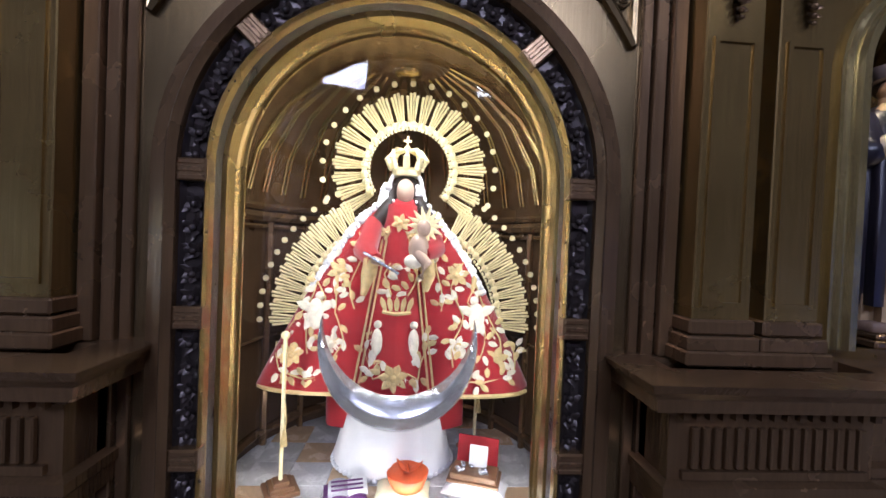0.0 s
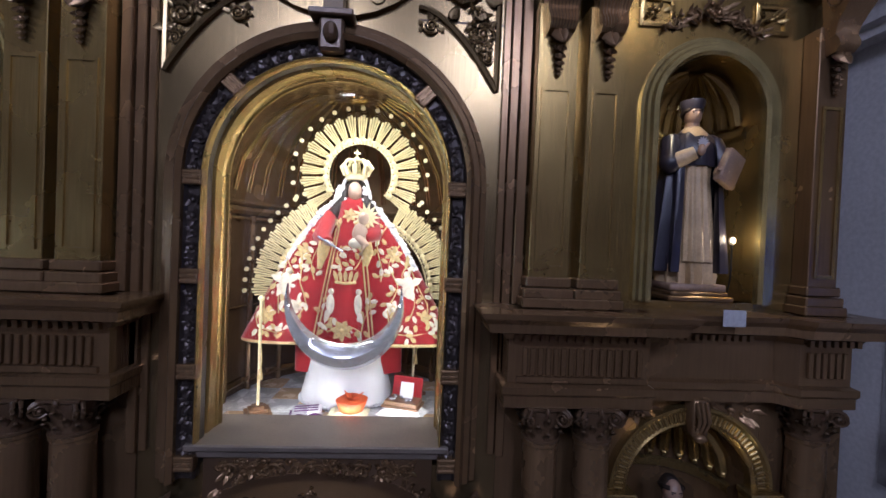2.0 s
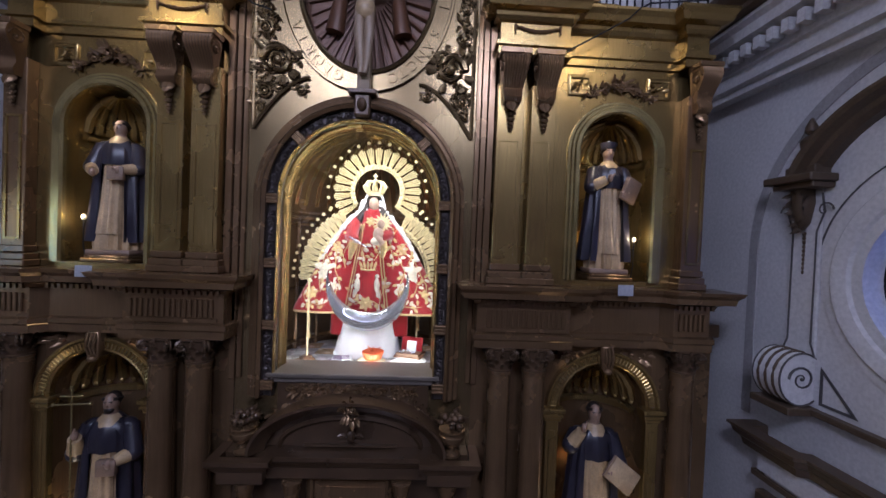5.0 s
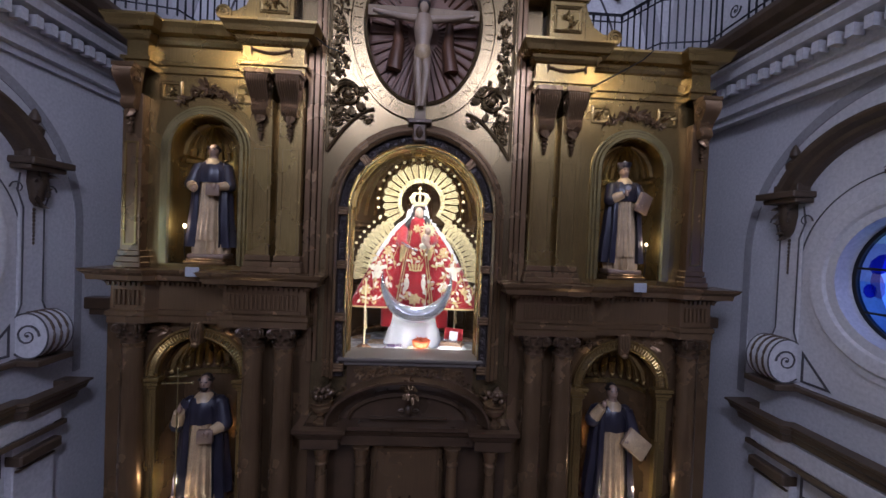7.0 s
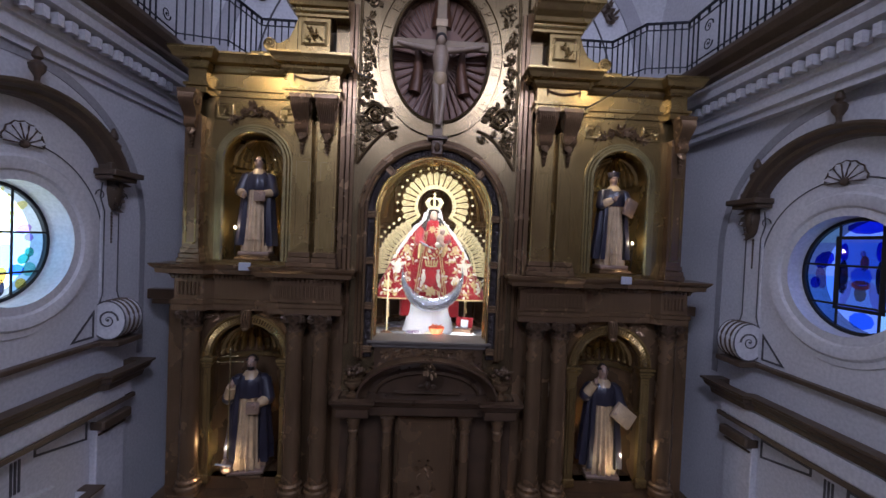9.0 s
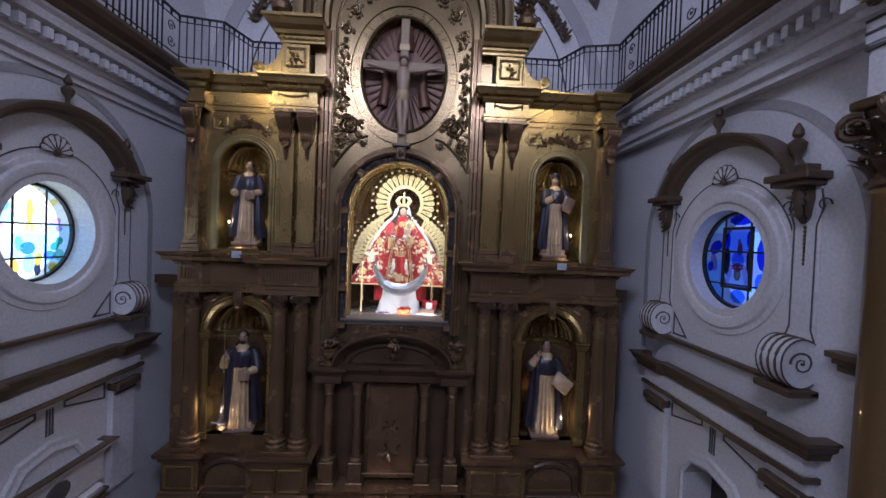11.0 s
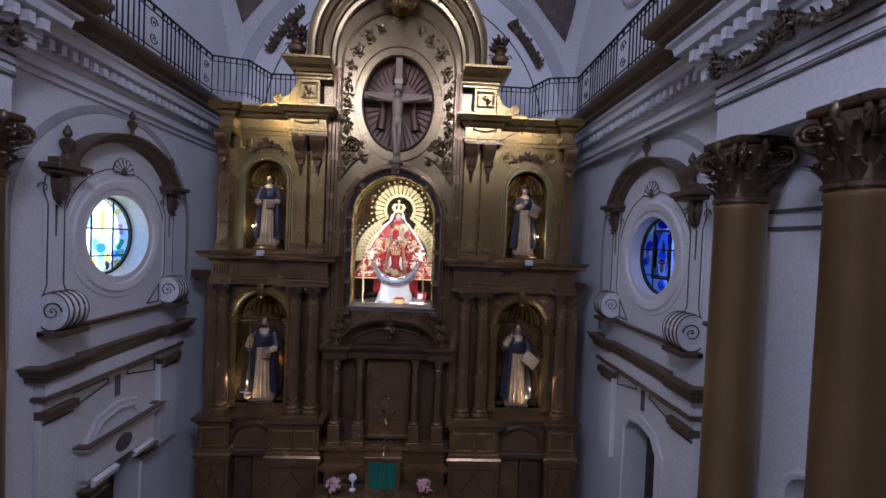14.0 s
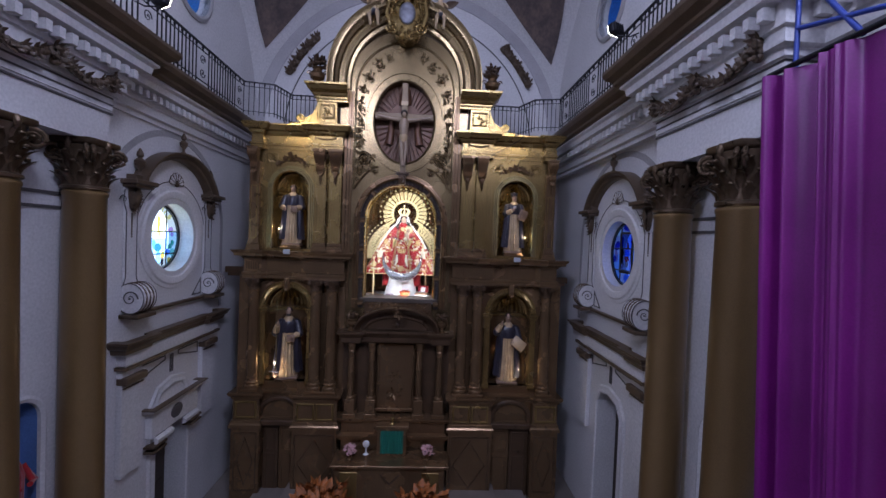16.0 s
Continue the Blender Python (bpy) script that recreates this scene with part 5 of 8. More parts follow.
def flower(c, r, mi=1, n=6):
    x, z = c
    for i in range(n):
        a = 6.2832 * i / n + 0.3
        px, pz = x + 0.45 * r * math.cos(a), z + 0.45 * r * math.sin(a)
        leaf(bm, (x, front_y(x, z), z), (math.cos(a), 0, math.sin(a)), (0, -1, 0), r, r * 0.30, 0.12, mi, 3)
    ball(bm, (x, front_y(x, z, 0.02), z), (r * 0.25, 0.015, r * 0.25), 7, 5, mi)


def vine(pts, leaves=7, sz=0.058, mi=1):
    ps = []
    for i in range(len(pts) - 1):
        for k in range(6):
            t = k / 6
            x, z = pts[i][0] + (pts[i + 1][0] - pts[i][0]) * t, pts[i][1] + (pts[i + 1][1] - pts[i][1]) * t
            x += 0.03 * math.sin(9 * z + 7 * x)
            ps.append((x, front_y(x, z, 0.008), z))
    tube(bm, ps, 0.0065, 4, mi)
    for i in range(leaves):
        p = ps[int((i + 0.5) * len(ps) / leaves)]
        a = rnd.random() * 6.28
        for da in (0, 1.1):
            x, z = p[0] + 0.03 * math.cos(a + da), p[2] + 0.03 * math.sin(a + da)
            leaf(bm, (x, front_y(x, z), z), (math.cos(a + da), 0, math.sin(a + da)), (0, -1, 0), sz * 1.3, sz * 0.42, 0.1, 1 + (i + int(da)) % 2, 3)


for sgn in (-1, 1):
    flower((sgn * 0.44, 6.50), 0.10)
    flower((sgn * 0.76, 5.88), 0.10, 1)
    flower((sgn * 0.46, 5.98), 0.09, 2)
    # plain ivory winged shapes
    cx, cz = sgn * 0.60, 6.18
    ball(bm, (cx, front_y(cx, cz, 0.02), cz), (0.06, 0.02, 0.12), 8, 6, 2)
    ball(bm, (cx - sgn * 0.02, front_y(cx, cz + 0.13, 0.02), cz + 0.13), 0.036, 8, 6, 2)
    for dx, dz in ((-1, 0.5), (1, 0.6), (-0.5, -0.9), (0.4, -1)):
        leaf(bm, (cx, front_y(cx, cz, 0.02), cz + 0.02), (dx, 0, dz), (0, -1, 0), 0.16, 0.04, 0.1, 2, 3)
    vine([(sgn * 0.50, 6.62), (sgn * 0.42, 6.4), (sgn * 0.48, 6.2), (sgn * 0.40, 6.0), (sgn * 0.46, 5.8)], 9)
    vine([(sgn * 0.62, 6.42), (sgn * 0.72, 6.2), (sgn * 0.80, 6.02), (sgn * 0.76, 5.80)], 7)
    vine([(sgn * 0.95, 5.92), (sgn * 0.88, 5.76), (sgn * 0.66, 5.72), (sgn * 0.52, 5.74)], 10)
    vine([(sgn * 0.34, 6.80), (sgn * 0.30, 6.62), (sgn * 0.33, 6.40), (sgn * 0.29, 6.2)], 6)
    vine([(sgn * 0.62, 6.42), (sgn * 0.55, 6.3), (sgn * 0.66, 6.08), (sgn * 0.60, 5.86)], 7)
    vine([(sgn * 0.03, 5.84), (sgn * 0.16, 5.76), (sgn * 0.24, 5.92), (sgn * 0.22, 6.1)], 8)
    vine([(sgn * 0.05, 6.35), (sgn * 0.13, 6.5), (sgn * 0.08, 6.6)], 5)
    cx, cz = sgn * 0.13, 6.02
    ball(bm, (cx, front_y(cx, cz, 0.02), cz), (0.04, 0.02, 0.10), 8, 6, 2)
    ball(bm, (cx, front_y(cx, cz + 0.12, 0.02), cz + 0.12), 0.03, 8, 6, 2)
    leaf(bm, (cx, front_y(cx, cz, 0.02), cz - 0.06), (sgn * 0.4, 0, -1), (0, -1, 0), 0.13, 0.03, 0.1, 2, 3)
flower((0.0, 5.78), 0.11, 1, 7)
# crown worked in thread
for k in range(5):
    x = -0.08 + 0.04 * k
    leaf(bm, (x, front_y(x, 6.24), 6.24), (0.35 * (k - 2) / 2, 0, 1), (0, -1, 0), 0.11, 0.022, 0.1, 1, 3)
tube(bm, [(-0.10, front_y(-0.1, 6.23), 6.23), (0, front_y(0, 6.23, 0.02), 6.22), (0.10, front_y(0.1, 6.23), 6.23)], 0.014, 5, 1)
# breast, neck and head
flower((0.0, 6.88), 0.075, 1)
flower((-0.10, 6.80), 0.06, 1)
flower((0.08, 6.78), 0.06, 1)
ball(bm, (0.0, SY - 0.02, 6.98), (0.20, 0.14, 0.12), 14, 8, 0)
ball(bm, (0.02, SY - 0.08, 7.13), (0.072, 0.085, 0.105), 16, 12, 4)
ball(bm, (0.02, SY - 0.03, 7.15), (0.105, 0.10, 0.125), 16, 12, 5)
tube(bm, [(0.02, SY - 0.05, 7.05), (0.02, SY - 0.05, 6.95)], 0.045, 10, 4)
for sgn in (-1, 1):
    tube(bm, [(0.02 + sgn * 0.085, SY - 0.07, 7.18), (0.02 + sgn * 0.11, SY - 0.08, 7.05), (0.02 + sgn * 0.19, SY - 0.14, 6.90), (0.02 + sgn * 0.20, SY - 0.17, 6.80)], [0.035, 0.05, 0.06, 0.03], 8, 5)
    ball(bm, (0.02 + sgn * 0.088, SY - 0.13, 7.05), 0.014, 6, 5, 3)
for k in range(22):
    a = math.pi * k / 21
    ball(bm, (0.02 + 0.125 * math.cos(a), SY - 0.07, 7.17 + 0.13 * math.sin(a)), 0.02, 6, 5, 3)
# sleeves, hands and rod
tube(bm, [(-0.20, SY - 0.12, 6.88), (-0.24, SY - 0.34, 6.66), (-0.15, SY - 0.48, 6.60)], [0.07, 0.085, 0.06], 10, 0)
tube(bm, [(-0.17, SY - 0.46, 6.62), (-0.20, SY - 0.44, 6.50), (-0.23, SY - 0.42, 6.36)], [0.06, 0.05, 0.02], 8, 1)
tube(bm, [(-0.16, SY - 0.50, 6.61), (-0.09, SY - 0.54, 6.59)], [0.03, 0.022], 7, 4)
tube(bm, [(-0.22, SY - 0.56, 6.66), (0.02, SY - 0.60, 6.53)], 0.011, 6, 6)
tube(bm, [(0.20, SY - 0.12, 6.88), (0.25, SY - 0.34, 6.70), (0.17, SY - 0.46, 6.66)], [0.07, 0.085, 0.06], 10, 0)
tube(bm, [(0.20, SY - 0.44, 6.62), (0.22, SY - 0.44, 6.52), (0.20, SY - 0.42, 6.40)], [0.05, 0.05, 0.02], 8, 1)
# small carried figure, kept plain
ball(bm, (0.17, SY - 0.46, 6.84), (0.05, 0.05, 0.06), 10, 8, 4)
ball(bm, (0.14, SY - 0.46, 6.70), (0.075, 0.06, 0.10), 10, 8, 4)
tube(bm, [(0.13, SY - 0.48, 6.66), (0.20, SY - 0.52, 6.60), (0.16, SY - 0.52, 6.50)], [0.05, 0.04, 0.025], 8, 4)
ball(bm, (0.11, SY - 0.49, 6.61), (0.07, 0.045, 0.05), 10, 8, 2)
for k in range(14):
    a = 6.2832 * k / 14
    leaf(bm, (0.18, SY - 0.38, 6.86), (math.cos(a), 0, math.sin(a)), (0, -1, 0), 0.14, 0.022, 0.05, 7, 2)
tagged(part("robed_statue", bm, vm, smooth=True, angle=60), "robed statue in a red mantle with gold embroidery inside the case", "statue")

# crown of the figure
bm = B()
lathe(bm, [(0.105, 0.0), (0.115, 0.02), (0.105, 0.05), (0.12, 0.06)], (0.02, SY - 0.04, 7.25), 20)
for k in range(8):
    a = 6.2832 * k / 8
    c, s_ = math.cos(a), math.sin(a)
    tube(bm, [(0.02 + 0.115 * c, SY - 0.04 + 0.115 * s_, 7.30), (0.02 + 0.155 * c, SY - 0.04 + 0.155 * s_, 7.38), (0.02 + 0.11 * c, SY - 0.04 + 0.11 * s_, 7.45), (0.02, SY - 0.04, 7.46)], [0.022, 0.026, 0.018, 0.01], 6)
    leaf(bm, (0.02 + 0.11 * c, SY - 0.04 + 0.11 * s_, 7.29), (0.3 * c, 0.3 * s_, 1), (c, s_, 0), 0.10, 0.03, 0.3, 0, 3)
ball(bm, (0.02, SY - 0.04, 7.475), 0.026, 8, 6)
box(bm, 0.012, 0.028, SY - 0.046, SY - 0.034, 7.49, 7.57)
box(bm, -0.012, 0.052, SY - 0.046, SY - 0.034, 7.525, 7.542)
tagged(part("crown", bm, HALO_GOLD, smooth=True, angle=50), "pierced golden crown on the statue", "crown")

# sunburst behind the figure
halo = thing("sunburst_halo", "golden sunburst halo of ray bundles behind the statue", "halo")
HY = SY + 0.10


def ray_mesh(name, length):
    bm = B()
    for k in range(4):
        a = radians(-5.7 + 3.8 * k)
        l = length * (0.92, 1.0, 1.03, 0.94)[k]
        d = Vector((math.sin(a), 0, math.cos(a)))
        n_ = Vector((math.cos(a), 0, -math.sin(a)))
        w0, w1 = 0.006, 0.0125
        ofs = n_ * (k - 1.5) * 0.014
        rows = []
        for t, w in ((0, w0), (1, w1)):
            p = d * (l * t) + ofs
            rows.append([p - n_ * w, p + Vector((0, -0.012, 0)), p + n_ * w, p + Vector((0, 0.006, 0))])
        quads(bm, rows, True, True)
    return part(name, bm, HALO_GOLD, halo, "bundle of bright gold rays")


r1 = ray_mesh("ray", 0.245)
bm = B()
lathe(bm, [(0.0, -0.008), (0.024, -0.006), (0.024, 0.006), (0.0, 0.008)], seg=10)
move(bm, Matrix.Rotation(radians(90), 4, "X"))
star = part("ray_disc", bm, HALO_GOLD, halo, "small gold disc")
spots = []
HC = (0.04, 7.33)
for i in range(21):
    a = radians(-124 + 248 * i / 20)
    spots.append((HC[0], HC[1], 0.385, 0.385, a, 1.0))
for sgn in (-1, 1):
    for i in range(12):
        a = sgn * radians(29 + 63 * i / 11)
        spots.append((0.02, 6.10, 0.82, 0.82, a, 1.0))
first = True
for cx, cz, ra, rb, a, g in spots:
    o = r1 if first else r1.copy()
    if not first:
        scene.collection.objects.link(o)
    x, z = cx + ra * math.sin(a), cz + rb * math.cos(a)
    o.matrix_basis = Matrix.Translation((x, HY, z)) @ Matrix.Rotation(a, 4, "Y")
    st = star if first else star.copy()
    if not first:
        scene.collection.objects.link(st)
    st.matrix_basis = Matrix.Translation((cx + (ra + 0.325) * math.sin(a), HY, cz + (rb + 0.325) * math.cos(a)))
    first = False
bm = B()
for k in range(46):
    a = radians(-125 + 250 * k / 45)
    ball(bm, (HC[0] + 0.37 * math.sin(a), HY - 0.01, HC[1] + 0.37 * math.cos(a)), 0.022 + 0.012 * (k % 2), 6, 5)
    ball(bm, (HC[0] + 0.335 * math.sin(a + 0.04), HY - 0.012, HC[1] + 0.335 * math.cos(a + 0.04)), 0.016, 6, 4)
for sgn in (-1, 1):
    for k in range(30):
        a = sgn * radians(27 + 66 * k / 29)
        ball(bm, (0.02 + 0.81 * math.sin(a), HY - 0.01, 6.10 + 0.81 * math.cos(a)), 0.02 + 0.012 * (k % 2), 6, 5)
        ball(bm, (0.02 + 0.77 * math.sin(a), HY - 0.012, 6.10 + 0.77 * math.cos(a)), 0.014, 6, 4)
part("beaded_border", bm, HALO_GOLD, halo, "beaded floral border", True)

# crescent
bm = B()
rows = []
n = 40
for i in range(n + 1):
    a = radians(160 + 220 * i / n)
    t = i / n
    th = 0.25 * math.sin(math.pi * t) ** 1.05 + 0.004
    ro = 0.545
    c, s_ = math.cos(a), math.sin(a)
    mid = Vector((0.03 + ro * c, SY - 0.50, 6.0 + ro * s_ * 1.10 + 0.02))
    inn = Vector((-c, 0, -s_))
    rows.append([mid + Vector((0, 0.045 * math.sin(math.pi * t), 0)), mid + inn * th * 0.18 - Vector((0, 0.03, 0)), mid + inn * th * 0.55 - Vector((0, 0.05 * math.sin(math.pi * t) + 0.01, 0)), mid + inn * th * 0.8 - Vector((0, 0.03, 0)), mid + inn * th + Vector((0, 0.04 * math.sin(math.pi * t), 0))])
quads(bm, rows, True, True)
tagged(part("crescent_moon", bm, SILVER, smooth=True, angle=35), "polished silver crescent at the foot of the statue", "crescent")

# covered stand under the figure
bm = B()
rows = []
for z, r in ((5.62, 0.36), (5.4, 0.38), (5.2, 0.42), (5.06, 0.455), (5.03, 0.46)):
    rows.append([(0.0 + r * 1.02 * math.sin(a) * (1 + 0.02 * math.sin(11 * a) * (5.62 - z)), SY - r * 0.8 * math.cos(a) * (1 + 0.03 * math.sin(13 * a) * (5.62 - z)), z - 0.012 * abs(math.sin(14 * a)) * (1 if z < 5.1 else 0)) for a in [6.2832 * k / 84 for k in range(84)]])
quads(bm, rows, True, False)
for k in range(56):
    a = 6.2832 * k / 56
    ball(bm, (0.47 * math.sin(a), SY - 0.372 * math.cos(a), 5.018), (0.024, 0.012, 0.02), 6, 4)
tagged(part("pedestal_cloth", bm, WHITE_CLOTH, smooth=True, angle=70), "white lace-edged cloth over the statue's stand", "cloth")

ORANGE = mat("orange_silk", (0.80, 0.12, 0.03), 0.6, 0, 0.15, 8, 80, 0.1)
PURPLE = mat("purple_silk", (0.10, 0.02, 0.12), 0.6, 0, 0.25, 8, 80, 0.1)
CREAM = mat("cream_brocade", (0.66, 0.62, 0.42), 0.75, 0, 0.2, 25, 120, 0.2)
BOXWOOD = mat("box_wood", (0.20, 0.10, 0.05), 0.4, 0, 0.3, 8, 60, 0.1)


def cushion(name, x, y, w, d, h, a, material, label):
    bm = B()
    rows = []
    n = 12
    top = []
    for j in range(n + 1):
        row = []
        for i in range(n + 1):
            u, v = -1 + 2 * i / n, -1 + 2 * j / n
            hh = h * (1 - u ** 4) ** 0.6 * (1 - v ** 4) ** 0.6
            g = 1 - 0.06 * (1 - abs(u * v))
            row.append((w * u * g, d * v * g, h * 0.45 + hh * 0.55))
        top.append(row)
    quads(bm, top, False)
    bot = [[(x_, y_, h * 0.45 - (z_ - h * 0.45) * 0.8) for x_, y_, z_ in r] for r in top]
    quads(bm, bot, False)
    bmesh.ops.remove_doubles(bm, verts=bm.verts, dist=1e-4)
    zmin = min(v.co.z for v in bm.verts)
    return tagged(part(name, bm, material, smooth=True, m=pose(x, y, CZ - zmin, 0, 0, a)), label, "cushion")


cushion("cushion", -0.29, 0.60, 0.15, 0.11, 0.07, 8, PURPLE, "small purple silk cushion on the marble floor")
cushion("cushion", 0.10, 0.60, 0.19, 0.13, 0.09, -2, CREAM, "cream brocade cushion under an orange cap")
cushion("cushion", 0.60, 0.62, 0.22, 0.12, 0.12, -18, WHITE_CLOTH, "white padded cushion under an open box")
# open booklet on the purple cushion
bk = thing("booklet", "open booklet with pale striped pages on a cushion", "booklet", pose(-0.27, 0.59, CZ + 0.075, 8, 0, 12))
for k in (-1, 1):
    bm = B()
    rows = [[(k * 0.13 * i / 8, -0.075 + 0.15 * j, 0.02 * math.sin(math.pi * i / 8) + 0.002) for i in range(9)] for j in (0, 1)]
    quads(bm, rows, False)
    quads(bm, [[(x, y, z - 0.01) for x, y, z in r] for r in rows], False)
    part("page", bm, PAPER if k < 0 else WHITE_CLOTH, bk, smooth=True)
for j in range(3):
    bm = B()
    box(bm, -0.11, 0.10, -0.05 + 0.04 * j, -0.035 + 0.04 * j, 0.022, 0.025)
    part("printed_bar", bm, PURPLE, bk, "plain dark bar of print")
# four-cornered orange cap
bm = B()
rows = []
for z, r, p in ((0.0, 0.105, 0.0), (0.06, 0.125, 0.12), (0.10, 0.13, 0.25), (0.115, 0.10, 0.3), (0.10, 0.03, 0.0)):
    rows.append([(r * math.cos(a) * (1 + p * abs(math.cos(2 * a)) * 0.5), r * math.sin(a) * (1 + p * abs(math.cos(2 * a)) * 0.5), z) for a in [6.2832 * k / 32 for k in range(32)]])
quads(bm, rows, True, True)
cap = thing("cap", "stiff orange silk cap on a cream cushion", "cap", pose(0.13, 0.60, CZ + 0.082, 0, 0, 20))
part("body", bm, ORANGE, cap, smooth=True, angle=50)
bm = B()
for k in range(3):
    a = 2.0944 * k
    leaf(bm, (0, 0, 0.10), (math.cos(a), math.sin(a), 0.35), (0, 0, 1), 0.12, 0.02, 0.2)
tube(bm, [(0, 0, 0.10), (0, 0, 0.16)], [0.012, 0.006], 6)
part("tuft", bm, ORANGE, cap, smooth=True)
# jewel box
jb = thing("jewel_box", "small wooden box with its red lid open", "box", pose(0.60, 0.66, CZ + 0.115, 0, 0, -18))
bm = B()
box(bm, -0.16, 0.16, -0.09, 0.09, 0, 0.05, 0.006)
box(bm, -0.18, 0.18, -0.11, 0.11, -0.01, 0.012, 0.004)
part("body", bm, BOXWOOD, jb)
bm = B()
box(bm, -0.15, 0.15, 0.075, 0.09, 0.05, 0.25, 0.004)
part("lid", bm, RED_VELVET, jb, "open lid lined with red velvet", m=Matrix.Rotation(radians(-14), 4, "X"))
bm = B()
box(bm, -0.05, 0.08, 0.02, 0.03, 0.05, 0.20)
part("card", bm, WHITE_CLOTH, jb, "white card", m=Matrix.Rotation(radians(-14), 4, "X"))
bm = B()
for k in range(14):
    ball(bm, (-0.12 + 0.24 * rnd.random(), -0.05 + 0.1 * rnd.random(), 0.055), 0.012 + 0.012 * rnd.random(), 6, 5)
part("jewels", bm, SILVER, jb, "silver pieces", True)
# staff on a stepped foot with a tassel
for x, y, h, lab in ((-0.74, 0.66, 1.08, "thin brass staff with a tassel on a stepped wooden foot"), (0.68, 1.25, 0.85, "thin brass staff behind the mantle")):
    st = thing("staff", lab, "staff", Matrix.Translation((x, y, CZ)))
    bm = B()
    for k, (w, z) in enumerate(((0.11, 0), (0.08, 0.03), (0.05, 0.055))):
        box(bm, -w, w, -w, w, z, z + 0.032, 0.004)
    part("foot", bm, BOXWOOD, st, m=Matrix.Rotation(0.5, 4, "Z"))
    bm = B()
    tube(bm, [(0, 0, 0.08), (0, 0, h)], 0.014, 10)
    ball(bm, (0, 0, h), 0.03, 10, 8)
    part("pole", bm, HALO_GOLD, st, smooth=True)
    bm = B()
    tube(bm, [(0.02, -0.02, 0.62), (0.035, -0.03, 0.5), (0.02, -0.02, 0.42)], 0.006, 5)
    lathe(bm, [(0.012, 0.43), (0.018, 0.40), (0.026, 0.33), (0.0, 0.33)], (0.02, -0.02, 0), 10)
    part("tassel", bm, GOLD_THREAD, st, smooth=True)


# ---------------------------------------------------------------- saints in the niches
def saint(label, m, h, right="raised", left="book", hat="", staff=False, book=False, dog=False, mirrored=False):
    bm = B()
    mats = [HABIT, CAPE, SAINT_SKIN, HAIR, LEATHER, PAPER, GILT_BRIGHT]

    def ringrows(zs, rx, ry, a0, a1, na, folds, amp, mi, close):
        rows = []
        for z, x_, y_ in zip(zs, rx, ry):
            row = []
            for k in range(na if close else na + 1):
                a = a0 + (a1 - a0) * k / na
                g = 1 + amp * (1 - z) * math.sin(folds * a + 1.3 * math.sin(2 * a + z * 2))
                row.append((h * x_ * g * math.sin(a), -h * y_ * g * math.cos(a), h * z))
            rows.append(row)
        quads(bm, rows, close, close, mi)

    ringrows((0.0, 0.04, 0.2, 0.4, 0.58, 0.70, 0.80, 0.84), (0.135, 0.14, 0.128, 0.115, 0.10, 0.115, 0.10, 0.05), (0.12, 0.125, 0.105, 0.09, 0.08, 0.085, 0.075, 0.045), 0, 6.2832, 84, 15, 0.17, 0, True)
    # scapular panel in front and cape behind
    ringrows((0.12, 0.3, 0.5, 0.62, 0.70), (0.145, 0.13, 0.115, 0.105, 0.11), (0.135, 0.115, 0.10, 0.093, 0.096), -0.58, 0.58, 28, 17, 0.10, 0, False)
    ringrows((0.06, 0.2, 0.4, 0.6, 0.74, 0.82), (0.185, 0.18, 0.165, 0.155, 0.135, 0.085), (0.15, 0.145, 0.135, 0.125, 0.11, 0.07), 0.60, 5.68, 64, 13, 0.18, 1, False)
    ringrows((0.06, 0.2, 0.4, 0.6, 0.74, 0.82), (0.175, 0.17, 0.155, 0.145, 0.125, 0.075), (0.14, 0.135, 0.125, 0.115, 0.10, 0.06), 0.60, 5.68, 64, 13, 0.18, 1, False)
    # shoulder cape and collar
    ringrows((0.64, 0.66, 0.74, 0.80, 0.845, 0.86), (0.125, 0.13, 0.128, 0.112, 0.06, 0.048), (0.108, 0.112, 0.105, 0.09, 0.058, 0.048), 0, 6.2832, 64, 8, 0.16, 1, True)
    ringrows((0.80, 0.83, 0.865), (0.085, 0.075, 0.045), (0.09, 0.075, 0.045), -1.4, 1.4, 16, 3, 0.1, 0, False)
    tube(bm, [(0, 0, h * 0.83), (0, -0.004, h * 0.89)], h * 0.036, 10, 2)
    ball(bm, (0, -h * 0.006, h * 0.932), (h * 0.042, h * 0.05, h * 0.062), 14, 12, 2)
    ball(bm, (0, h * 0.018, h * 0.95), (h * 0.046, h * 0.05, h * 0.052), 14, 10, 3)
    tube(bm, [(h * 0.047 * math.sin(a), h * 0.006 - h * 0.052 * math.cos(a), h * (0.955 + 0.012 * math.cos(a))) for a in [radians(35 + 290 * k / 20) for k in range(21)]], h * 0.011, 6, 3)
    for k in (-1, 1):
        tube(bm, [(k * h * 0.008, -h * 0.053, h * 0.950), (k * h * 0.026, -h * 0.046, h * 0.950)], h * 0.003, 5, 3)
        ball(bm, (k * h * 0.016, -h * 0.045, h * 0.942), (h * 0.009, h * 0.006, h * 0.005), 6, 5, 3)
    ball(bm, (0, -h * 0.052, h * 0.925), (h * 0.008, h * 0.014, h * 0.014), 6, 5, 2)
    if hat == "beard":
        ball(bm, (0, -h * 0.032, h * 0.893), (h * 0.030, h * 0.022, h * 0.026), 10, 8, 3)
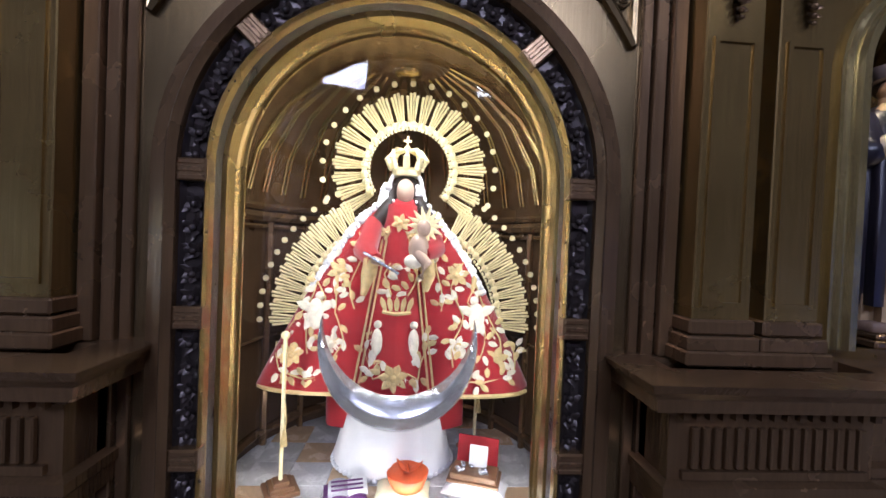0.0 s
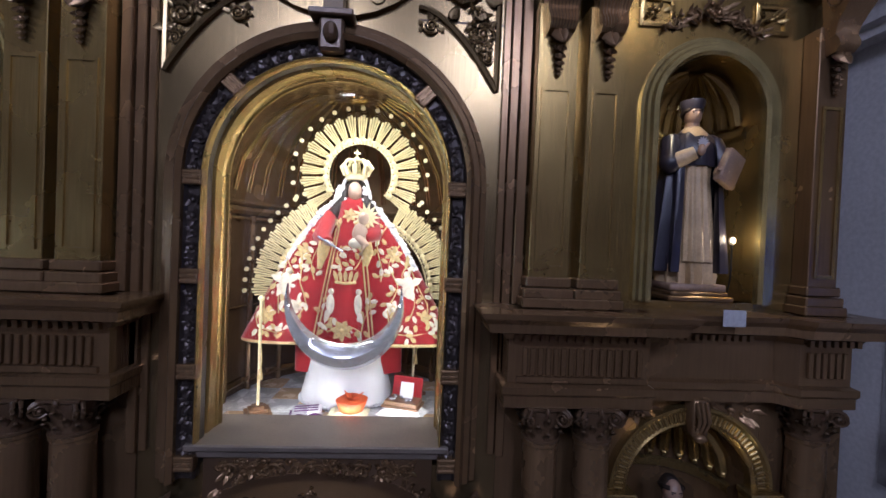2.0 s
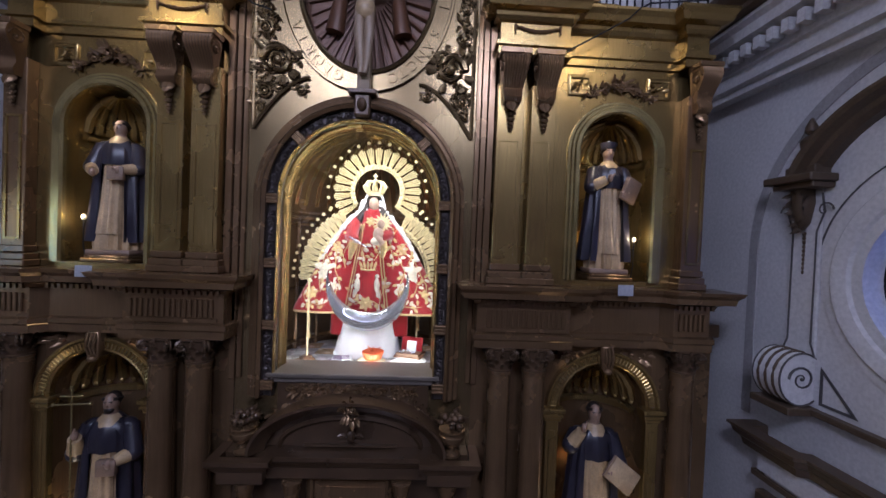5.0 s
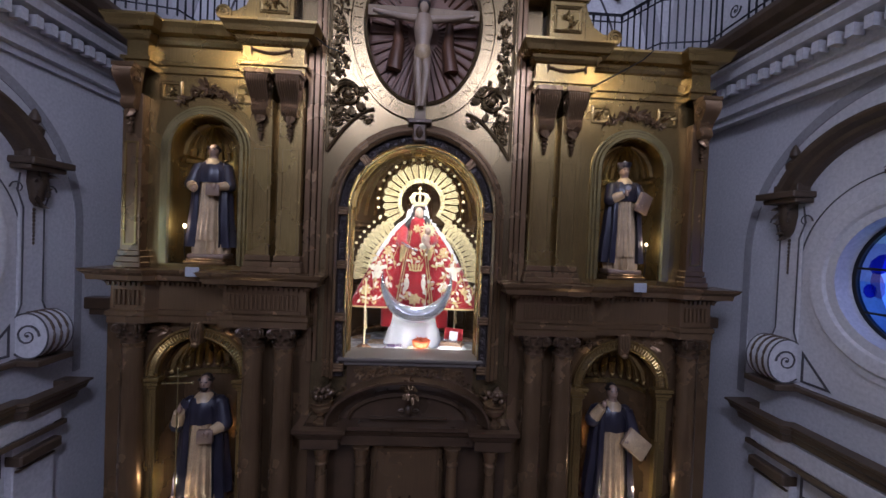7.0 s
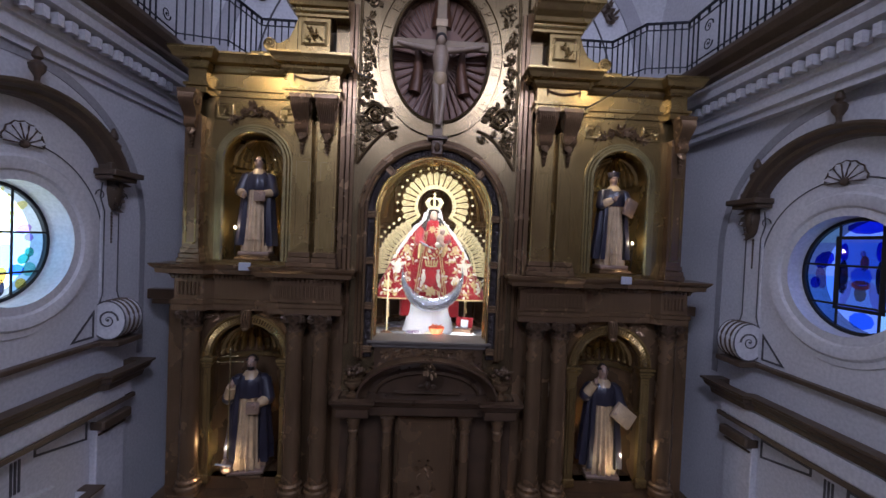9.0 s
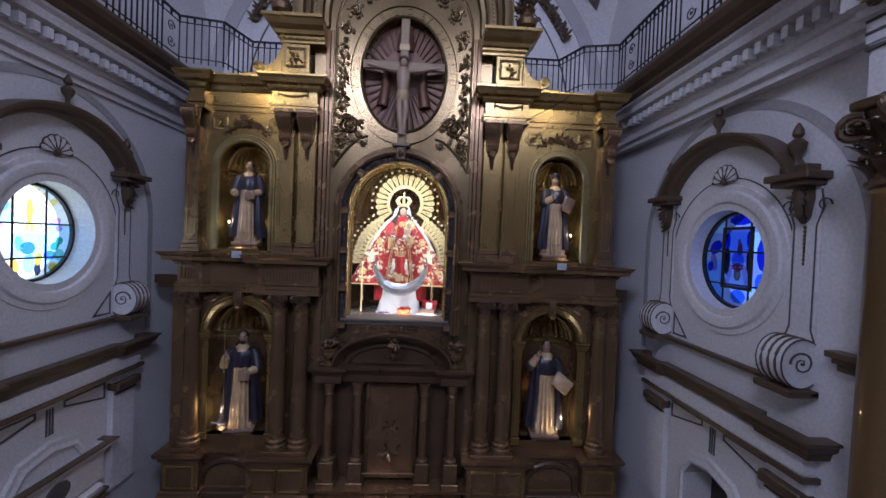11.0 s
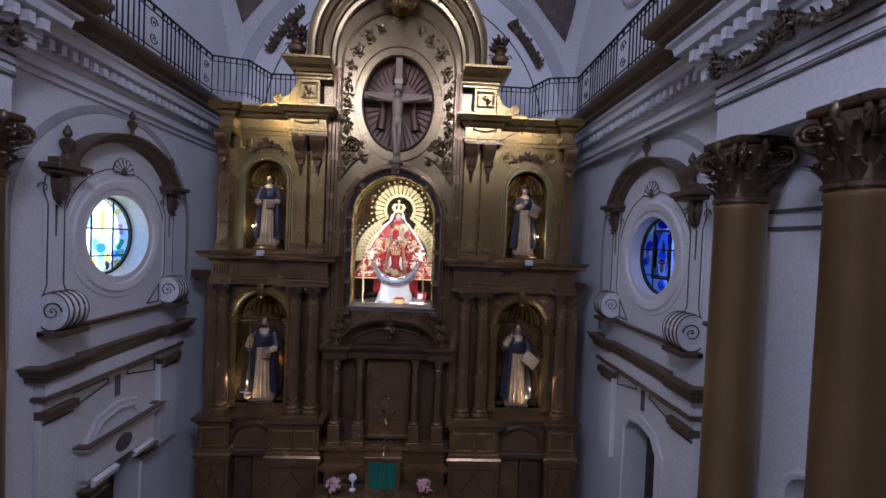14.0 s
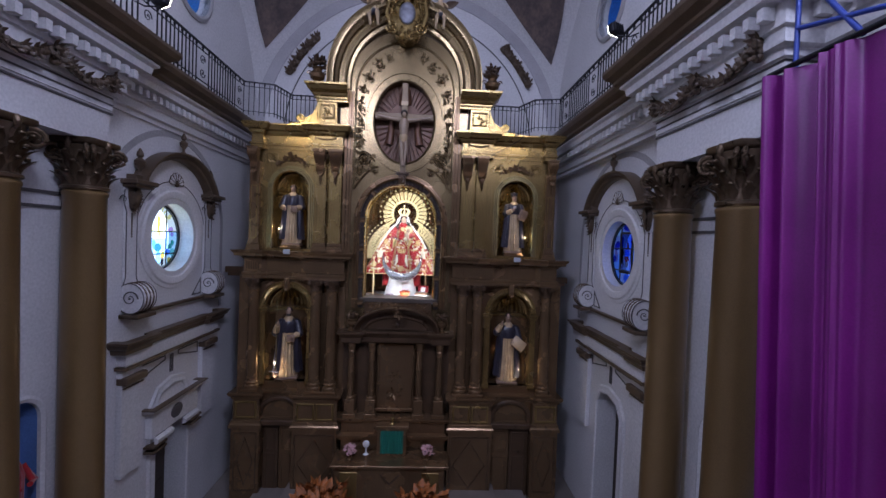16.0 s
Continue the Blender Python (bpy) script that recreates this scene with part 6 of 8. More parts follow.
    if hat == "cap":
        rows = []
        for z, r in ((0.965, 0.050), (1.0, 0.058), (1.015, 0.058), (1.012, 0.01)):
            rows.append([(h * r * math.cos(a) * (1 + 0.12 * abs(math.cos(2 * a))), h * r * math.sin(a) * (1 + 0.12 * abs(math.cos(2 * a))), h * z) for a in [6.2832 * k / 24 for k in range(24)]])
        quads(bm, rows, True, True, 1)
        ball(bm, (0, 0, h * 1.025), h * 0.012, 6, 5, 5)
    # arms
    sgn = -1

    def arm(sg, elbow, hand):
        sh = Vector((sg * 0.115 * h, 0, 0.79 * h))
        tube(bm, [sh, Vector(elbow) * h], [h * 0.052, h * 0.056], 10, 1)
        tube(bm, [Vector(elbow) * h, Vector(elbow) * h * 0.4 + Vector(hand) * h * 0.6, Vector(hand) * h], [h * 0.05, h * 0.042, h * 0.036], 10, 0)
        ball(bm, sh - Vector((sg * 0.012 * h, 0, 0.012 * h)), h * 0.054, 10, 8, 1)
        ball(bm, Vector(elbow) * h, h * 0.057, 10, 8, 1)
        d = (Vector(hand) - Vector(elbow)).normalized()
        ball(bm, Vector(hand) * h + d * h * 0.03, (h * 0.02, h * 0.022, h * 0.032), 8, 6, 2)
        tube(bm, [Vector(hand) * h + d * h * 0.04, Vector(hand) * h + d * h * 0.065 + Vector((0, 0, h * 0.02))], [h * 0.009, h * 0.006], 6, 2)

    if right == "raised":
        arm(-1, (-0.17, -0.05, 0.64), (-0.175, -0.12, 0.735))
    elif right == "chest":
        arm(-1, (-0.15, -0.07, 0.65), (-0.05, -0.13, 0.70))
    elif right == "low":
        arm(-1, (-0.16, -0.05, 0.62), (-0.11, -0.13, 0.58))
    elif right == "staff":
        arm(-1, (-0.17, -0.05, 0.63), (-0.13, -0.13, 0.76))
    elif right == "high":
        arm(-1, (-0.17, -0.06, 0.72), (-0.11, -0.10, 0.84))
    arm(1, (0.16, -0.05, 0.62), (0.09, -0.13, 0.60))
    if left == "book":
        bk_ = B()
        box(bk_, -0.075 * h, 0.075 * h, -0.02 * h, 0.02 * h, -0.09 * h, 0.09 * h, 0.006, 4)
        grow(bm, bk_, Matrix.Translation((0.14 * h, -0.12 * h, 0.62 * h)) @ Matrix.Rotation(0.35, 4, "Y") @ Matrix.Rotation(0.5, 4, "Z"))
        bk_.free()
    elif left == "open":
        bk_ = B()
        box(bk_, -0.10 * h, 0.10 * h, -0.012 * h, 0.012 * h, -0.075 * h, 0.075 * h, 0.004, 0)
        box(bk_, -0.105 * h, 0.105 * h, 0.012 * h, 0.02 * h, -0.08 * h, 0.08 * h, 0.004, 4)
        grow(bm, bk_, Matrix.Translation((0.15 * h, -0.15 * h, 0.58 * h)) @ Matrix.Rotation(radians(38), 4, "Y") @ Matrix.Rotation(-0.25, 4, "X"))
        bk_.free()
    elif left == "low":
        box(bm, 0.0, 0.11 * h, -0.16 * h, -0.12 * h, 0.52 * h, 0.62 * h, 0.006, 4)
    if staff:
        x, y = -0.135 * h, -0.155 * h
        tube(bm, [(x, y, 0.06 * h), (x, y, 1.08 * h)], 0.010, 7, 6)
        tube(bm, [(x - 0.10 * h, y, 0.985 * h), (x + 0.10 * h, y, 0.985 * h)], 0.010, 7, 6)
        tube(bm, [(x - 0.06 * h, y, 1.035 * h), (x + 0.06 * h, y, 1.035 * h)], 0.010, 7, 6)
        for p in ((x - 0.10 * h, 0.985 * h), (x + 0.10 * h, 0.985 * h), (x, 1.09 * h)):
            ball(bm, (p[0], y, p[1]), 0.02, 6, 5, 6)
    if hat == "cap":
        for k in range(12):
            a = 6.2832 * k / 12
            leaf(bm, (0, -0.108 * h, 0.76 * h), (math.cos(a), -0.1, math.sin(a)), (0, -1, 0), 0.034 * h, 0.008 * h, 0.1, 5, 2)
    if dog:
        ball(bm, (-0.15 * h, -0.12 * h, 0.05 * h), (0.05 * h, 0.07 * h, 0.05 * h), 10, 8, 4)
        ball(bm, (-0.15 * h, -0.17 * h, 0.11 * h), (0.03 * h, 0.035 * h, 0.035 * h), 10, 8, 4)
        tube(bm, [(-0.22 * h, -0.2 * h, 0.12 * h), (-0.09 * h, -0.21 * h, 0.10 * h)], 0.014, 6, 5)
    box(bm, -0.15 * h, 0.15 * h, -0.13 * h, 0.12 * h, -0.06, 0.0, 0.01, 4)
    return tagged(part("saint_statue", bm, mats, smooth=True, angle=60, m=m), label, "statue", "saints in the niches")


saint("painted wooden saint in a dark cape with both hands lowered", pose(-2.80, 0.16, 6.40, 0, 0, 6), 1.50, "low", "low", "")
saint("painted wooden saint in a pale cap holding a book", pose(2.95, 0.16, 6.40, 0, 0, -4), 1.50, "chest", "book", "cap")
saint("bearded painted wooden saint with a cross staff and a book", pose(-2.81, 0.14, 2.98, 0, 0, 8), 1.76, "staff", "low", "beard", staff=True, dog=True)
saint("painted wooden saint raising a hand beside an open book", pose(2.92, 0.14, 2.98, 0, 0, -6), 1.76, "high", "open", "")

# plinths, ray halos, lamps and name cards of the niches
BULB = glow("lamp_glass", (1, 0.86, 0.62), 0.2)
for x, z, up in ((-2.78, 6.26, True), (2.945, 6.26, True), (-2.81, 2.86, False), (2.92, 2.86, False)):
    bm = B()
    box(bm, x - 0.27, x + 0.27, -0.07, 0.40, z, z + 0.045, 0.01)
    box(bm, x - 0.24, x + 0.24, -0.05, 0.38, z + 0.045, z + 0.08, 0.01)
    tagged(part("plinth", bm, GILT_DARK), "dark wooden plinth under a saint", "plinth", "plinths of the niches")
    if up:
        bm = B()
        for k in range(40):
            a = 6.2832 * k / 40
            r = 0.24 + 0.06 * (k % 3)
            c, s_ = math.cos(a), math.sin(a)
            tube(bm, [(x + 0.13 * c, 0.42, 7.82 + 0.13 * s_), (x + r * c, 0.40, 7.82 + r * s_)], [0.008, 0.003], 4)
        tube(bm, [(x + 0.15 * math.cos(6.2832 * k / 24), 0.42, 7.82 + 0.15 * math.sin(6.2832 * k / 24)) for k in range(25)], 0.008, 5)
        tagged(part("ray_halo", bm, GILT_BRIGHT), "thin gilded ray halo behind a saint's head", "halo", "ray halos")
        bm = B()
        box(bm, x - 0.085 + 0.03, x + 0.085 + 0.03, -0.375, -0.365, 6.13, 6.25, 0.002)
        tagged(part("name_card", bm, PAPER), "small pale grey card leaning on the cornice", "card", "cards on the cornice")
    sx = 0.30 if x > 0 else -0.30
    zz = z + (0.50 if up else 0.42)
    lampthing = thing("niche_lamp", "small bulb on a thin wire stem in a niche", "lamp", None, "lamps in the niches")
    bm = B()
    tube(bm, [(x + sx, 0.06, z), (x + sx * 1.03, 0.03, z + 0.2), (x + sx, 0.02, zz - 0.03)], 0.006, 5)
    part("stem", bm, IRON, lampthing)
    bm = B()
    ball(bm, (x + sx, 0.02, zz), (0.026, 0.026, 0.034), 10, 8)
    part("bulb", bm, BULB, lampthing, "lit glass bulb", True)
    li = bpy.data.lights.new("niche_bulb_light", "POINT")
    li.energy, li.color, li.shadow_soft_size = 3.5 if up else 5.0, WARM, 0.03
    new("niche_bulb_light", li).matrix_world = at(x + sx, -0.06, zz + 0.02)
    spot("niche_light", (x + sx * 0.6, -0.34, z + 0.12) if not up else (x - 0.18, -0.02, 8.07), (x, 0.2, z + 0.75) if not up else (x + 0.02, 0.3, 7.2), 10 if not up else 9, WARM, 95 if not up else 125, 0.8, 0.03)

# crucifix
cr = thing("crucifix", "carved wooden crucifix in front of the oval relief", "crucifix")
CROSS = mat("cross_wood", (0.27, 0.18, 0.095), 0.45, 0.1, 0.3, 5, 60, 0.15)
bm = B()
box(bm, -0.075, 0.075, -0.12, -0.04, 8.24, 10.55, 0.008)
part("upright", bm, CROSS, cr)
bm = B()
box(bm, -0.74, 0.74, -0.115, -0.045, 9.64, 9.78, 0.008)
part("crossbeam", bm, CROSS, cr)
bm = B()
box(bm, -0.09, 0.09, -0.135, -0.12, 9.98, 10.09, 0.004)
part("plaque", bm, HABIT, cr, "pale plaque")
bm = B()
ball(bm, (0.0, -0.20, 9.80), (0.065, 0.07, 0.09), 12, 10, 0)
ball(bm, (0.0, -0.18, 9.84), (0.085, 0.08, 0.085), 12, 8, 1)
tube(bm, [(0, -0.17, 9.70), (0, -0.17, 9.55), (0, -0.17, 9.35), (0, -0.16, 9.24)], [0.10, 0.13, 0.095, 0.10], 14, 0)
for s in (-1, 1):
    tube(bm, [(s * 0.09, -0.17, 9.66), (s * 0.34, -0.15, 9.70), (s * 0.62, -0.13, 9.76)], [0.05, 0.038, 0.026], 9, 0)
    ball(bm, (s * 0.65, -0.13, 9.77), (0.035, 0.02, 0.025), 8, 6, 0)
    tube(bm, [(s * 0.05, -0.16, 9.24), (s * 0.055, -0.22, 8.95), (s * 0.03, -0.17, 8.65), (s * 0.02, -0.19, 8.52)], [0.065, 0.055, 0.042, 0.03], 10, 0)
lathe(bm, [(0.10, 9.30), (0.115, 9.24), (0.10, 9.14), (0.05, 9.10)], (0, -0.165, 0), 16, mi=2)
tagged(part("carved_figure", bm, [mat("pale_carved_wood", (0.36, 0.25, 0.165), 0.42, 0, 0.25, 6, 60, 0.1), HAIR, HABIT], smooth=True, angle=60, m=at(0, 0, -0.07)), "carved pale wooden figure fixed to the crucifix", "statue")
# winged children on the arch, kept plain
for s in (-1, 1):
    bm = B()
    ball(bm, (s * 0.80, -0.30, 12.62), (0.075, 0.075, 0.09), 10, 8, 0)
    ball(bm, (s * 0.80, -0.30, 12.645), (0.085, 0.08, 0.085), 10, 8, 1)
    tube(bm, [(s * 0.80, -0.28, 12.52), (s * 0.80, -0.30, 12.36), (s * 0.82, -0.28, 12.22)], [0.07, 0.10, 0.10], 10, 0)
    for k in (-1, 1):
        tube(bm, [(s * 0.82 + k * 0.05, -0.30, 12.22), (s * 0.82 + k * 0.10, -0.42, 12.05), (s * 0.80 + k * 0.09, -0.38, 11.82)], [0.065, 0.05, 0.03], 8, 0)
        tube(bm, [(s * 0.80 + k * 0.08, -0.30, 12.47), (s * 0.80 + k * 0.17, -0.38, 12.36), (s * 0.72 + k * 0.16, -0.44, 12.42)], [0.035, 0.032, 0.022], 8, 0)
    leaf(bm, (s * 0.86, -0.18, 12.42), (s, 0.1, 0.55), (0, 1, 0), 0.48, 0.10, 0.15, 1)
    tube(bm, [(s * 0.72, -0.3, 12.2), (s * 0.82, -0.36, 12.16), (s * 0.94, -0.28, 12.1)], [0.05, 0.08, 0.05], 8, 2)
    tagged(part("winged_figure", bm, [HABIT, WOOD_DARK, CAPE], smooth=True, angle=60), "small carved winged figure seated on the arch", "statue", "winged figures on the arch")


# ---------------------------------------------------------------- side walls: window surrounds, doors, ledges
GREY_BAND = mat("grey_limewash", (0.40, 0.38, 0.38), 0.8, 0, 0.15, 2, 30, 0.05)
LEAD = mat("window_lead", (0.02, 0.02, 0.022), 0.6, 0.3, 0.3, 12, 60, 0.1)
SHADOW_DOOR = mat("shadow_dark_door", (0.035, 0.022, 0.016), 0.45, 0.05, 0.35, 4, 60, 0.2)


def stained(name, color):
    return clear_glass(name, color, 0.03)


SG = {
    "clear": stained("pale_glass", (0.80, 0.92, 1.0)), "blue": stained("blue_glass", (0.10, 0.30, 0.95)), "sky": stained("sky_glass", (0.35, 0.65, 1.0)),
    "amber": stained("amber_glass", (1.0, 0.55, 0.10)), "yellow": stained("yellow_glass", (1.0, 0.85, 0.35)), "green": stained("green_glass", (0.06, 0.38, 0.28)),
    "violet": stained("violet_glass", (0.62, 0.35, 0.80)), "red": stained("red_glass", (0.85, 0.12, 0.10)), "deep": stained("deep_blue_glass", (0.02, 0.04, 0.60)),
    "rose": stained("rose_glass", (0.75, 0.40, 0.55)), "dark": stained("dark_glass", (0.03, 0.03, 0.06)), "sea": stained("sea_glass", (0.22, 0.36, 0.85)),
    "white": stained("white_glass", (0.95, 0.97, 1.0)), "leaf": stained("pale_green_glass", (0.25, 0.65, 0.55)), "dusk": stained("dusk_glass", (0.25, 0.27, 0.50)), "pink": stained("pink_glass", (0.85, 0.62, 0.80)), "amberd": stained("brown_glass", (0.45, 0.30, 0.20)),
}


def clip_disc(poly, r, n=48):
    """Keeps the part of a convex piece that lies within the round frame."""
    out = list(poly)
    for i in range(n):
        a = 6.2832 * i / n
        nx, nz = math.cos(a), math.sin(a)
        res = []
        for j in range(len(out)):
            p, q = out[j], out[(j + 1) % len(out)]
            dp, dq = p[0] * nx + p[1] * nz - r, q[0] * nx + q[1] * nz - r
            if dp <= 0:
                res.append(p)
            if dp * dq < 0:
                t = dp / (dp - dq)
                res.append((p[0] + (q[0] - p[0]) * t, p[1] + (q[1] - p[1]) * t))
        out = res
        if len(out) < 3:
            return []
    return out


def round_window(name, m, left):
    win = thing(name, "round stained glass window in a deep white reveal" if left else "round deep blue stained glass window in a white reveal", "window", m, kind="structure")
    R = GLASS_R
    y = 0.32 if left else 0.22
    bm = B()
    circ = circle(0, 0, R, 48)[::-1]
    arch_sweep(bm, [(x, WIN_Z + z) for x, z in circ], [(-0.03, 0.02), (-0.03, -0.03), (0.03, -0.03), (0.03, 0.02)], y, closed=True)
    part("window_frame", bm, LEAD, win, "black iron ring")
    g = random.Random(3 if left else 5)

    def pane(poly, col, layer):
        p = clip_disc(poly, R)
        if len(p) < 3:
            return
        bm = B()
        bm.faces.new([bm.verts.new((a, y - 0.004 * layer, WIN_Z + b)) for a, b in p])
        o = part("pane", bm, SG[col], win)
        o.visible_shadow = False

    def oval(cx, cz, a, b, n=12, tilt=0.0):
        c, s_ = math.cos(tilt), math.sin(tilt)
        return [(cx + a * math.cos(6.2832 * k / n) * c - b * math.sin(6.2832 * k / n) * s_, cz + a * math.cos(6.2832 * k / n) * s_ + b * math.sin(6.2832 * k / n) * c) for k in range(n)]

    xs, zs = (-R, -0.235, 0.235, R), (-R, -0.36, -0.02, 0.12, 0.40, R)
    for i in range(3):
        for j in range(5):
            base = g.choice(["clear", "clear", "white", "sky"]) if left else g.choice(["sea", "sky", "blue", "sea"])
            pane([(xs[i], zs[j]), (xs[i + 1], zs[j]), (xs[i + 1], zs[j + 1]), (xs[i], zs[j + 1])], base, 0)
    if left:
        for k in range(18):
            a = 6.2832 * k / 18
            pane([(0.19 * math.cos(a - 0.12), 0.34 + 0.24 * math.sin(a - 0.12)), (0.28 * math.cos(a - 0.06), 0.34 + 0.34 * math.sin(a - 0.06)), (0.28 * math.cos(a + 0.06), 0.34 + 0.34 * math.sin(a + 0.06)), (0.19 * math.cos(a + 0.12), 0.34 + 0.24 * math.sin(a + 0.12))], "yellow", 1)
        pane(oval(0, 0.30, 0.055, 0.17), "amber", 1)
        pane([(-0.05, 0.16), (0.05, 0.16), (0.045, -0.06), (-0.05, -0.06)], "yellow", 2)
        for cx, cz, a, b, t, col in ((-0.14, -0.16, 0.06, 0.11, 0.2, "sky"), (-0.02, -0.22, 0.11, 0.09, 0, "blue"), (0.0, -0.44, 0.09, 0.14, 0, "sky"), (0.30, -0.33, 0.10, 0.07, 0, "blue"), (-0.20, -0.46, 0.07, 0.10, 0.3, "amber"), (0.13, -0.38, 0.06, 0.10, -0.2, "amber"),
                                     (0.12, -0.52, 0.05, 0.10, 0, "dark"), (-0.19, -0.58, 0.05, 0.05, 0, "dark"), (0.35, -0.50, 0.07, 0.07, 0, "amber"), (0.38, -0.20, 0.08, 0.06, 0.4, "green"), (0.45, -0.12, 0.06, 0.06, 0, "green"), (0.45, -0.33, 0.09, 0.09, 0, "leaf"),
                                     (0.38, 0.16, 0.10, 0.06, 0.3, "violet"), (0.44, 0.06, 0.06, 0.05, 0, "violet"), (-0.42, 0.05, 0.10, 0.05, 0.5, "violet"), (-0.46, -0.28, 0.07, 0.06, 0, "rose"), (-0.50, -0.42, 0.10, 0.05, 0.3, "leaf"), (0.34, 0.44, 0.09, 0.05, 0.5, "yellow"), (-0.36, 0.36, 0.08, 0.09, 0, "sky")):
            pane(oval(cx, cz, a, b, 9, t), col, 2)
    else:
        pane([(-0.25, -0.40), (0.27, -0.40), (0.27, 0.46), (-0.25, 0.46)], "dusk", 1)
        for cx, cz, a, b, t, col in ((0.05, 0.16, 0.05, 0.10, 0, "red"), (0.03, 0.27, 0.035, 0.04, 0, "rose"), (0.02, 0.0, 0.12, 0.12, 0, "blue"), (0.02, -0.10, 0.11, 0.06, 0, "red"), (0.02, -0.20, 0.07, 0.10, 0, "amberd"), (-0.14, -0.22, 0.05, 0.18, -0.25, "pink"), (0.17, -0.22, 0.05, 0.18, 0.25, "pink"),
                                     (-0.18, -0.02, 0.06, 0.22, 0, "dark"), (0.22, 0.0, 0.05, 0.2, 0, "dark"), (-0.18, 0.28, 0.05, 0.12, 0, "deep"), (0.21, 0.30, 0.05, 0.12, 0, "deep"), (-0.45, -0.05, 0.07, 0.15, 0.2, "rose"), (-0.42, 0.18, 0.14, 0.10, 0.6, "deep"), (-0.52, -0.12, 0.07, 0.08, 0, "deep"),
                                     (0.05, 0.58, 0.22, 0.08, 0, "deep"), (0.46, 0.1, 0.12, 0.24, 0, "deep"), (0.05, -0.52, 0.14, 0.10, 0, "blue"), (0.42, -0.30, 0.09, 0.14, 0, "blue")):
            pane(oval(cx, cz, a, b, 9, t), col, 2)
        bm = B()
        arch_sweep(bm, [(-0.25, WIN_Z - 0.40), (0.27, WIN_Z - 0.40), (0.27, WIN_Z + 0.46), (-0.25, WIN_Z + 0.46)][::-1], [(-0.02, 0), (-0.02, 0.02), (0.02, 0.02), (0.02, 0)], y - 0.006, closed=True)
        part("inner_frame", bm, LEAD, win, "dark inner frame")
    for k, (x0, z0, x1, z1) in enumerate(((-0.235, -R, -0.235, R), (0.235, -R, 0.235, R), (-R, 0.12, R, 0.12), (-R, -0.36, R, -0.36))):
        f = lambda v: math.sqrt(max(0, R * R - v * v))
        if x0 == x1:
            z0, z1 = -f(x0), f(x0)
        else:
            x0, x1 = -f(z0), f(z0)
        bm = B()
        tube(bm, [(x0, y - 0.01, WIN_Z + z0), (x1, y - 0.01, WIN_Z + z1)], 0.014, 6)
        part("glazing_bar", bm, LEAD, win, "black glazing bar")
    # moulded surround, splayed from the wall face to the glass
    bm = B()
    c2 = [(x, WIN_Z + z) for x, z in circle(0, 0, 1.0, 56)[::-1]]
    rows = [[(r * math.cos(6.2832 * k / 56), yy, WIN_Z + r * math.sin(6.2832 * k / 56)) for k in range(56)] for r, yy in ((R + 0.01, y - 0.01), (0.73, 0.10), (0.83, -0.03), (0.90, -0.05), (0.96, -0.05), (0.99, -0.02), (1.06, -0.02), (1.07, 0.0))]
    quads(bm, rows, True, False)
    part("window_surround", bm, PLASTER, win, "white plaster reveal", True, angle=30)
    return win


round_window("window_1", LEFT, True)
round_window("window_2", RIGHT, False)

# daylight behind the two windows
bm = B()
box(bm, -WX - 1.32, -WX - 1.30, BAY - 2.5, BAY + 2.5, 3.9, 9.4)
tagged(part("backdrop_west", bm, glow("bright_sky", (0.80, 0.90, 1.0), 2.2)), "bright hazy sky outside the window", "sky", kind="structure")
bm = B()
box(bm, WX + 1.45, WX + 1.47, BAY - 2.5, BAY + 2.5, 3.9, 9.4)
tagged(part("backdrop_east", bm, glow("dim_sky", (0.62, 0.72, 1.0), 0.75)), "pale sky outside the window", "sky", kind="structure")


def finial(bm, x, z, g, y=-0.10):
    lathe(bm, [(0.05 * g, 0.0), (0.05 * g, 0.03 * g), (0.03 * g, 0.06 * g), (0.035 * g, 0.12 * g), (0.085 * g, 0.20 * g), (0.095 * g, 0.27 * g), (0.06 * g, 0.31 * g), (0.03 * g, 0.33 * g), (0.06 * g, 0.37 * g), (0.055 * g, 0.42 * g), (0.02 * g, 0.50 * g), (0.0, 0.52 * g)], (x, y, z), 16)


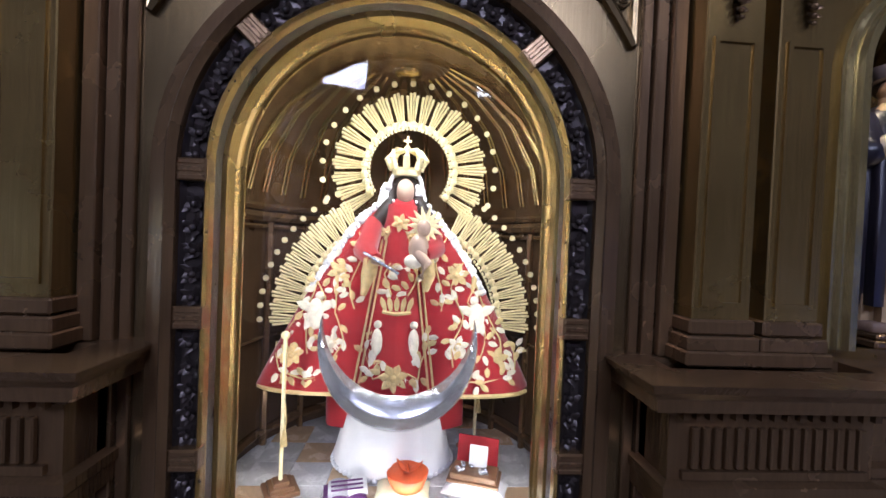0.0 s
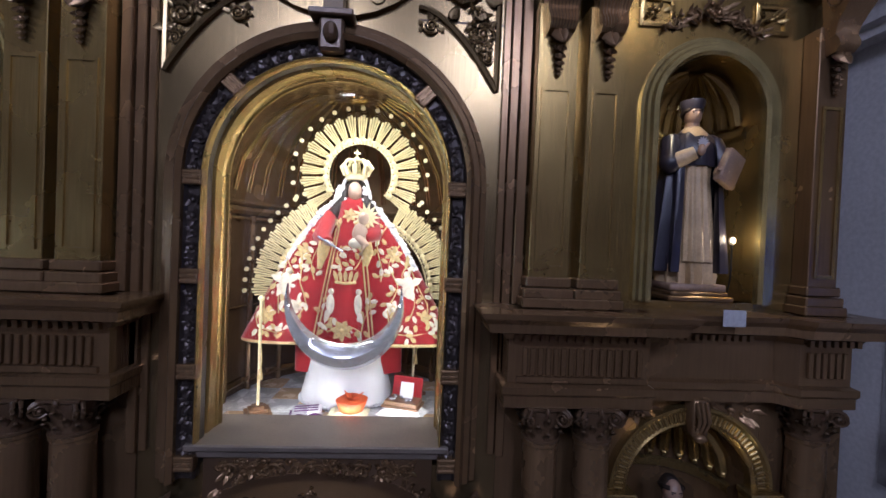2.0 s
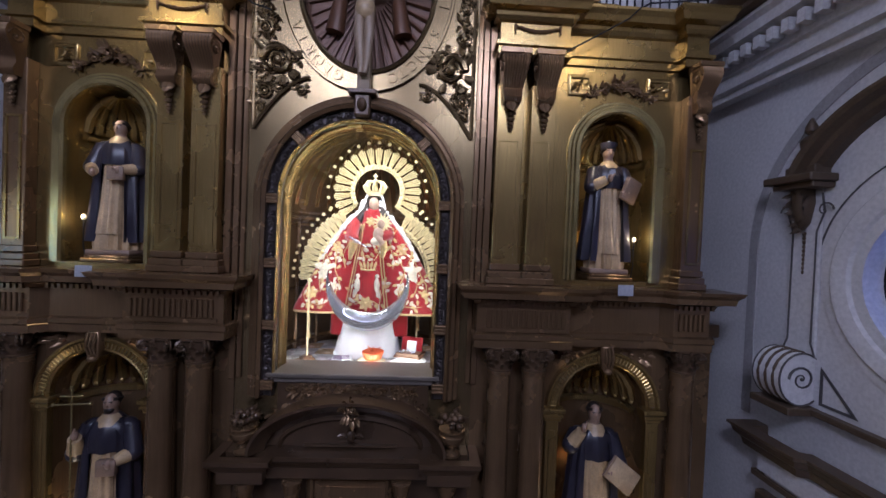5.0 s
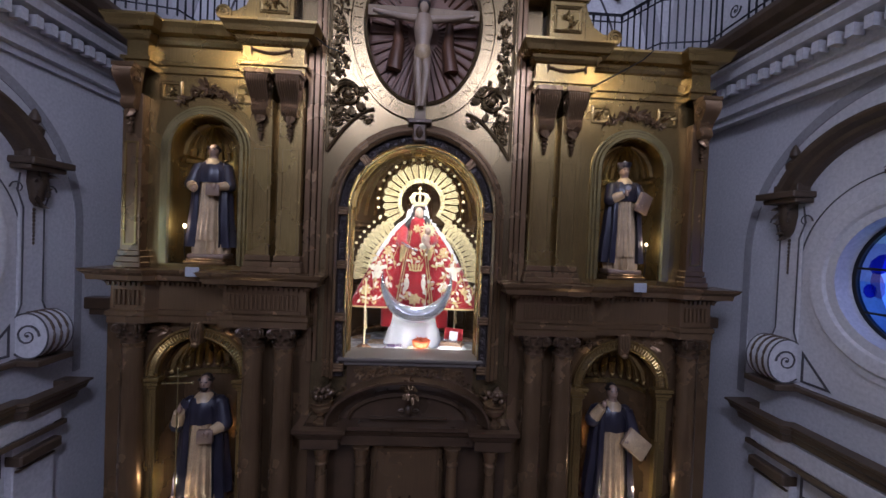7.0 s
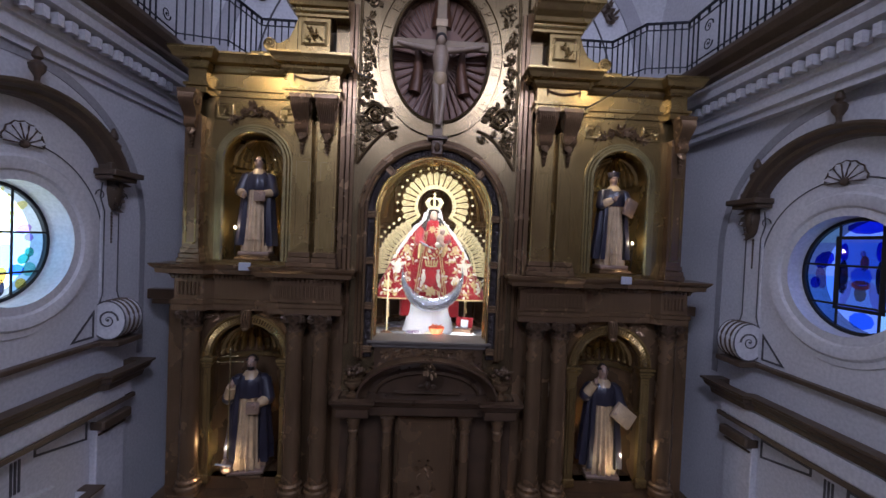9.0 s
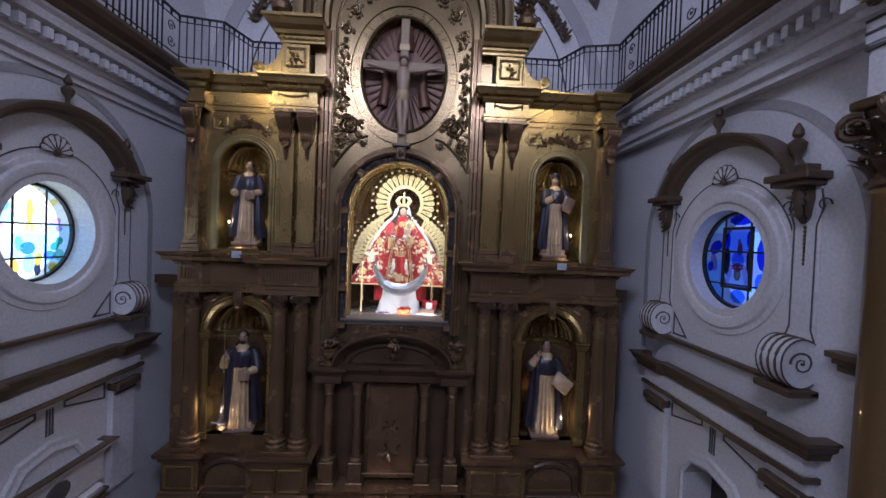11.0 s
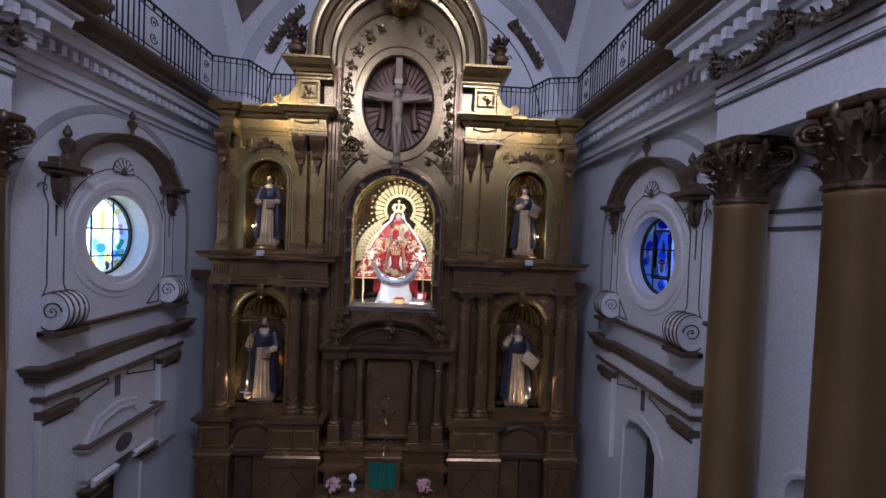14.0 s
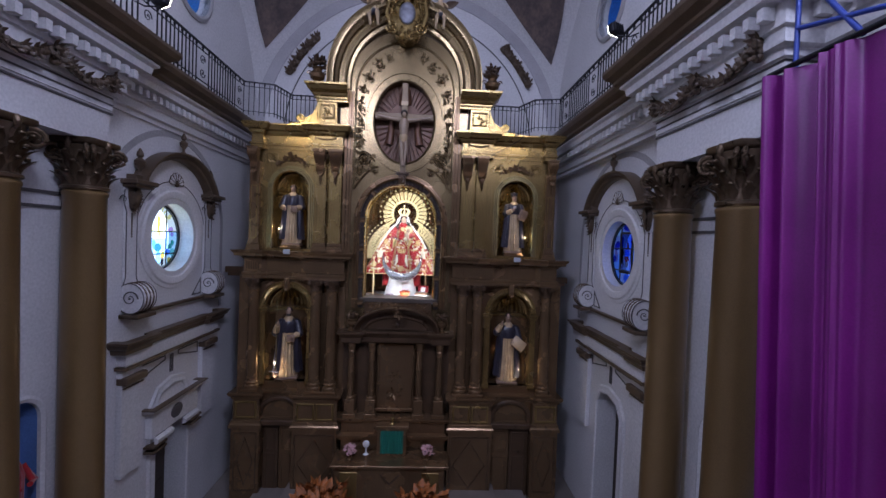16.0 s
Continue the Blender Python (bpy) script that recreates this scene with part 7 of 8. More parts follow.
def surround(nm, m):
    """Painted plaster frame of the window bay, down to the door."""
    th = thing(nm, "painted plaster window surround with an arched brown pediment", "window surround", m, kind="structure")
    # arched brown hood
    bm = B()
    n = 24
    r0 = 1.20
    path = [(-r0 * math.cos(radians(20 + 140 * k / n)), 7.04 + 1.02 * math.sin(radians(20 + 140 * k / n))) for k in range(n + 1)]
    arch_sweep(bm, path, [(0, 0), (0, 0.10), (0.03, 0.16), (0.07, 0.18), (0.10, 0.26), (0.13, 0.28), (0.16, 0.28), (0.16, 0)])
    part("hood", bm, BROWN_TRIM, th, "brown painted arched hood mould", True, angle=25)
    for s in (-1, 1):
        bm = B()
        box(bm, *sorted((s * 0.99, s * 1.46)), -0.24, 0, 7.34, 7.40, 0.01)
        box(bm, *sorted((s * 0.96, s * 1.52)), -0.30, 0, 7.40, 7.48, 0.012)
        box(bm, *sorted((s * 1.04, s * 1.38)), -0.18, 0, 7.48, 7.58, 0.01)
        finial(bm, s * 1.18, 7.58, 0.96)
        part("hood_end", bm, BROWN_TRIM, th, "brown bracket block with a turned finial", True, angle=35)
        bm = B()
        for k in range(9):
            z = 7.32 - 0.045 * k
            sprig(bm, (s * 1.26, -0.06 - 0.06 * (1 - k / 9), z), 4, 0.10, (0.07 * (1 - k / 12), 0.03))
        lathe(bm, [(0.10, 7.34), (0.11, 7.2), (0.07, 7.0), (0.02, 6.92)], (s * 1.26, -0.06, 0), 10)
        part("leaf_bracket", bm, BROWN_TRIM, th, "dark carved leaf bracket", True, angle=60)
        bm = B()
        for k in range(10):
            ball(bm, (s * 1.26, -0.03, 6.88 - 0.045 * k), (0.022 - 0.001 * k, 0.022, 0.024), 6, 5)
        part("bell_drop", bm, BROWN_TRIM, th, "string of dark beads", True)
        # shaft with outlines
        bm = B()
        box(bm, s * 1.26 - 0.17, s * 1.26 + 0.17, -0.03, 0, 5.55, 7.34, 0.01)
        part("shaft", bm, PLASTER, th)
        bm = B()
        for k in (-1, 1):
            tube(bm, [(s * 1.26 + k * 0.17, -0.032, 7.30), (s * 1.26 + k * 0.20, -0.032, 7.10), (s * 1.26 + k * 0.13, -0.034, 6.9), (s * 1.26 + k * 0.13, -0.034, 5.75), (s * 1.26 + k * 0.18, -0.034, 5.62)], 0.010, 5)
            spiral(bm, (s * 1.26 + k * 0.20, -0.035, 7.12), (k, 0, 0), (0, 0, 1), 0.09, 1.0, 0.010, 5, 16)
        part("outline", bm, LINE, th, "dark outline paint")
        # big scroll at the foot
        bm = B()
        cyl = []
        for x in (-0.16, 0.16):
            cyl.append([(s * 1.26 + x, -0.14 + 0.24 * math.cos(6.2832 * k / 28), 5.38 + 0.27 * math.sin(6.2832 * k / 28)) for k in range(28)])
        quads(bm, cyl, True, True)
        sc = part("scroll", bm, PLASTER, th, "white plaster scroll with grey ribs", True, angle=40)
        for x in (-0.09, 0.0, 0.09):
            bm = B()
            tube(bm, [(s * 1.26 + x, -0.14 + 0.245 * math.cos(a), 5.38 + 0.275 * math.sin(a)) for a in [radians(70 + 18 * k) for k in range(12)]], 0.016, 5)
            part("rib", bm, BROWN_TRIM, sc, "dark rib")
        bm = B()
        for x in (-0.165, 0.165):
            spiral(bm, (s * 1.26 + x, -0.14, 5.38), (0, -1, 0), (0, 0, 1), 0.14, 1.6, 0.014, 5, 24)
            tube(bm, [(s * 1.26 + x, -0.14 + 0.24 * math.cos(6.2832 * k / 28), 5.38 + 0.27 * math.sin(6.2832 * k / 28)) for k in range(29)], 0.010, 5)
        part("scroll_line", bm, LINE, sc, "dark painted spiral")
        bm = B()
        arch_sweep(bm, [(s * 1.02, 5.16), (s * 1.02, 5.50), (s * 0.70, 5.16)], [(-0.014, 0), (-0.014, 0.008), (0.014, 0.008), (0.014, 0)], -0.002, closed=True)
        part("triangle_line", bm, LINE, th, "dark painted triangle")
    bm = B()
    finial(bm, 0, 8.22, 0.84, -0.16)
    part("top_finial", bm, BROWN_TRIM, th, "brown turned finial", True, angle=35)
    # shell
    bm = B()
    for k in range(7):
        a = radians(10 + 160 * k / 6)
        c, s_ = math.cos(a), math.sin(a)
        leaf(bm, (0.03 * c, -0.03, 7.58 + 0.02 * s_), (c, 0, s_), (0, -1, 0), 0.22, 0.055, 0.12)
    part("shell", bm, PLASTER, th, "small plaster shell", True, angle=50)
    bm = B()
    for k in range(8):
        a = radians(-2 + 184 * k / 7)
        c, s_ = math.cos(a), math.sin(a)
        tube(bm, [(0.05 * c, -0.05, 7.57 + 0.05 * s_), (0.22 * c, -0.04, 7.57 + 0.22 * s_)], 0.009, 4)
    ball(bm, (0, -0.04, 7.57), 0.05, 8, 6)
    tube(bm, [((0.235 + 0.015 * (k % 2)) * math.cos(radians(180 * k / 14)), -0.035, 7.57 + (0.235 + 0.015 * (k % 2)) * math.sin(radians(180 * k / 14))) for k in range(15)], 0.009, 4)
    part("shell_line", bm, BROWN_TRIM, th, "brown painted shell outline", True)
    bm = B()
    tube(bm, [(-1.14 * math.cos(radians(12 + 156 * k / 30)), -0.006, WIN_Z + 0.02 + 1.14 * math.sin(radians(12 + 156 * k / 30))) for k in range(31)], 0.009, 4)
    part("ring_line", bm, LINE, th, "thin dark arc")
    # base line under the scrolls
    bm = B()
    box(bm, -1.50, 1.50, -0.10, 0, 5.04, 5.10, 0.01)
    for s in (-1, 1):
        box(bm, s * 1.26 - 0.24, s * 1.26 + 0.24, -0.34, 0, 5.03, 5.105, 0.01)
    part("base_line", bm, BROWN_TRIM, th, "brown base fillet")
    # brown ledge, broken forward at its ends
    bm = B()
    pth = [(-1.60, 0.0), (-1.60, -0.20), (-1.02, -0.20), (-0.98, -0.10), (0.98, -0.10), (1.02, -0.20), (1.60, -0.20), (1.60, 0.0)]
    sweep(bm, pth, [(0, 4.42), (0.05, 4.44), (0.07, 4.52), (0.12, 4.56), (0.14, 4.62), (0.17, 4.64), (0.17, 4.67), (0, 4.67)])
    part("ledge", bm, BROWN_TRIM, th, "brown moulded ledge")
    bm = B()
    box(bm, -1.53, 1.53, -0.17, 0, 4.21, 4.42)
    for s in (-1, 1):
        box(bm, s * 1.26 - 0.26, s * 1.26 + 0.26, -0.10, 0, 2.2, 4.2, 0.01)
    part("frieze_block", bm, PLASTER, th)
    bm = B()
    sweep(bm, [(-1.54, 0.0), (-1.54, -0.18), (-1.00, -0.18), (-0.96, -0.175), (0.96, -0.175), (1.00, -0.18), (1.54, -0.18), (1.54, 0)], [(0, 4.13), (0.03, 4.14), (0.03, 4.20), (0, 4.20)])
    part("lower_fillet", bm, BROWN_TRIM, th, "dark lower fillet")
    for s in (-1, 1):
        bm = B()
        box(bm, s * 1.26 - 0.27, s * 1.26 + 0.27, -0.20, 0, 3.86, 4.0, 0.02)
        box(bm, s * 1.26 - 0.24, s * 1.26 + 0.24, -0.13, 0, 3.79, 3.81)
        part("small_bracket", bm, BROWN_TRIM, th, "small brown bracket block")
        bm = B()
        arch_sweep(bm, [(s * 0.94, 3.78), (s * 0.94, 4.02), (s * 0.22, 4.02), (s * 0.22, 3.94)], [(-0.014, 0), (-0.014, 0.008), (0.014, 0.008), (0.014, 0)], -0.008, closed=True)
        part("panel_line", bm, LINE, th, "dark painted tapering panel")
    for k in (-1, 0, 1):
        bm = B()
        box(bm, k * 0.045 - 0.011, k * 0.045 + 0.011, -0.012, 0, 3.62, 4.0)
        part("groove", bm, LINE, th)
    # blind arch round it all
    bm = B()
    arch_sweep(bm, arch_path(1.93, 4.7, 6.70, 40, rise=1.88), [(-0.06, 0), (-0.06, 0.012), (0.06, 0.012), (0.06, 0)])
    part("blind_arch", bm, GREY_BAND, th, "grey limewashed arch band", True)
    # door case
    bm = B()
    arch_sweep(bm, [(-0.52, 0.0), (-0.52, 3.05), (-0.36, 3.28), (0, 3.36), (0.36, 3.28), (0.52, 3.05), (0.52, 0.0)], [(0, -0.02), (0, 0.05), (0.04, 0.07), (0.10, 0.05), (0.16, 0.05), (0.18, 0.0), (0.18, -0.02)])
    part("door_case", bm, PLASTER, th, "white moulded door case")
    return th


surround("window_surround_west", LEFT)
surround("window_surround_east", RIGHT)

# extra pediment with an oval over the left door
th = thing("door_pediment", "white broken pediment with a dark oval over the side door", "pediment", LEFT, kind="structure")
bm = B()
sweep(bm, [(-0.80, 0.0), (-0.80, -0.16), (0.80, -0.16), (0.80, 0)], [(0, 3.02), (0.04, 3.04), (0.10, 3.10), (0.12, 3.14), (0, 3.14)])
box(bm, -0.78, 0.78, -0.14, 0, 2.55, 3.05, 0.01)
box(bm, -0.53, 0.53, -0.01, 0.12, 2.5, 3.37)
for s in (-1, 1):
    sweep(bm, [(s * 0.45 - 0.25, -0.14), (s * 0.45 + 0.25, -0.14)], [(0, 2.40), (0.06, 2.42), (0.08, 2.50), (0, 2.54)])
part("block", bm, PLASTER, th)
bm = B()
ball(bm, (0, -0.14, 2.80), (0.20, 0.03, 0.15), 20, 8)
part("oval", bm, LINE, th, "dark painted oval", True)
bm = B()
sweep(bm, [(-0.80, -0.02), (-0.80, -0.165), (0.80, -0.165), (0.80, -0.02)], [(0.0, 3.145), (0.125, 3.145), (0.125, 3.165), (0, 3.165)])
for s in (-1, 1):
    for z in (2.36, 2.26):
        box(bm, s * 0.62 - 0.20, s * 0.62 + 0.20, -0.22, 0, z, z + 0.05, 0.01)
part("brown_fillet", bm, BROWN_TRIM, th, "brown fillet")

# leaves close the doorways; their near-black colour stands for the shadow beyond
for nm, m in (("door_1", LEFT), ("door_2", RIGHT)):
    d = thing(nm, "near-black door leaf closing the doorway, shadow put into its colour", "door", m, kind="structure")
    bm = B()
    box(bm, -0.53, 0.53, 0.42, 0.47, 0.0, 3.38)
    part("door_leaf", bm, SHADOW_DOOR, d)
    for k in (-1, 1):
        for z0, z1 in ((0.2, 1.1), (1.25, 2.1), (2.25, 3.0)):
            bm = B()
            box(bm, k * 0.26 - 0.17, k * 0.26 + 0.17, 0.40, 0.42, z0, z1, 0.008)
            part("door_panel", bm, SHADOW_DOOR, d)

# niche statues between the great columns
for m, sg, lab, mt in ((LEFT, -1, "red-robed statue in a blue-painted wall niche", (RED_VELVET,)), (RIGHT, 1, "dark-robed statue in a pale wall niche", (WOOD_DARK,))):
    col = 3.2 * sg
    back = mat("blue_niche_paint", (0.10, 0.20, 0.45), 0.7) if sg < 0 else PLASTER
    nt = thing("wall_niche", "arched wall niche with a moulded rim", "niche", m, kind="structure")
    bm = B()
    rows = [(col - 0.30 * math.cos(math.pi * k / 12), 0.02 + 0.42 * math.sin(math.pi * k / 12)) for k in range(13)]
    quads(bm, [[(x, y, z) for x, y in rows] for z in (2.0, 3.0, 3.95)], False)
    quads(bm, [[(col + (x - col) * math.cos(p), 0.02 + (y - 0.02) * math.cos(p), 3.95 + 0.30 * math.sin(p)) for x, y in rows] for p in [radians(90 * i / 6) for i in range(7)]], False)
    box(bm, col - 0.32, col + 0.32, -0.08, 0.5, 1.93, 2.0, 0.01)
    part("niche_shell", bm, back, nt, "", True)
    bm = B()
    arch_sweep(bm, arch_path(0.30, 2.0, 3.95, 20, cx=col), [(0, 0), (0, 0.03), (0.05, 0.05), (0.09, 0.03), (0.09, 0)])
    part("niche_rim", bm, PLASTER, nt, "", True, angle=30)
    bm = B()
    rows = []
    for z, r in ((2.0, 0.22), (2.4, 0.20), (2.9, 0.16), (3.25, 0.17), (3.42, 0.12), (3.5, 0.05)):
        rows.append([(col + r * math.sin(a) * (1 + 0.06 * math.sin(9 * a)), 0.10 - 0.75 * r * math.cos(a) * (1 + 0.06 * math.sin(9 * a)), z) for a in [6.2832 * k / 40 for k in range(40)]])
    quads(bm, rows, True, True, 0)
    ball(bm, (col, 0.08, 3.60), (0.075, 0.08, 0.105), 12, 10, 1)
    ball(bm, (col, 0.11, 3.63), (0.085, 0.08, 0.10), 12, 10, 2)
    for k in (-1, 1):
        tube(bm, [(col + k * 0.15, 0.08, 3.35), (col + k * 0.20, -0.04, 3.12), (col + k * 0.06, -0.12, 3.15)], [0.05, 0.05, 0.035], 8, 0)
    tagged(part("niche_statue", bm, [mt[0], SKIN, HAIR], smooth=True, angle=60, m=m), lab, "statue", "statues in wall niches")

# swags on the frieze over the columns
for m, sg in ((LEFT, -1), (RIGHT_UP, 1)):
    bm = B()
    for a, b in ((2.42, 3.36), (3.36, 4.32)):
        for k in range(15):
            t = k / 14
            x, z = a + (b - a) * t, 8.84 - 0.20 * math.sin(math.pi * t)
            ball(bm, (sg * x, -0.555, z), (0.06, 0.06, 0.055), 7, 6)
            sprig(bm, (sg * x, -0.58, z), 5, 0.08, (0.04, 0.05))
    for x in (2.42, 3.36, 4.32):
        for k in range(4):
            ball(bm, (sg * x, -0.555, 8.86 - 0.06 * k), (0.055, 0.06, 0.05), 7, 6)
            sprig(bm, (sg * x, -0.58, 8.86 - 0.06 * k), 5, 0.09, (0.04, 0.04))
    tagged(part("garland", bm, BROWN_TRIM, smooth=True, angle=60, m=m), "dark brown plaster garland on the frieze", "garland", "garlands on the frieze")

# strips behind the columns
for m, sg in ((LEFT, -1), (RIGHT, 1)):
    bm = B()
    for z in (6.86, 7.06):
        box(bm, *sorted((sg * 2.2, sg * 4.6)), -0.02, 0, z, z + 0.045)
    tagged(part("wall_band", bm, LINE, m=m), "two dark bands on the wall behind the columns", "trim", kind="structure")

# painted vault corners and garlands over the altarpiece
PAINTING = mat("faded_mural", (0.16, 0.11, 0.09), 0.7, 0, 0.6, 3, 12, 0.05, dirt=(0.05, 0.045, 0.05))
for s in (-1, 1):
    bm = B()
    rows = []
    for i in range(9):
        t = i / 8
        el = radians(22 + 36 * t)
        row = []
        for k in range(9):
            az = radians(45) + radians(44 * t) * (k / 8 - 0.5)
            row.append((s * (VR - 0.03) * math.cos(el) * math.sin(az), VC + (VR - 0.03) * math.cos(el) * math.cos(az), VZ + (VR - 0.03) * math.sin(el)))
        rows.append(row)
    quads(bm, rows, False)
    tagged(part("vault_painting", bm, PAINTING, smooth=True), "dark faded mural in the vault corner", "mural", "vault paintings")
    bm = B()
    for k in range(12):
        a = radians(28 + 18 * k / 11)
        ball(bm, (s * 4.16 * math.cos(a), BACK - 0.02, 9.65 + 4.16 * math.sin(a)), (0.12, 0.06, 0.12), 8, 6)
        sprig(bm, (s * 4.16 * math.cos(a), BACK - 0.06, 9.65 + 4.16 * math.sin(a)), 9, 0.11, (0.10, 0.10))
    tagged(part("wall_garland", bm, BROWN_TRIM, smooth=True, angle=60), "dark painted leaf garland on the end wall", "garland", "garlands on the end wall")
for m in (LEFT, RIGHT_UP):
    bm = B()
    arch_sweep(bm, [(x + (-0.5 if m is RIGHT_UP else 0.5), 12.05 + z) for x, z in circle(0, 0, 0.62, 40)[::-1]], [(0, -0.1), (0, 0.04), (0.05, 0.07), (0.12, 0.04), (0.12, -0.1)], 0, closed=True)
    tagged(part("oculus_rim", bm, GREY_BAND, smooth=True, angle=30, m=m), "grey moulded rim of an upper round window", "trim", kind="structure")
    bm = B()
    slab(bm, circle(-0.5 if m is RIGHT_UP else 0.5, 12.05, 0.60, 40), [], 0.2, 0.21)
    tagged(part("window_3" if m is LEFT else "window_4", bm, SG["sky"], m=m), "pale blue glass of an upper round window", "window", kind="structure")

# floodlights on the gallery rail
for s in (-1, 1):
    fl = thing("floodlight", "small black floodlight clamped to the gallery rail", "floodlight", look((s * 3.72, -3.52, 10.30), (s * 1.9, 0, 9.5)), "floodlights on the rail")
    bm = B()
    box(bm, -0.13, 0.13, -0.09, 0.09, 0.0, 0.10, 0.015)
    for k in range(5):
        box(bm, -0.11 + 0.05 * k, -0.10 + 0.05 * k, -0.08, 0.08, 0.10, 0.14)
    part("housing", bm, IRON, fl)
    bm = B()
    box(bm, -0.11, 0.11, -0.07, 0.07, -0.012, -0.002)
    part("lens", bm, glow("flood_lens", (1, 0.92, 0.75), 12.0), fl, "lit lens")
    bm = B()
    tube(bm, [(0.0, -0.1, 0.05), (0.12 * s, -0.2, 0.22), (0.24 * s, -0.15, 0.30)], 0.012, 6)
    part("bracket", bm, IRON, fl)

# lenten curtain
CURTAIN = mat("magenta_curtain", (0.17, 0.007, 0.15), 0.42, 0, 0.25, 1.2, 60, 0.05, coat=0.2)
bm = B()
rows = []
for j in range(13):
    z = 0.9 + (8.27 - 0.9) * j / 12
    row = []
    for i in range(401):
        u = i / 400
        ph = 92 * u + 2.2 * math.sin(11 * u) + 1.2 * math.sin(37 * u)
        ph += (1 - j / 12) * (1.6 * math.sin(5 * u + 0.7) + 2.0 * u)
        row.append((3.85 - (0.05 + 0.03 * math.sin(0.23 * ph)) * math.sin(ph) - 0.05 * math.sin(0.37 * ph + 1) - 0.012 * math.sin(2.7 * ph), -6.62 - 0.34 * (1 - j / 12) - 3.6 * u, z))
    rows.append(row)
quads(bm, rows, False)
quads(bm, [[(x + 0.012, y, z) for x, y, z in r] for r in rows], False)
cur = thing("curtain", "long magenta curtain hanging in heavy folds", "curtain")
part("cloth", bm, CURTAIN, cur, smooth=True, angle=180)
BLUE_TUBE = mat("blue_painted_tube", (0.03, 0.06, 0.30), 0.4, 0.2)
bm = B()
tube(bm, [(3.85, -6.60, 8.30), (3.85, -10.4, 8.30)], 0.025, 10)
part("rod", bm, IRON, cur)
fr = thing("tube_frame", "blue painted steel tube frame above the curtain", "frame")
for p, q in (((3.97, -6.75, 0.0), (3.97, -6.75, 9.3)), ((3.97, -6.75, 8.68), (3.97, -8.0, 8.32)), ((3.97, -6.75, 9.2), (3.97, -7.32, 8.34)), ((3.97, -8.0, 0.0), (3.97, -8.0, 9.3))):
    bm = B()
    tube(bm, [p, q], 0.022, 10)
    part("tube", bm, BLUE_TUBE, fr, smooth=True)

# ---------------------------------------------------------------- altar and its dressings
bm = B()
box(bm, -3.4, 3.4, -2.2, 0.1, 0.0, 0.17, 0.01)
box(bm, -2.6, 2.6, -1.9, 0.1, 0.17, 0.34, 0.01)
tagged(part("altar_steps", bm, FLOORING), "worn stone steps before the altarpiece", "steps", kind="structure")
al = thing("altar", "wooden altar table with a carved front and a raised ornament", "altar")
bm = B()
box(bm, -1.38, 1.38, -1.15, -0.42, 1.24, 1.32, 0.012)
part("tabletop", bm, GILT_DARK, al)
bm = B()
box(bm, -1.28, 1.28, -1.08, -0.45, 0.34, 1.24, 0.008)
part("body", bm, GILT_DARK, al)
for s in (-1, 1):
    bm = B()
    tube(bm, [(0, -1.09, 0.86), (s * 0.22, -1.09, 1.08)], 0.02, 6)
    part("chevron_arm", bm, WOOD_DARK, al, "dark applied chevron")
    bm = B()
    box(bm, s * 0.95 - 0.2, s * 0.95 + 0.2, -1.10, -1.08, 0.45, 1.14, 0.006)
    part("side_panel", bm, GILT, al)
GREEN = mat("green_silk", (0.01, 0.16, 0.11), 0.6, 0, 0.2, 6, 80, 0.1)
tb_ = thing("tabernacle", "small tabernacle with a green silk veil on the altar", "tabernacle")
bm = B()
box(bm, -0.36, 0.36, -0.66, -0.44, 1.32, 1.98, 0.01)
box(bm, -0.40, 0.40, -0.70, -0.42, 1.98, 2.05, 0.01)
part("body", bm, GILT_DARK, tb_)
bm = B()
quads(bm, [[(-0.28 + 0.56 * k / 30, -0.672 - 0.012 * math.sin(k * 1.4), z) for k in range(31)] for z in (1.36, 1.92)], False)
quads(bm, [[(-0.28 + 0.56 * k / 30, -0.664 - 0.012 * math.sin(k * 1.4), z) for k in range(31)] for z in (1.36, 1.92)], False)
part("veil", bm, GREEN, tb_, "green silk veil", True)
bm = B()
lathe(bm, [(0.05, 0), (0.02, 0.04), (0.03, 0.1), (0.05, 0.14), (0.0, 0.18)], (0, -0.56, 2.05), 12)
part("finial", bm, GILT, tb_, smooth=True)
BLOOM = mat("pink_and_white_petals", (0.72, 0.52, 0.50), 0.7, 0, 0.5, 30, 80, 0.1, dirt=(0.55, 0.2, 0.22))
ORANGE_LEAF = mat("orange_foliage", (0.45, 0.12, 0.02), 0.6, 0, 0.5, 14, 60, 0.1, dirt=(0.10, 0.05, 0.02))


def bouquet(x, y, z, r, label, material):
    t = thing("flower_arrangement", label, "flowers", Matrix.Translation((x, y, z)), "flowers on the altar")
    bm = B()
    lathe(bm, [(0.06, 0), (0.07, 0.02), (0.05, 0.06), (0.08, 0.12), (0.09, 0.14), (0.0, 0.14)], seg=14)
    part("vase", bm, GILT_DARK, t, smooth=True)
    bm = B()
    for k in range(60):
        a, e = rnd.random() * 6.28, rnd.random() * 1.5
        d = Vector((math.cos(a) * math.cos(e), math.sin(a) * math.cos(e), math.sin(e)))
        c = Vector((0, 0, 0.17)) + d * r * (0.6 + 0.4 * rnd.random())
        for q in range(3):
            b = rnd.random() * 6.28
            leaf(bm, c, (math.cos(b), math.sin(b), 0.6), d, r * 0.3, r * 0.12, 0.4, 0, 2)
        ball(bm, c, r * 0.10, 5, 4)
    part("bouquet_head", bm, material, t, smooth=True, angle=60)


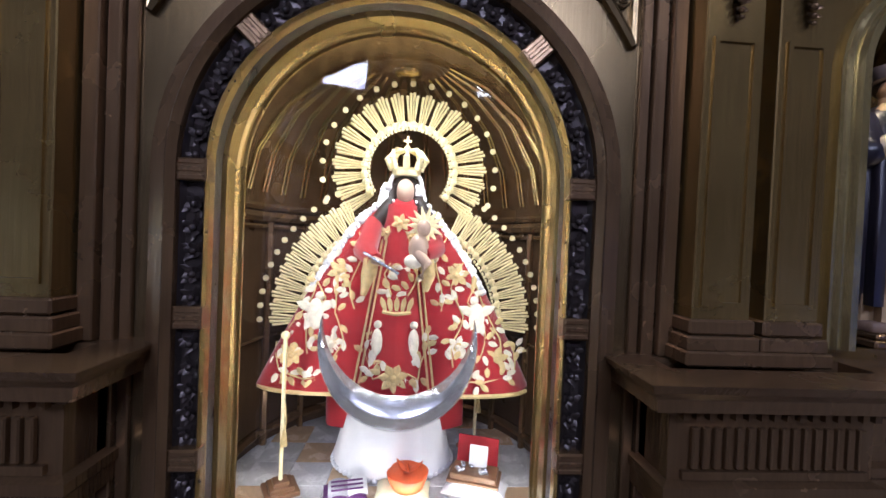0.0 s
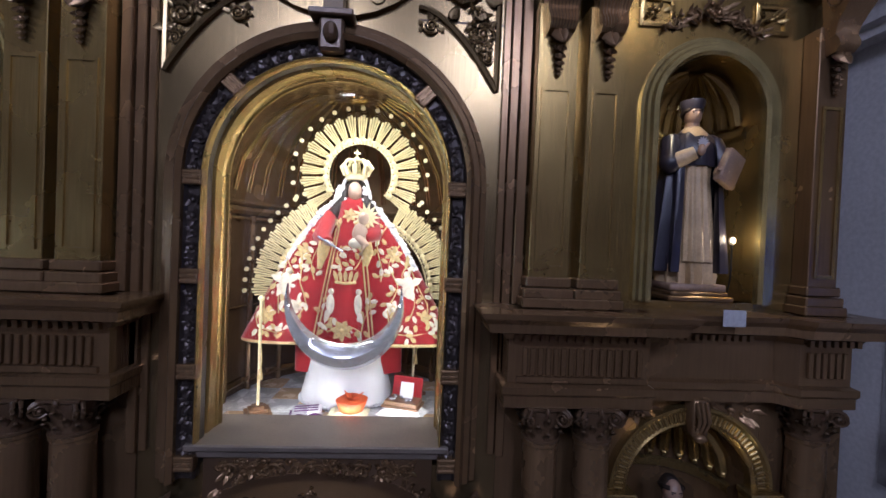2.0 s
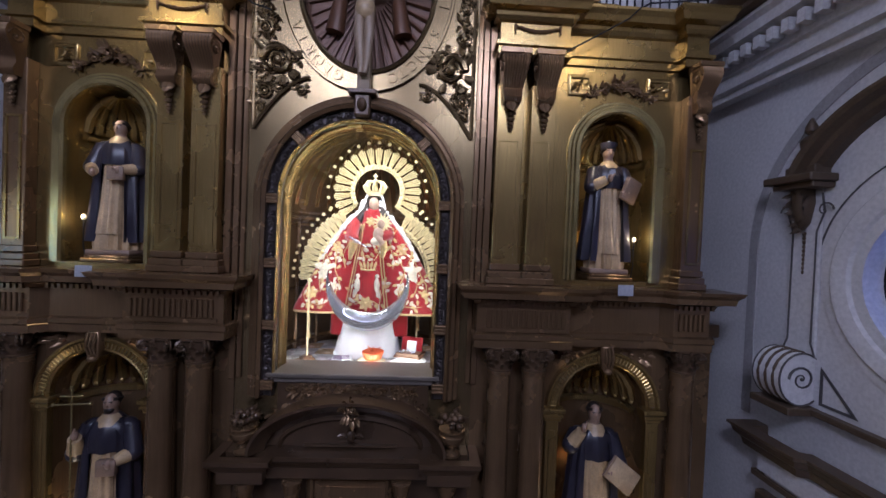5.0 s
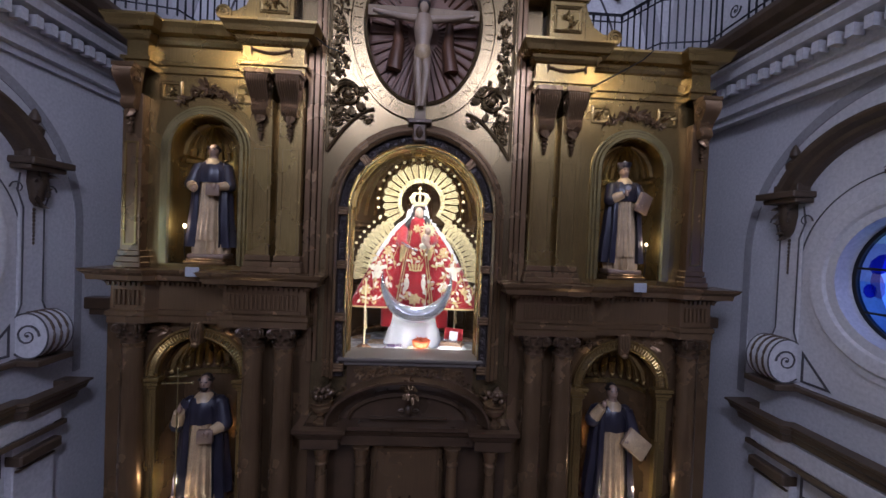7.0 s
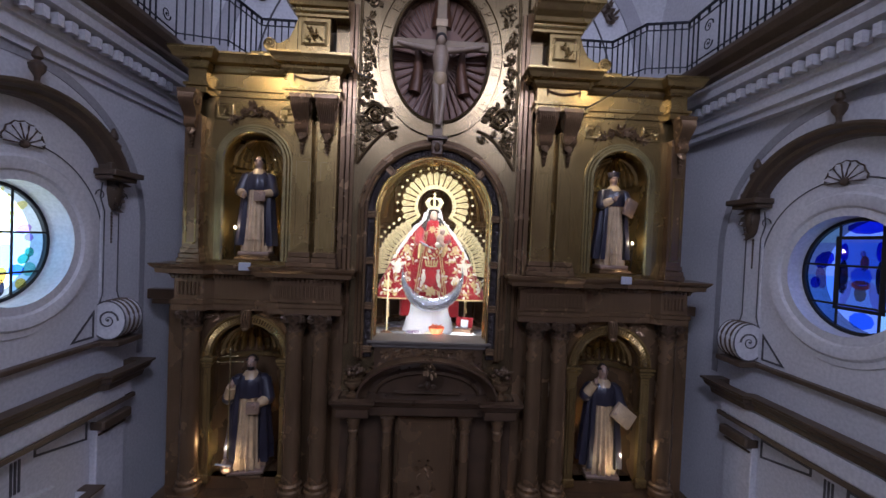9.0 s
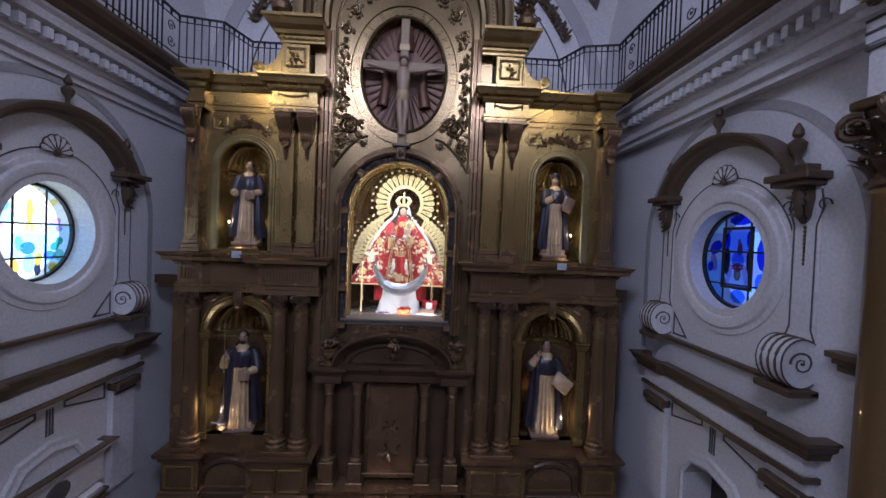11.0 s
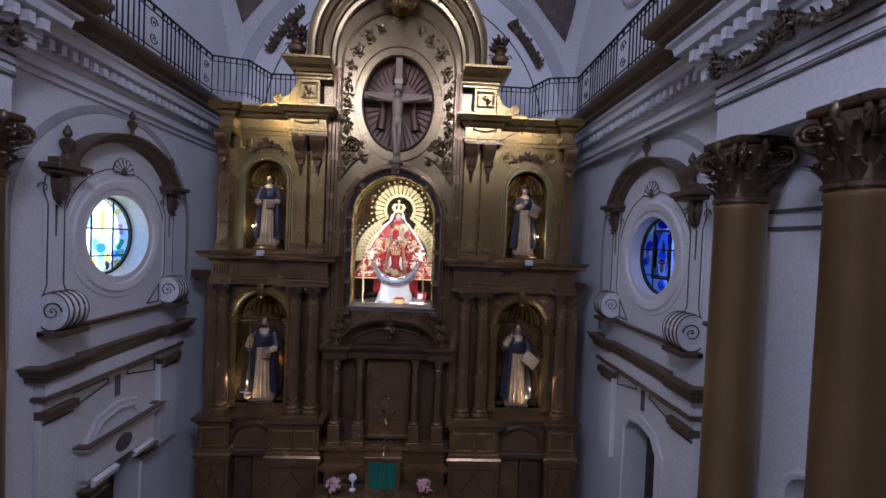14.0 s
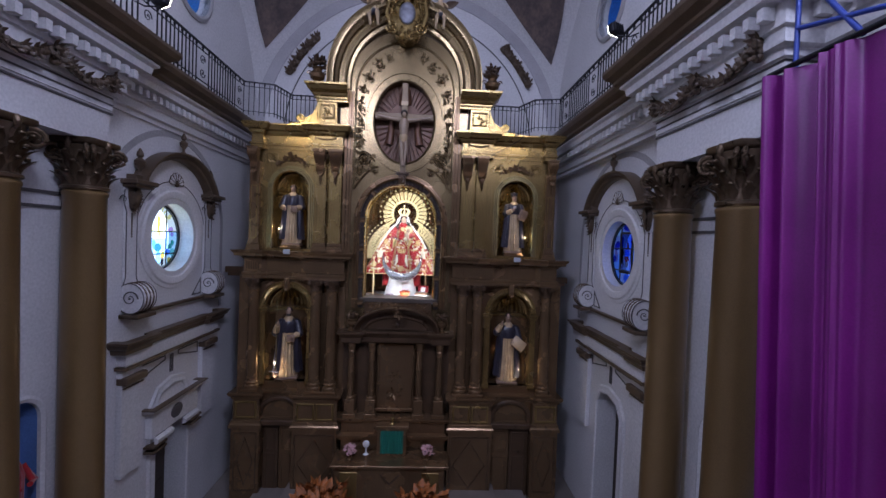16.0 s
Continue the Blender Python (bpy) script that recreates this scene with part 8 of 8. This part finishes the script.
bouquet(-0.98, -0.85, 1.32, 0.17, "round bunch of pink and white flowers on the altar", BLOOM)
bouquet(0.86, -0.85, 1.32, 0.17, "round bunch of pink and white flowers on the altar", BLOOM)
bouquet(-1.41, -1.9, 0.34, 0.80, "tall spray of orange leaves before the altar", ORANGE_LEAF)
bouquet(0.86, -1.9, 0.34, 0.72, "tall spray of orange leaves before the altar", ORANGE_LEAF)
bm = B()
lathe(bm, [(0.07, 0), (0.02, 0.03), (0.02, 0.2), (0.0, 0.2)], (-0.62, -0.62, 1.32), 12)
ball(bm, (-0.62, -0.64, 1.58), (0.085, 0.04, 0.09), 12, 8)
tagged(part("monstrance", bm, [WHITE_CLOTH], smooth=True, angle=50), "small white round altar card on a stem", "ornament")

# ---------------------------------------------------------------- small fittings
for sg in (-1, 1):
    bm = B()
    if sg < 0:
        pts = [(-1.50, -0.42, 9.30), (-1.38, -0.33, 9.22), (-1.22, -0.15, 9.16), (-1.05, -0.06, 9.15)]
    else:
        pts = [(2.22, -0.30, 8.78), (2.55, -0.26, 8.98), (2.92, -0.27, 9.20), (3.05, -0.27, 9.33)]
    tube(bm, pts, 0.008, 6)
    tagged(part("cable", bm, IRON, smooth=True), "thin dark cable strung across the altarpiece", "cable", "cables on the altarpiece")
# brackets between the altarpiece and the side walls
for sg in (-1, 1):
    bm = B()
    box(bm, *sorted((sg * 3.98, sg * 4.48)), 0.16, 0.34, 5.58, 5.74, 0.012)
    box(bm, *sorted((sg * 3.98, sg * 4.42)), 0.18, 0.32, 5.50, 5.58, 0.01)
    part("end_bracket", bm, WOOD_DARK, alt, "dark wooden bracket at the end of the cornice")
for m, x, z0 in ((LEFT, -1.37, 2.80), (RIGHT, 1.26, 2.66)):
    bm = B()
    box(bm, x - 0.035, x + 0.035, -0.05, 0, z0, z0 + 0.55, 0.008)
    tagged(part("wall_plate", bm, IRON, m=m), "narrow dark upright plate on the plaster wall", "plate", "plates on the side walls")
bm = B()
for k, (e, z) in enumerate(((0.05, 5.42), (0.08, 5.49), (0.12, 5.55))):
    box(bm, 1.80 - e, 1.92 + e, -0.06 - e, 0, z, z + 0.065, 0.008)
tagged(part("wall_bracket", bm, BROWN_TRIM, m=RIGHT), "small brown moulded bracket on the wall by a column", "bracket")
for sg in (-1, 1):
    bm = B()
    box(bm, *sorted((sg * 0.62, sg * 1.28)), -0.004, 0.0, 8.345, 8.357)
    part("board_joint", bm, WOOD_DARK, alt, "dark open joint between boards")
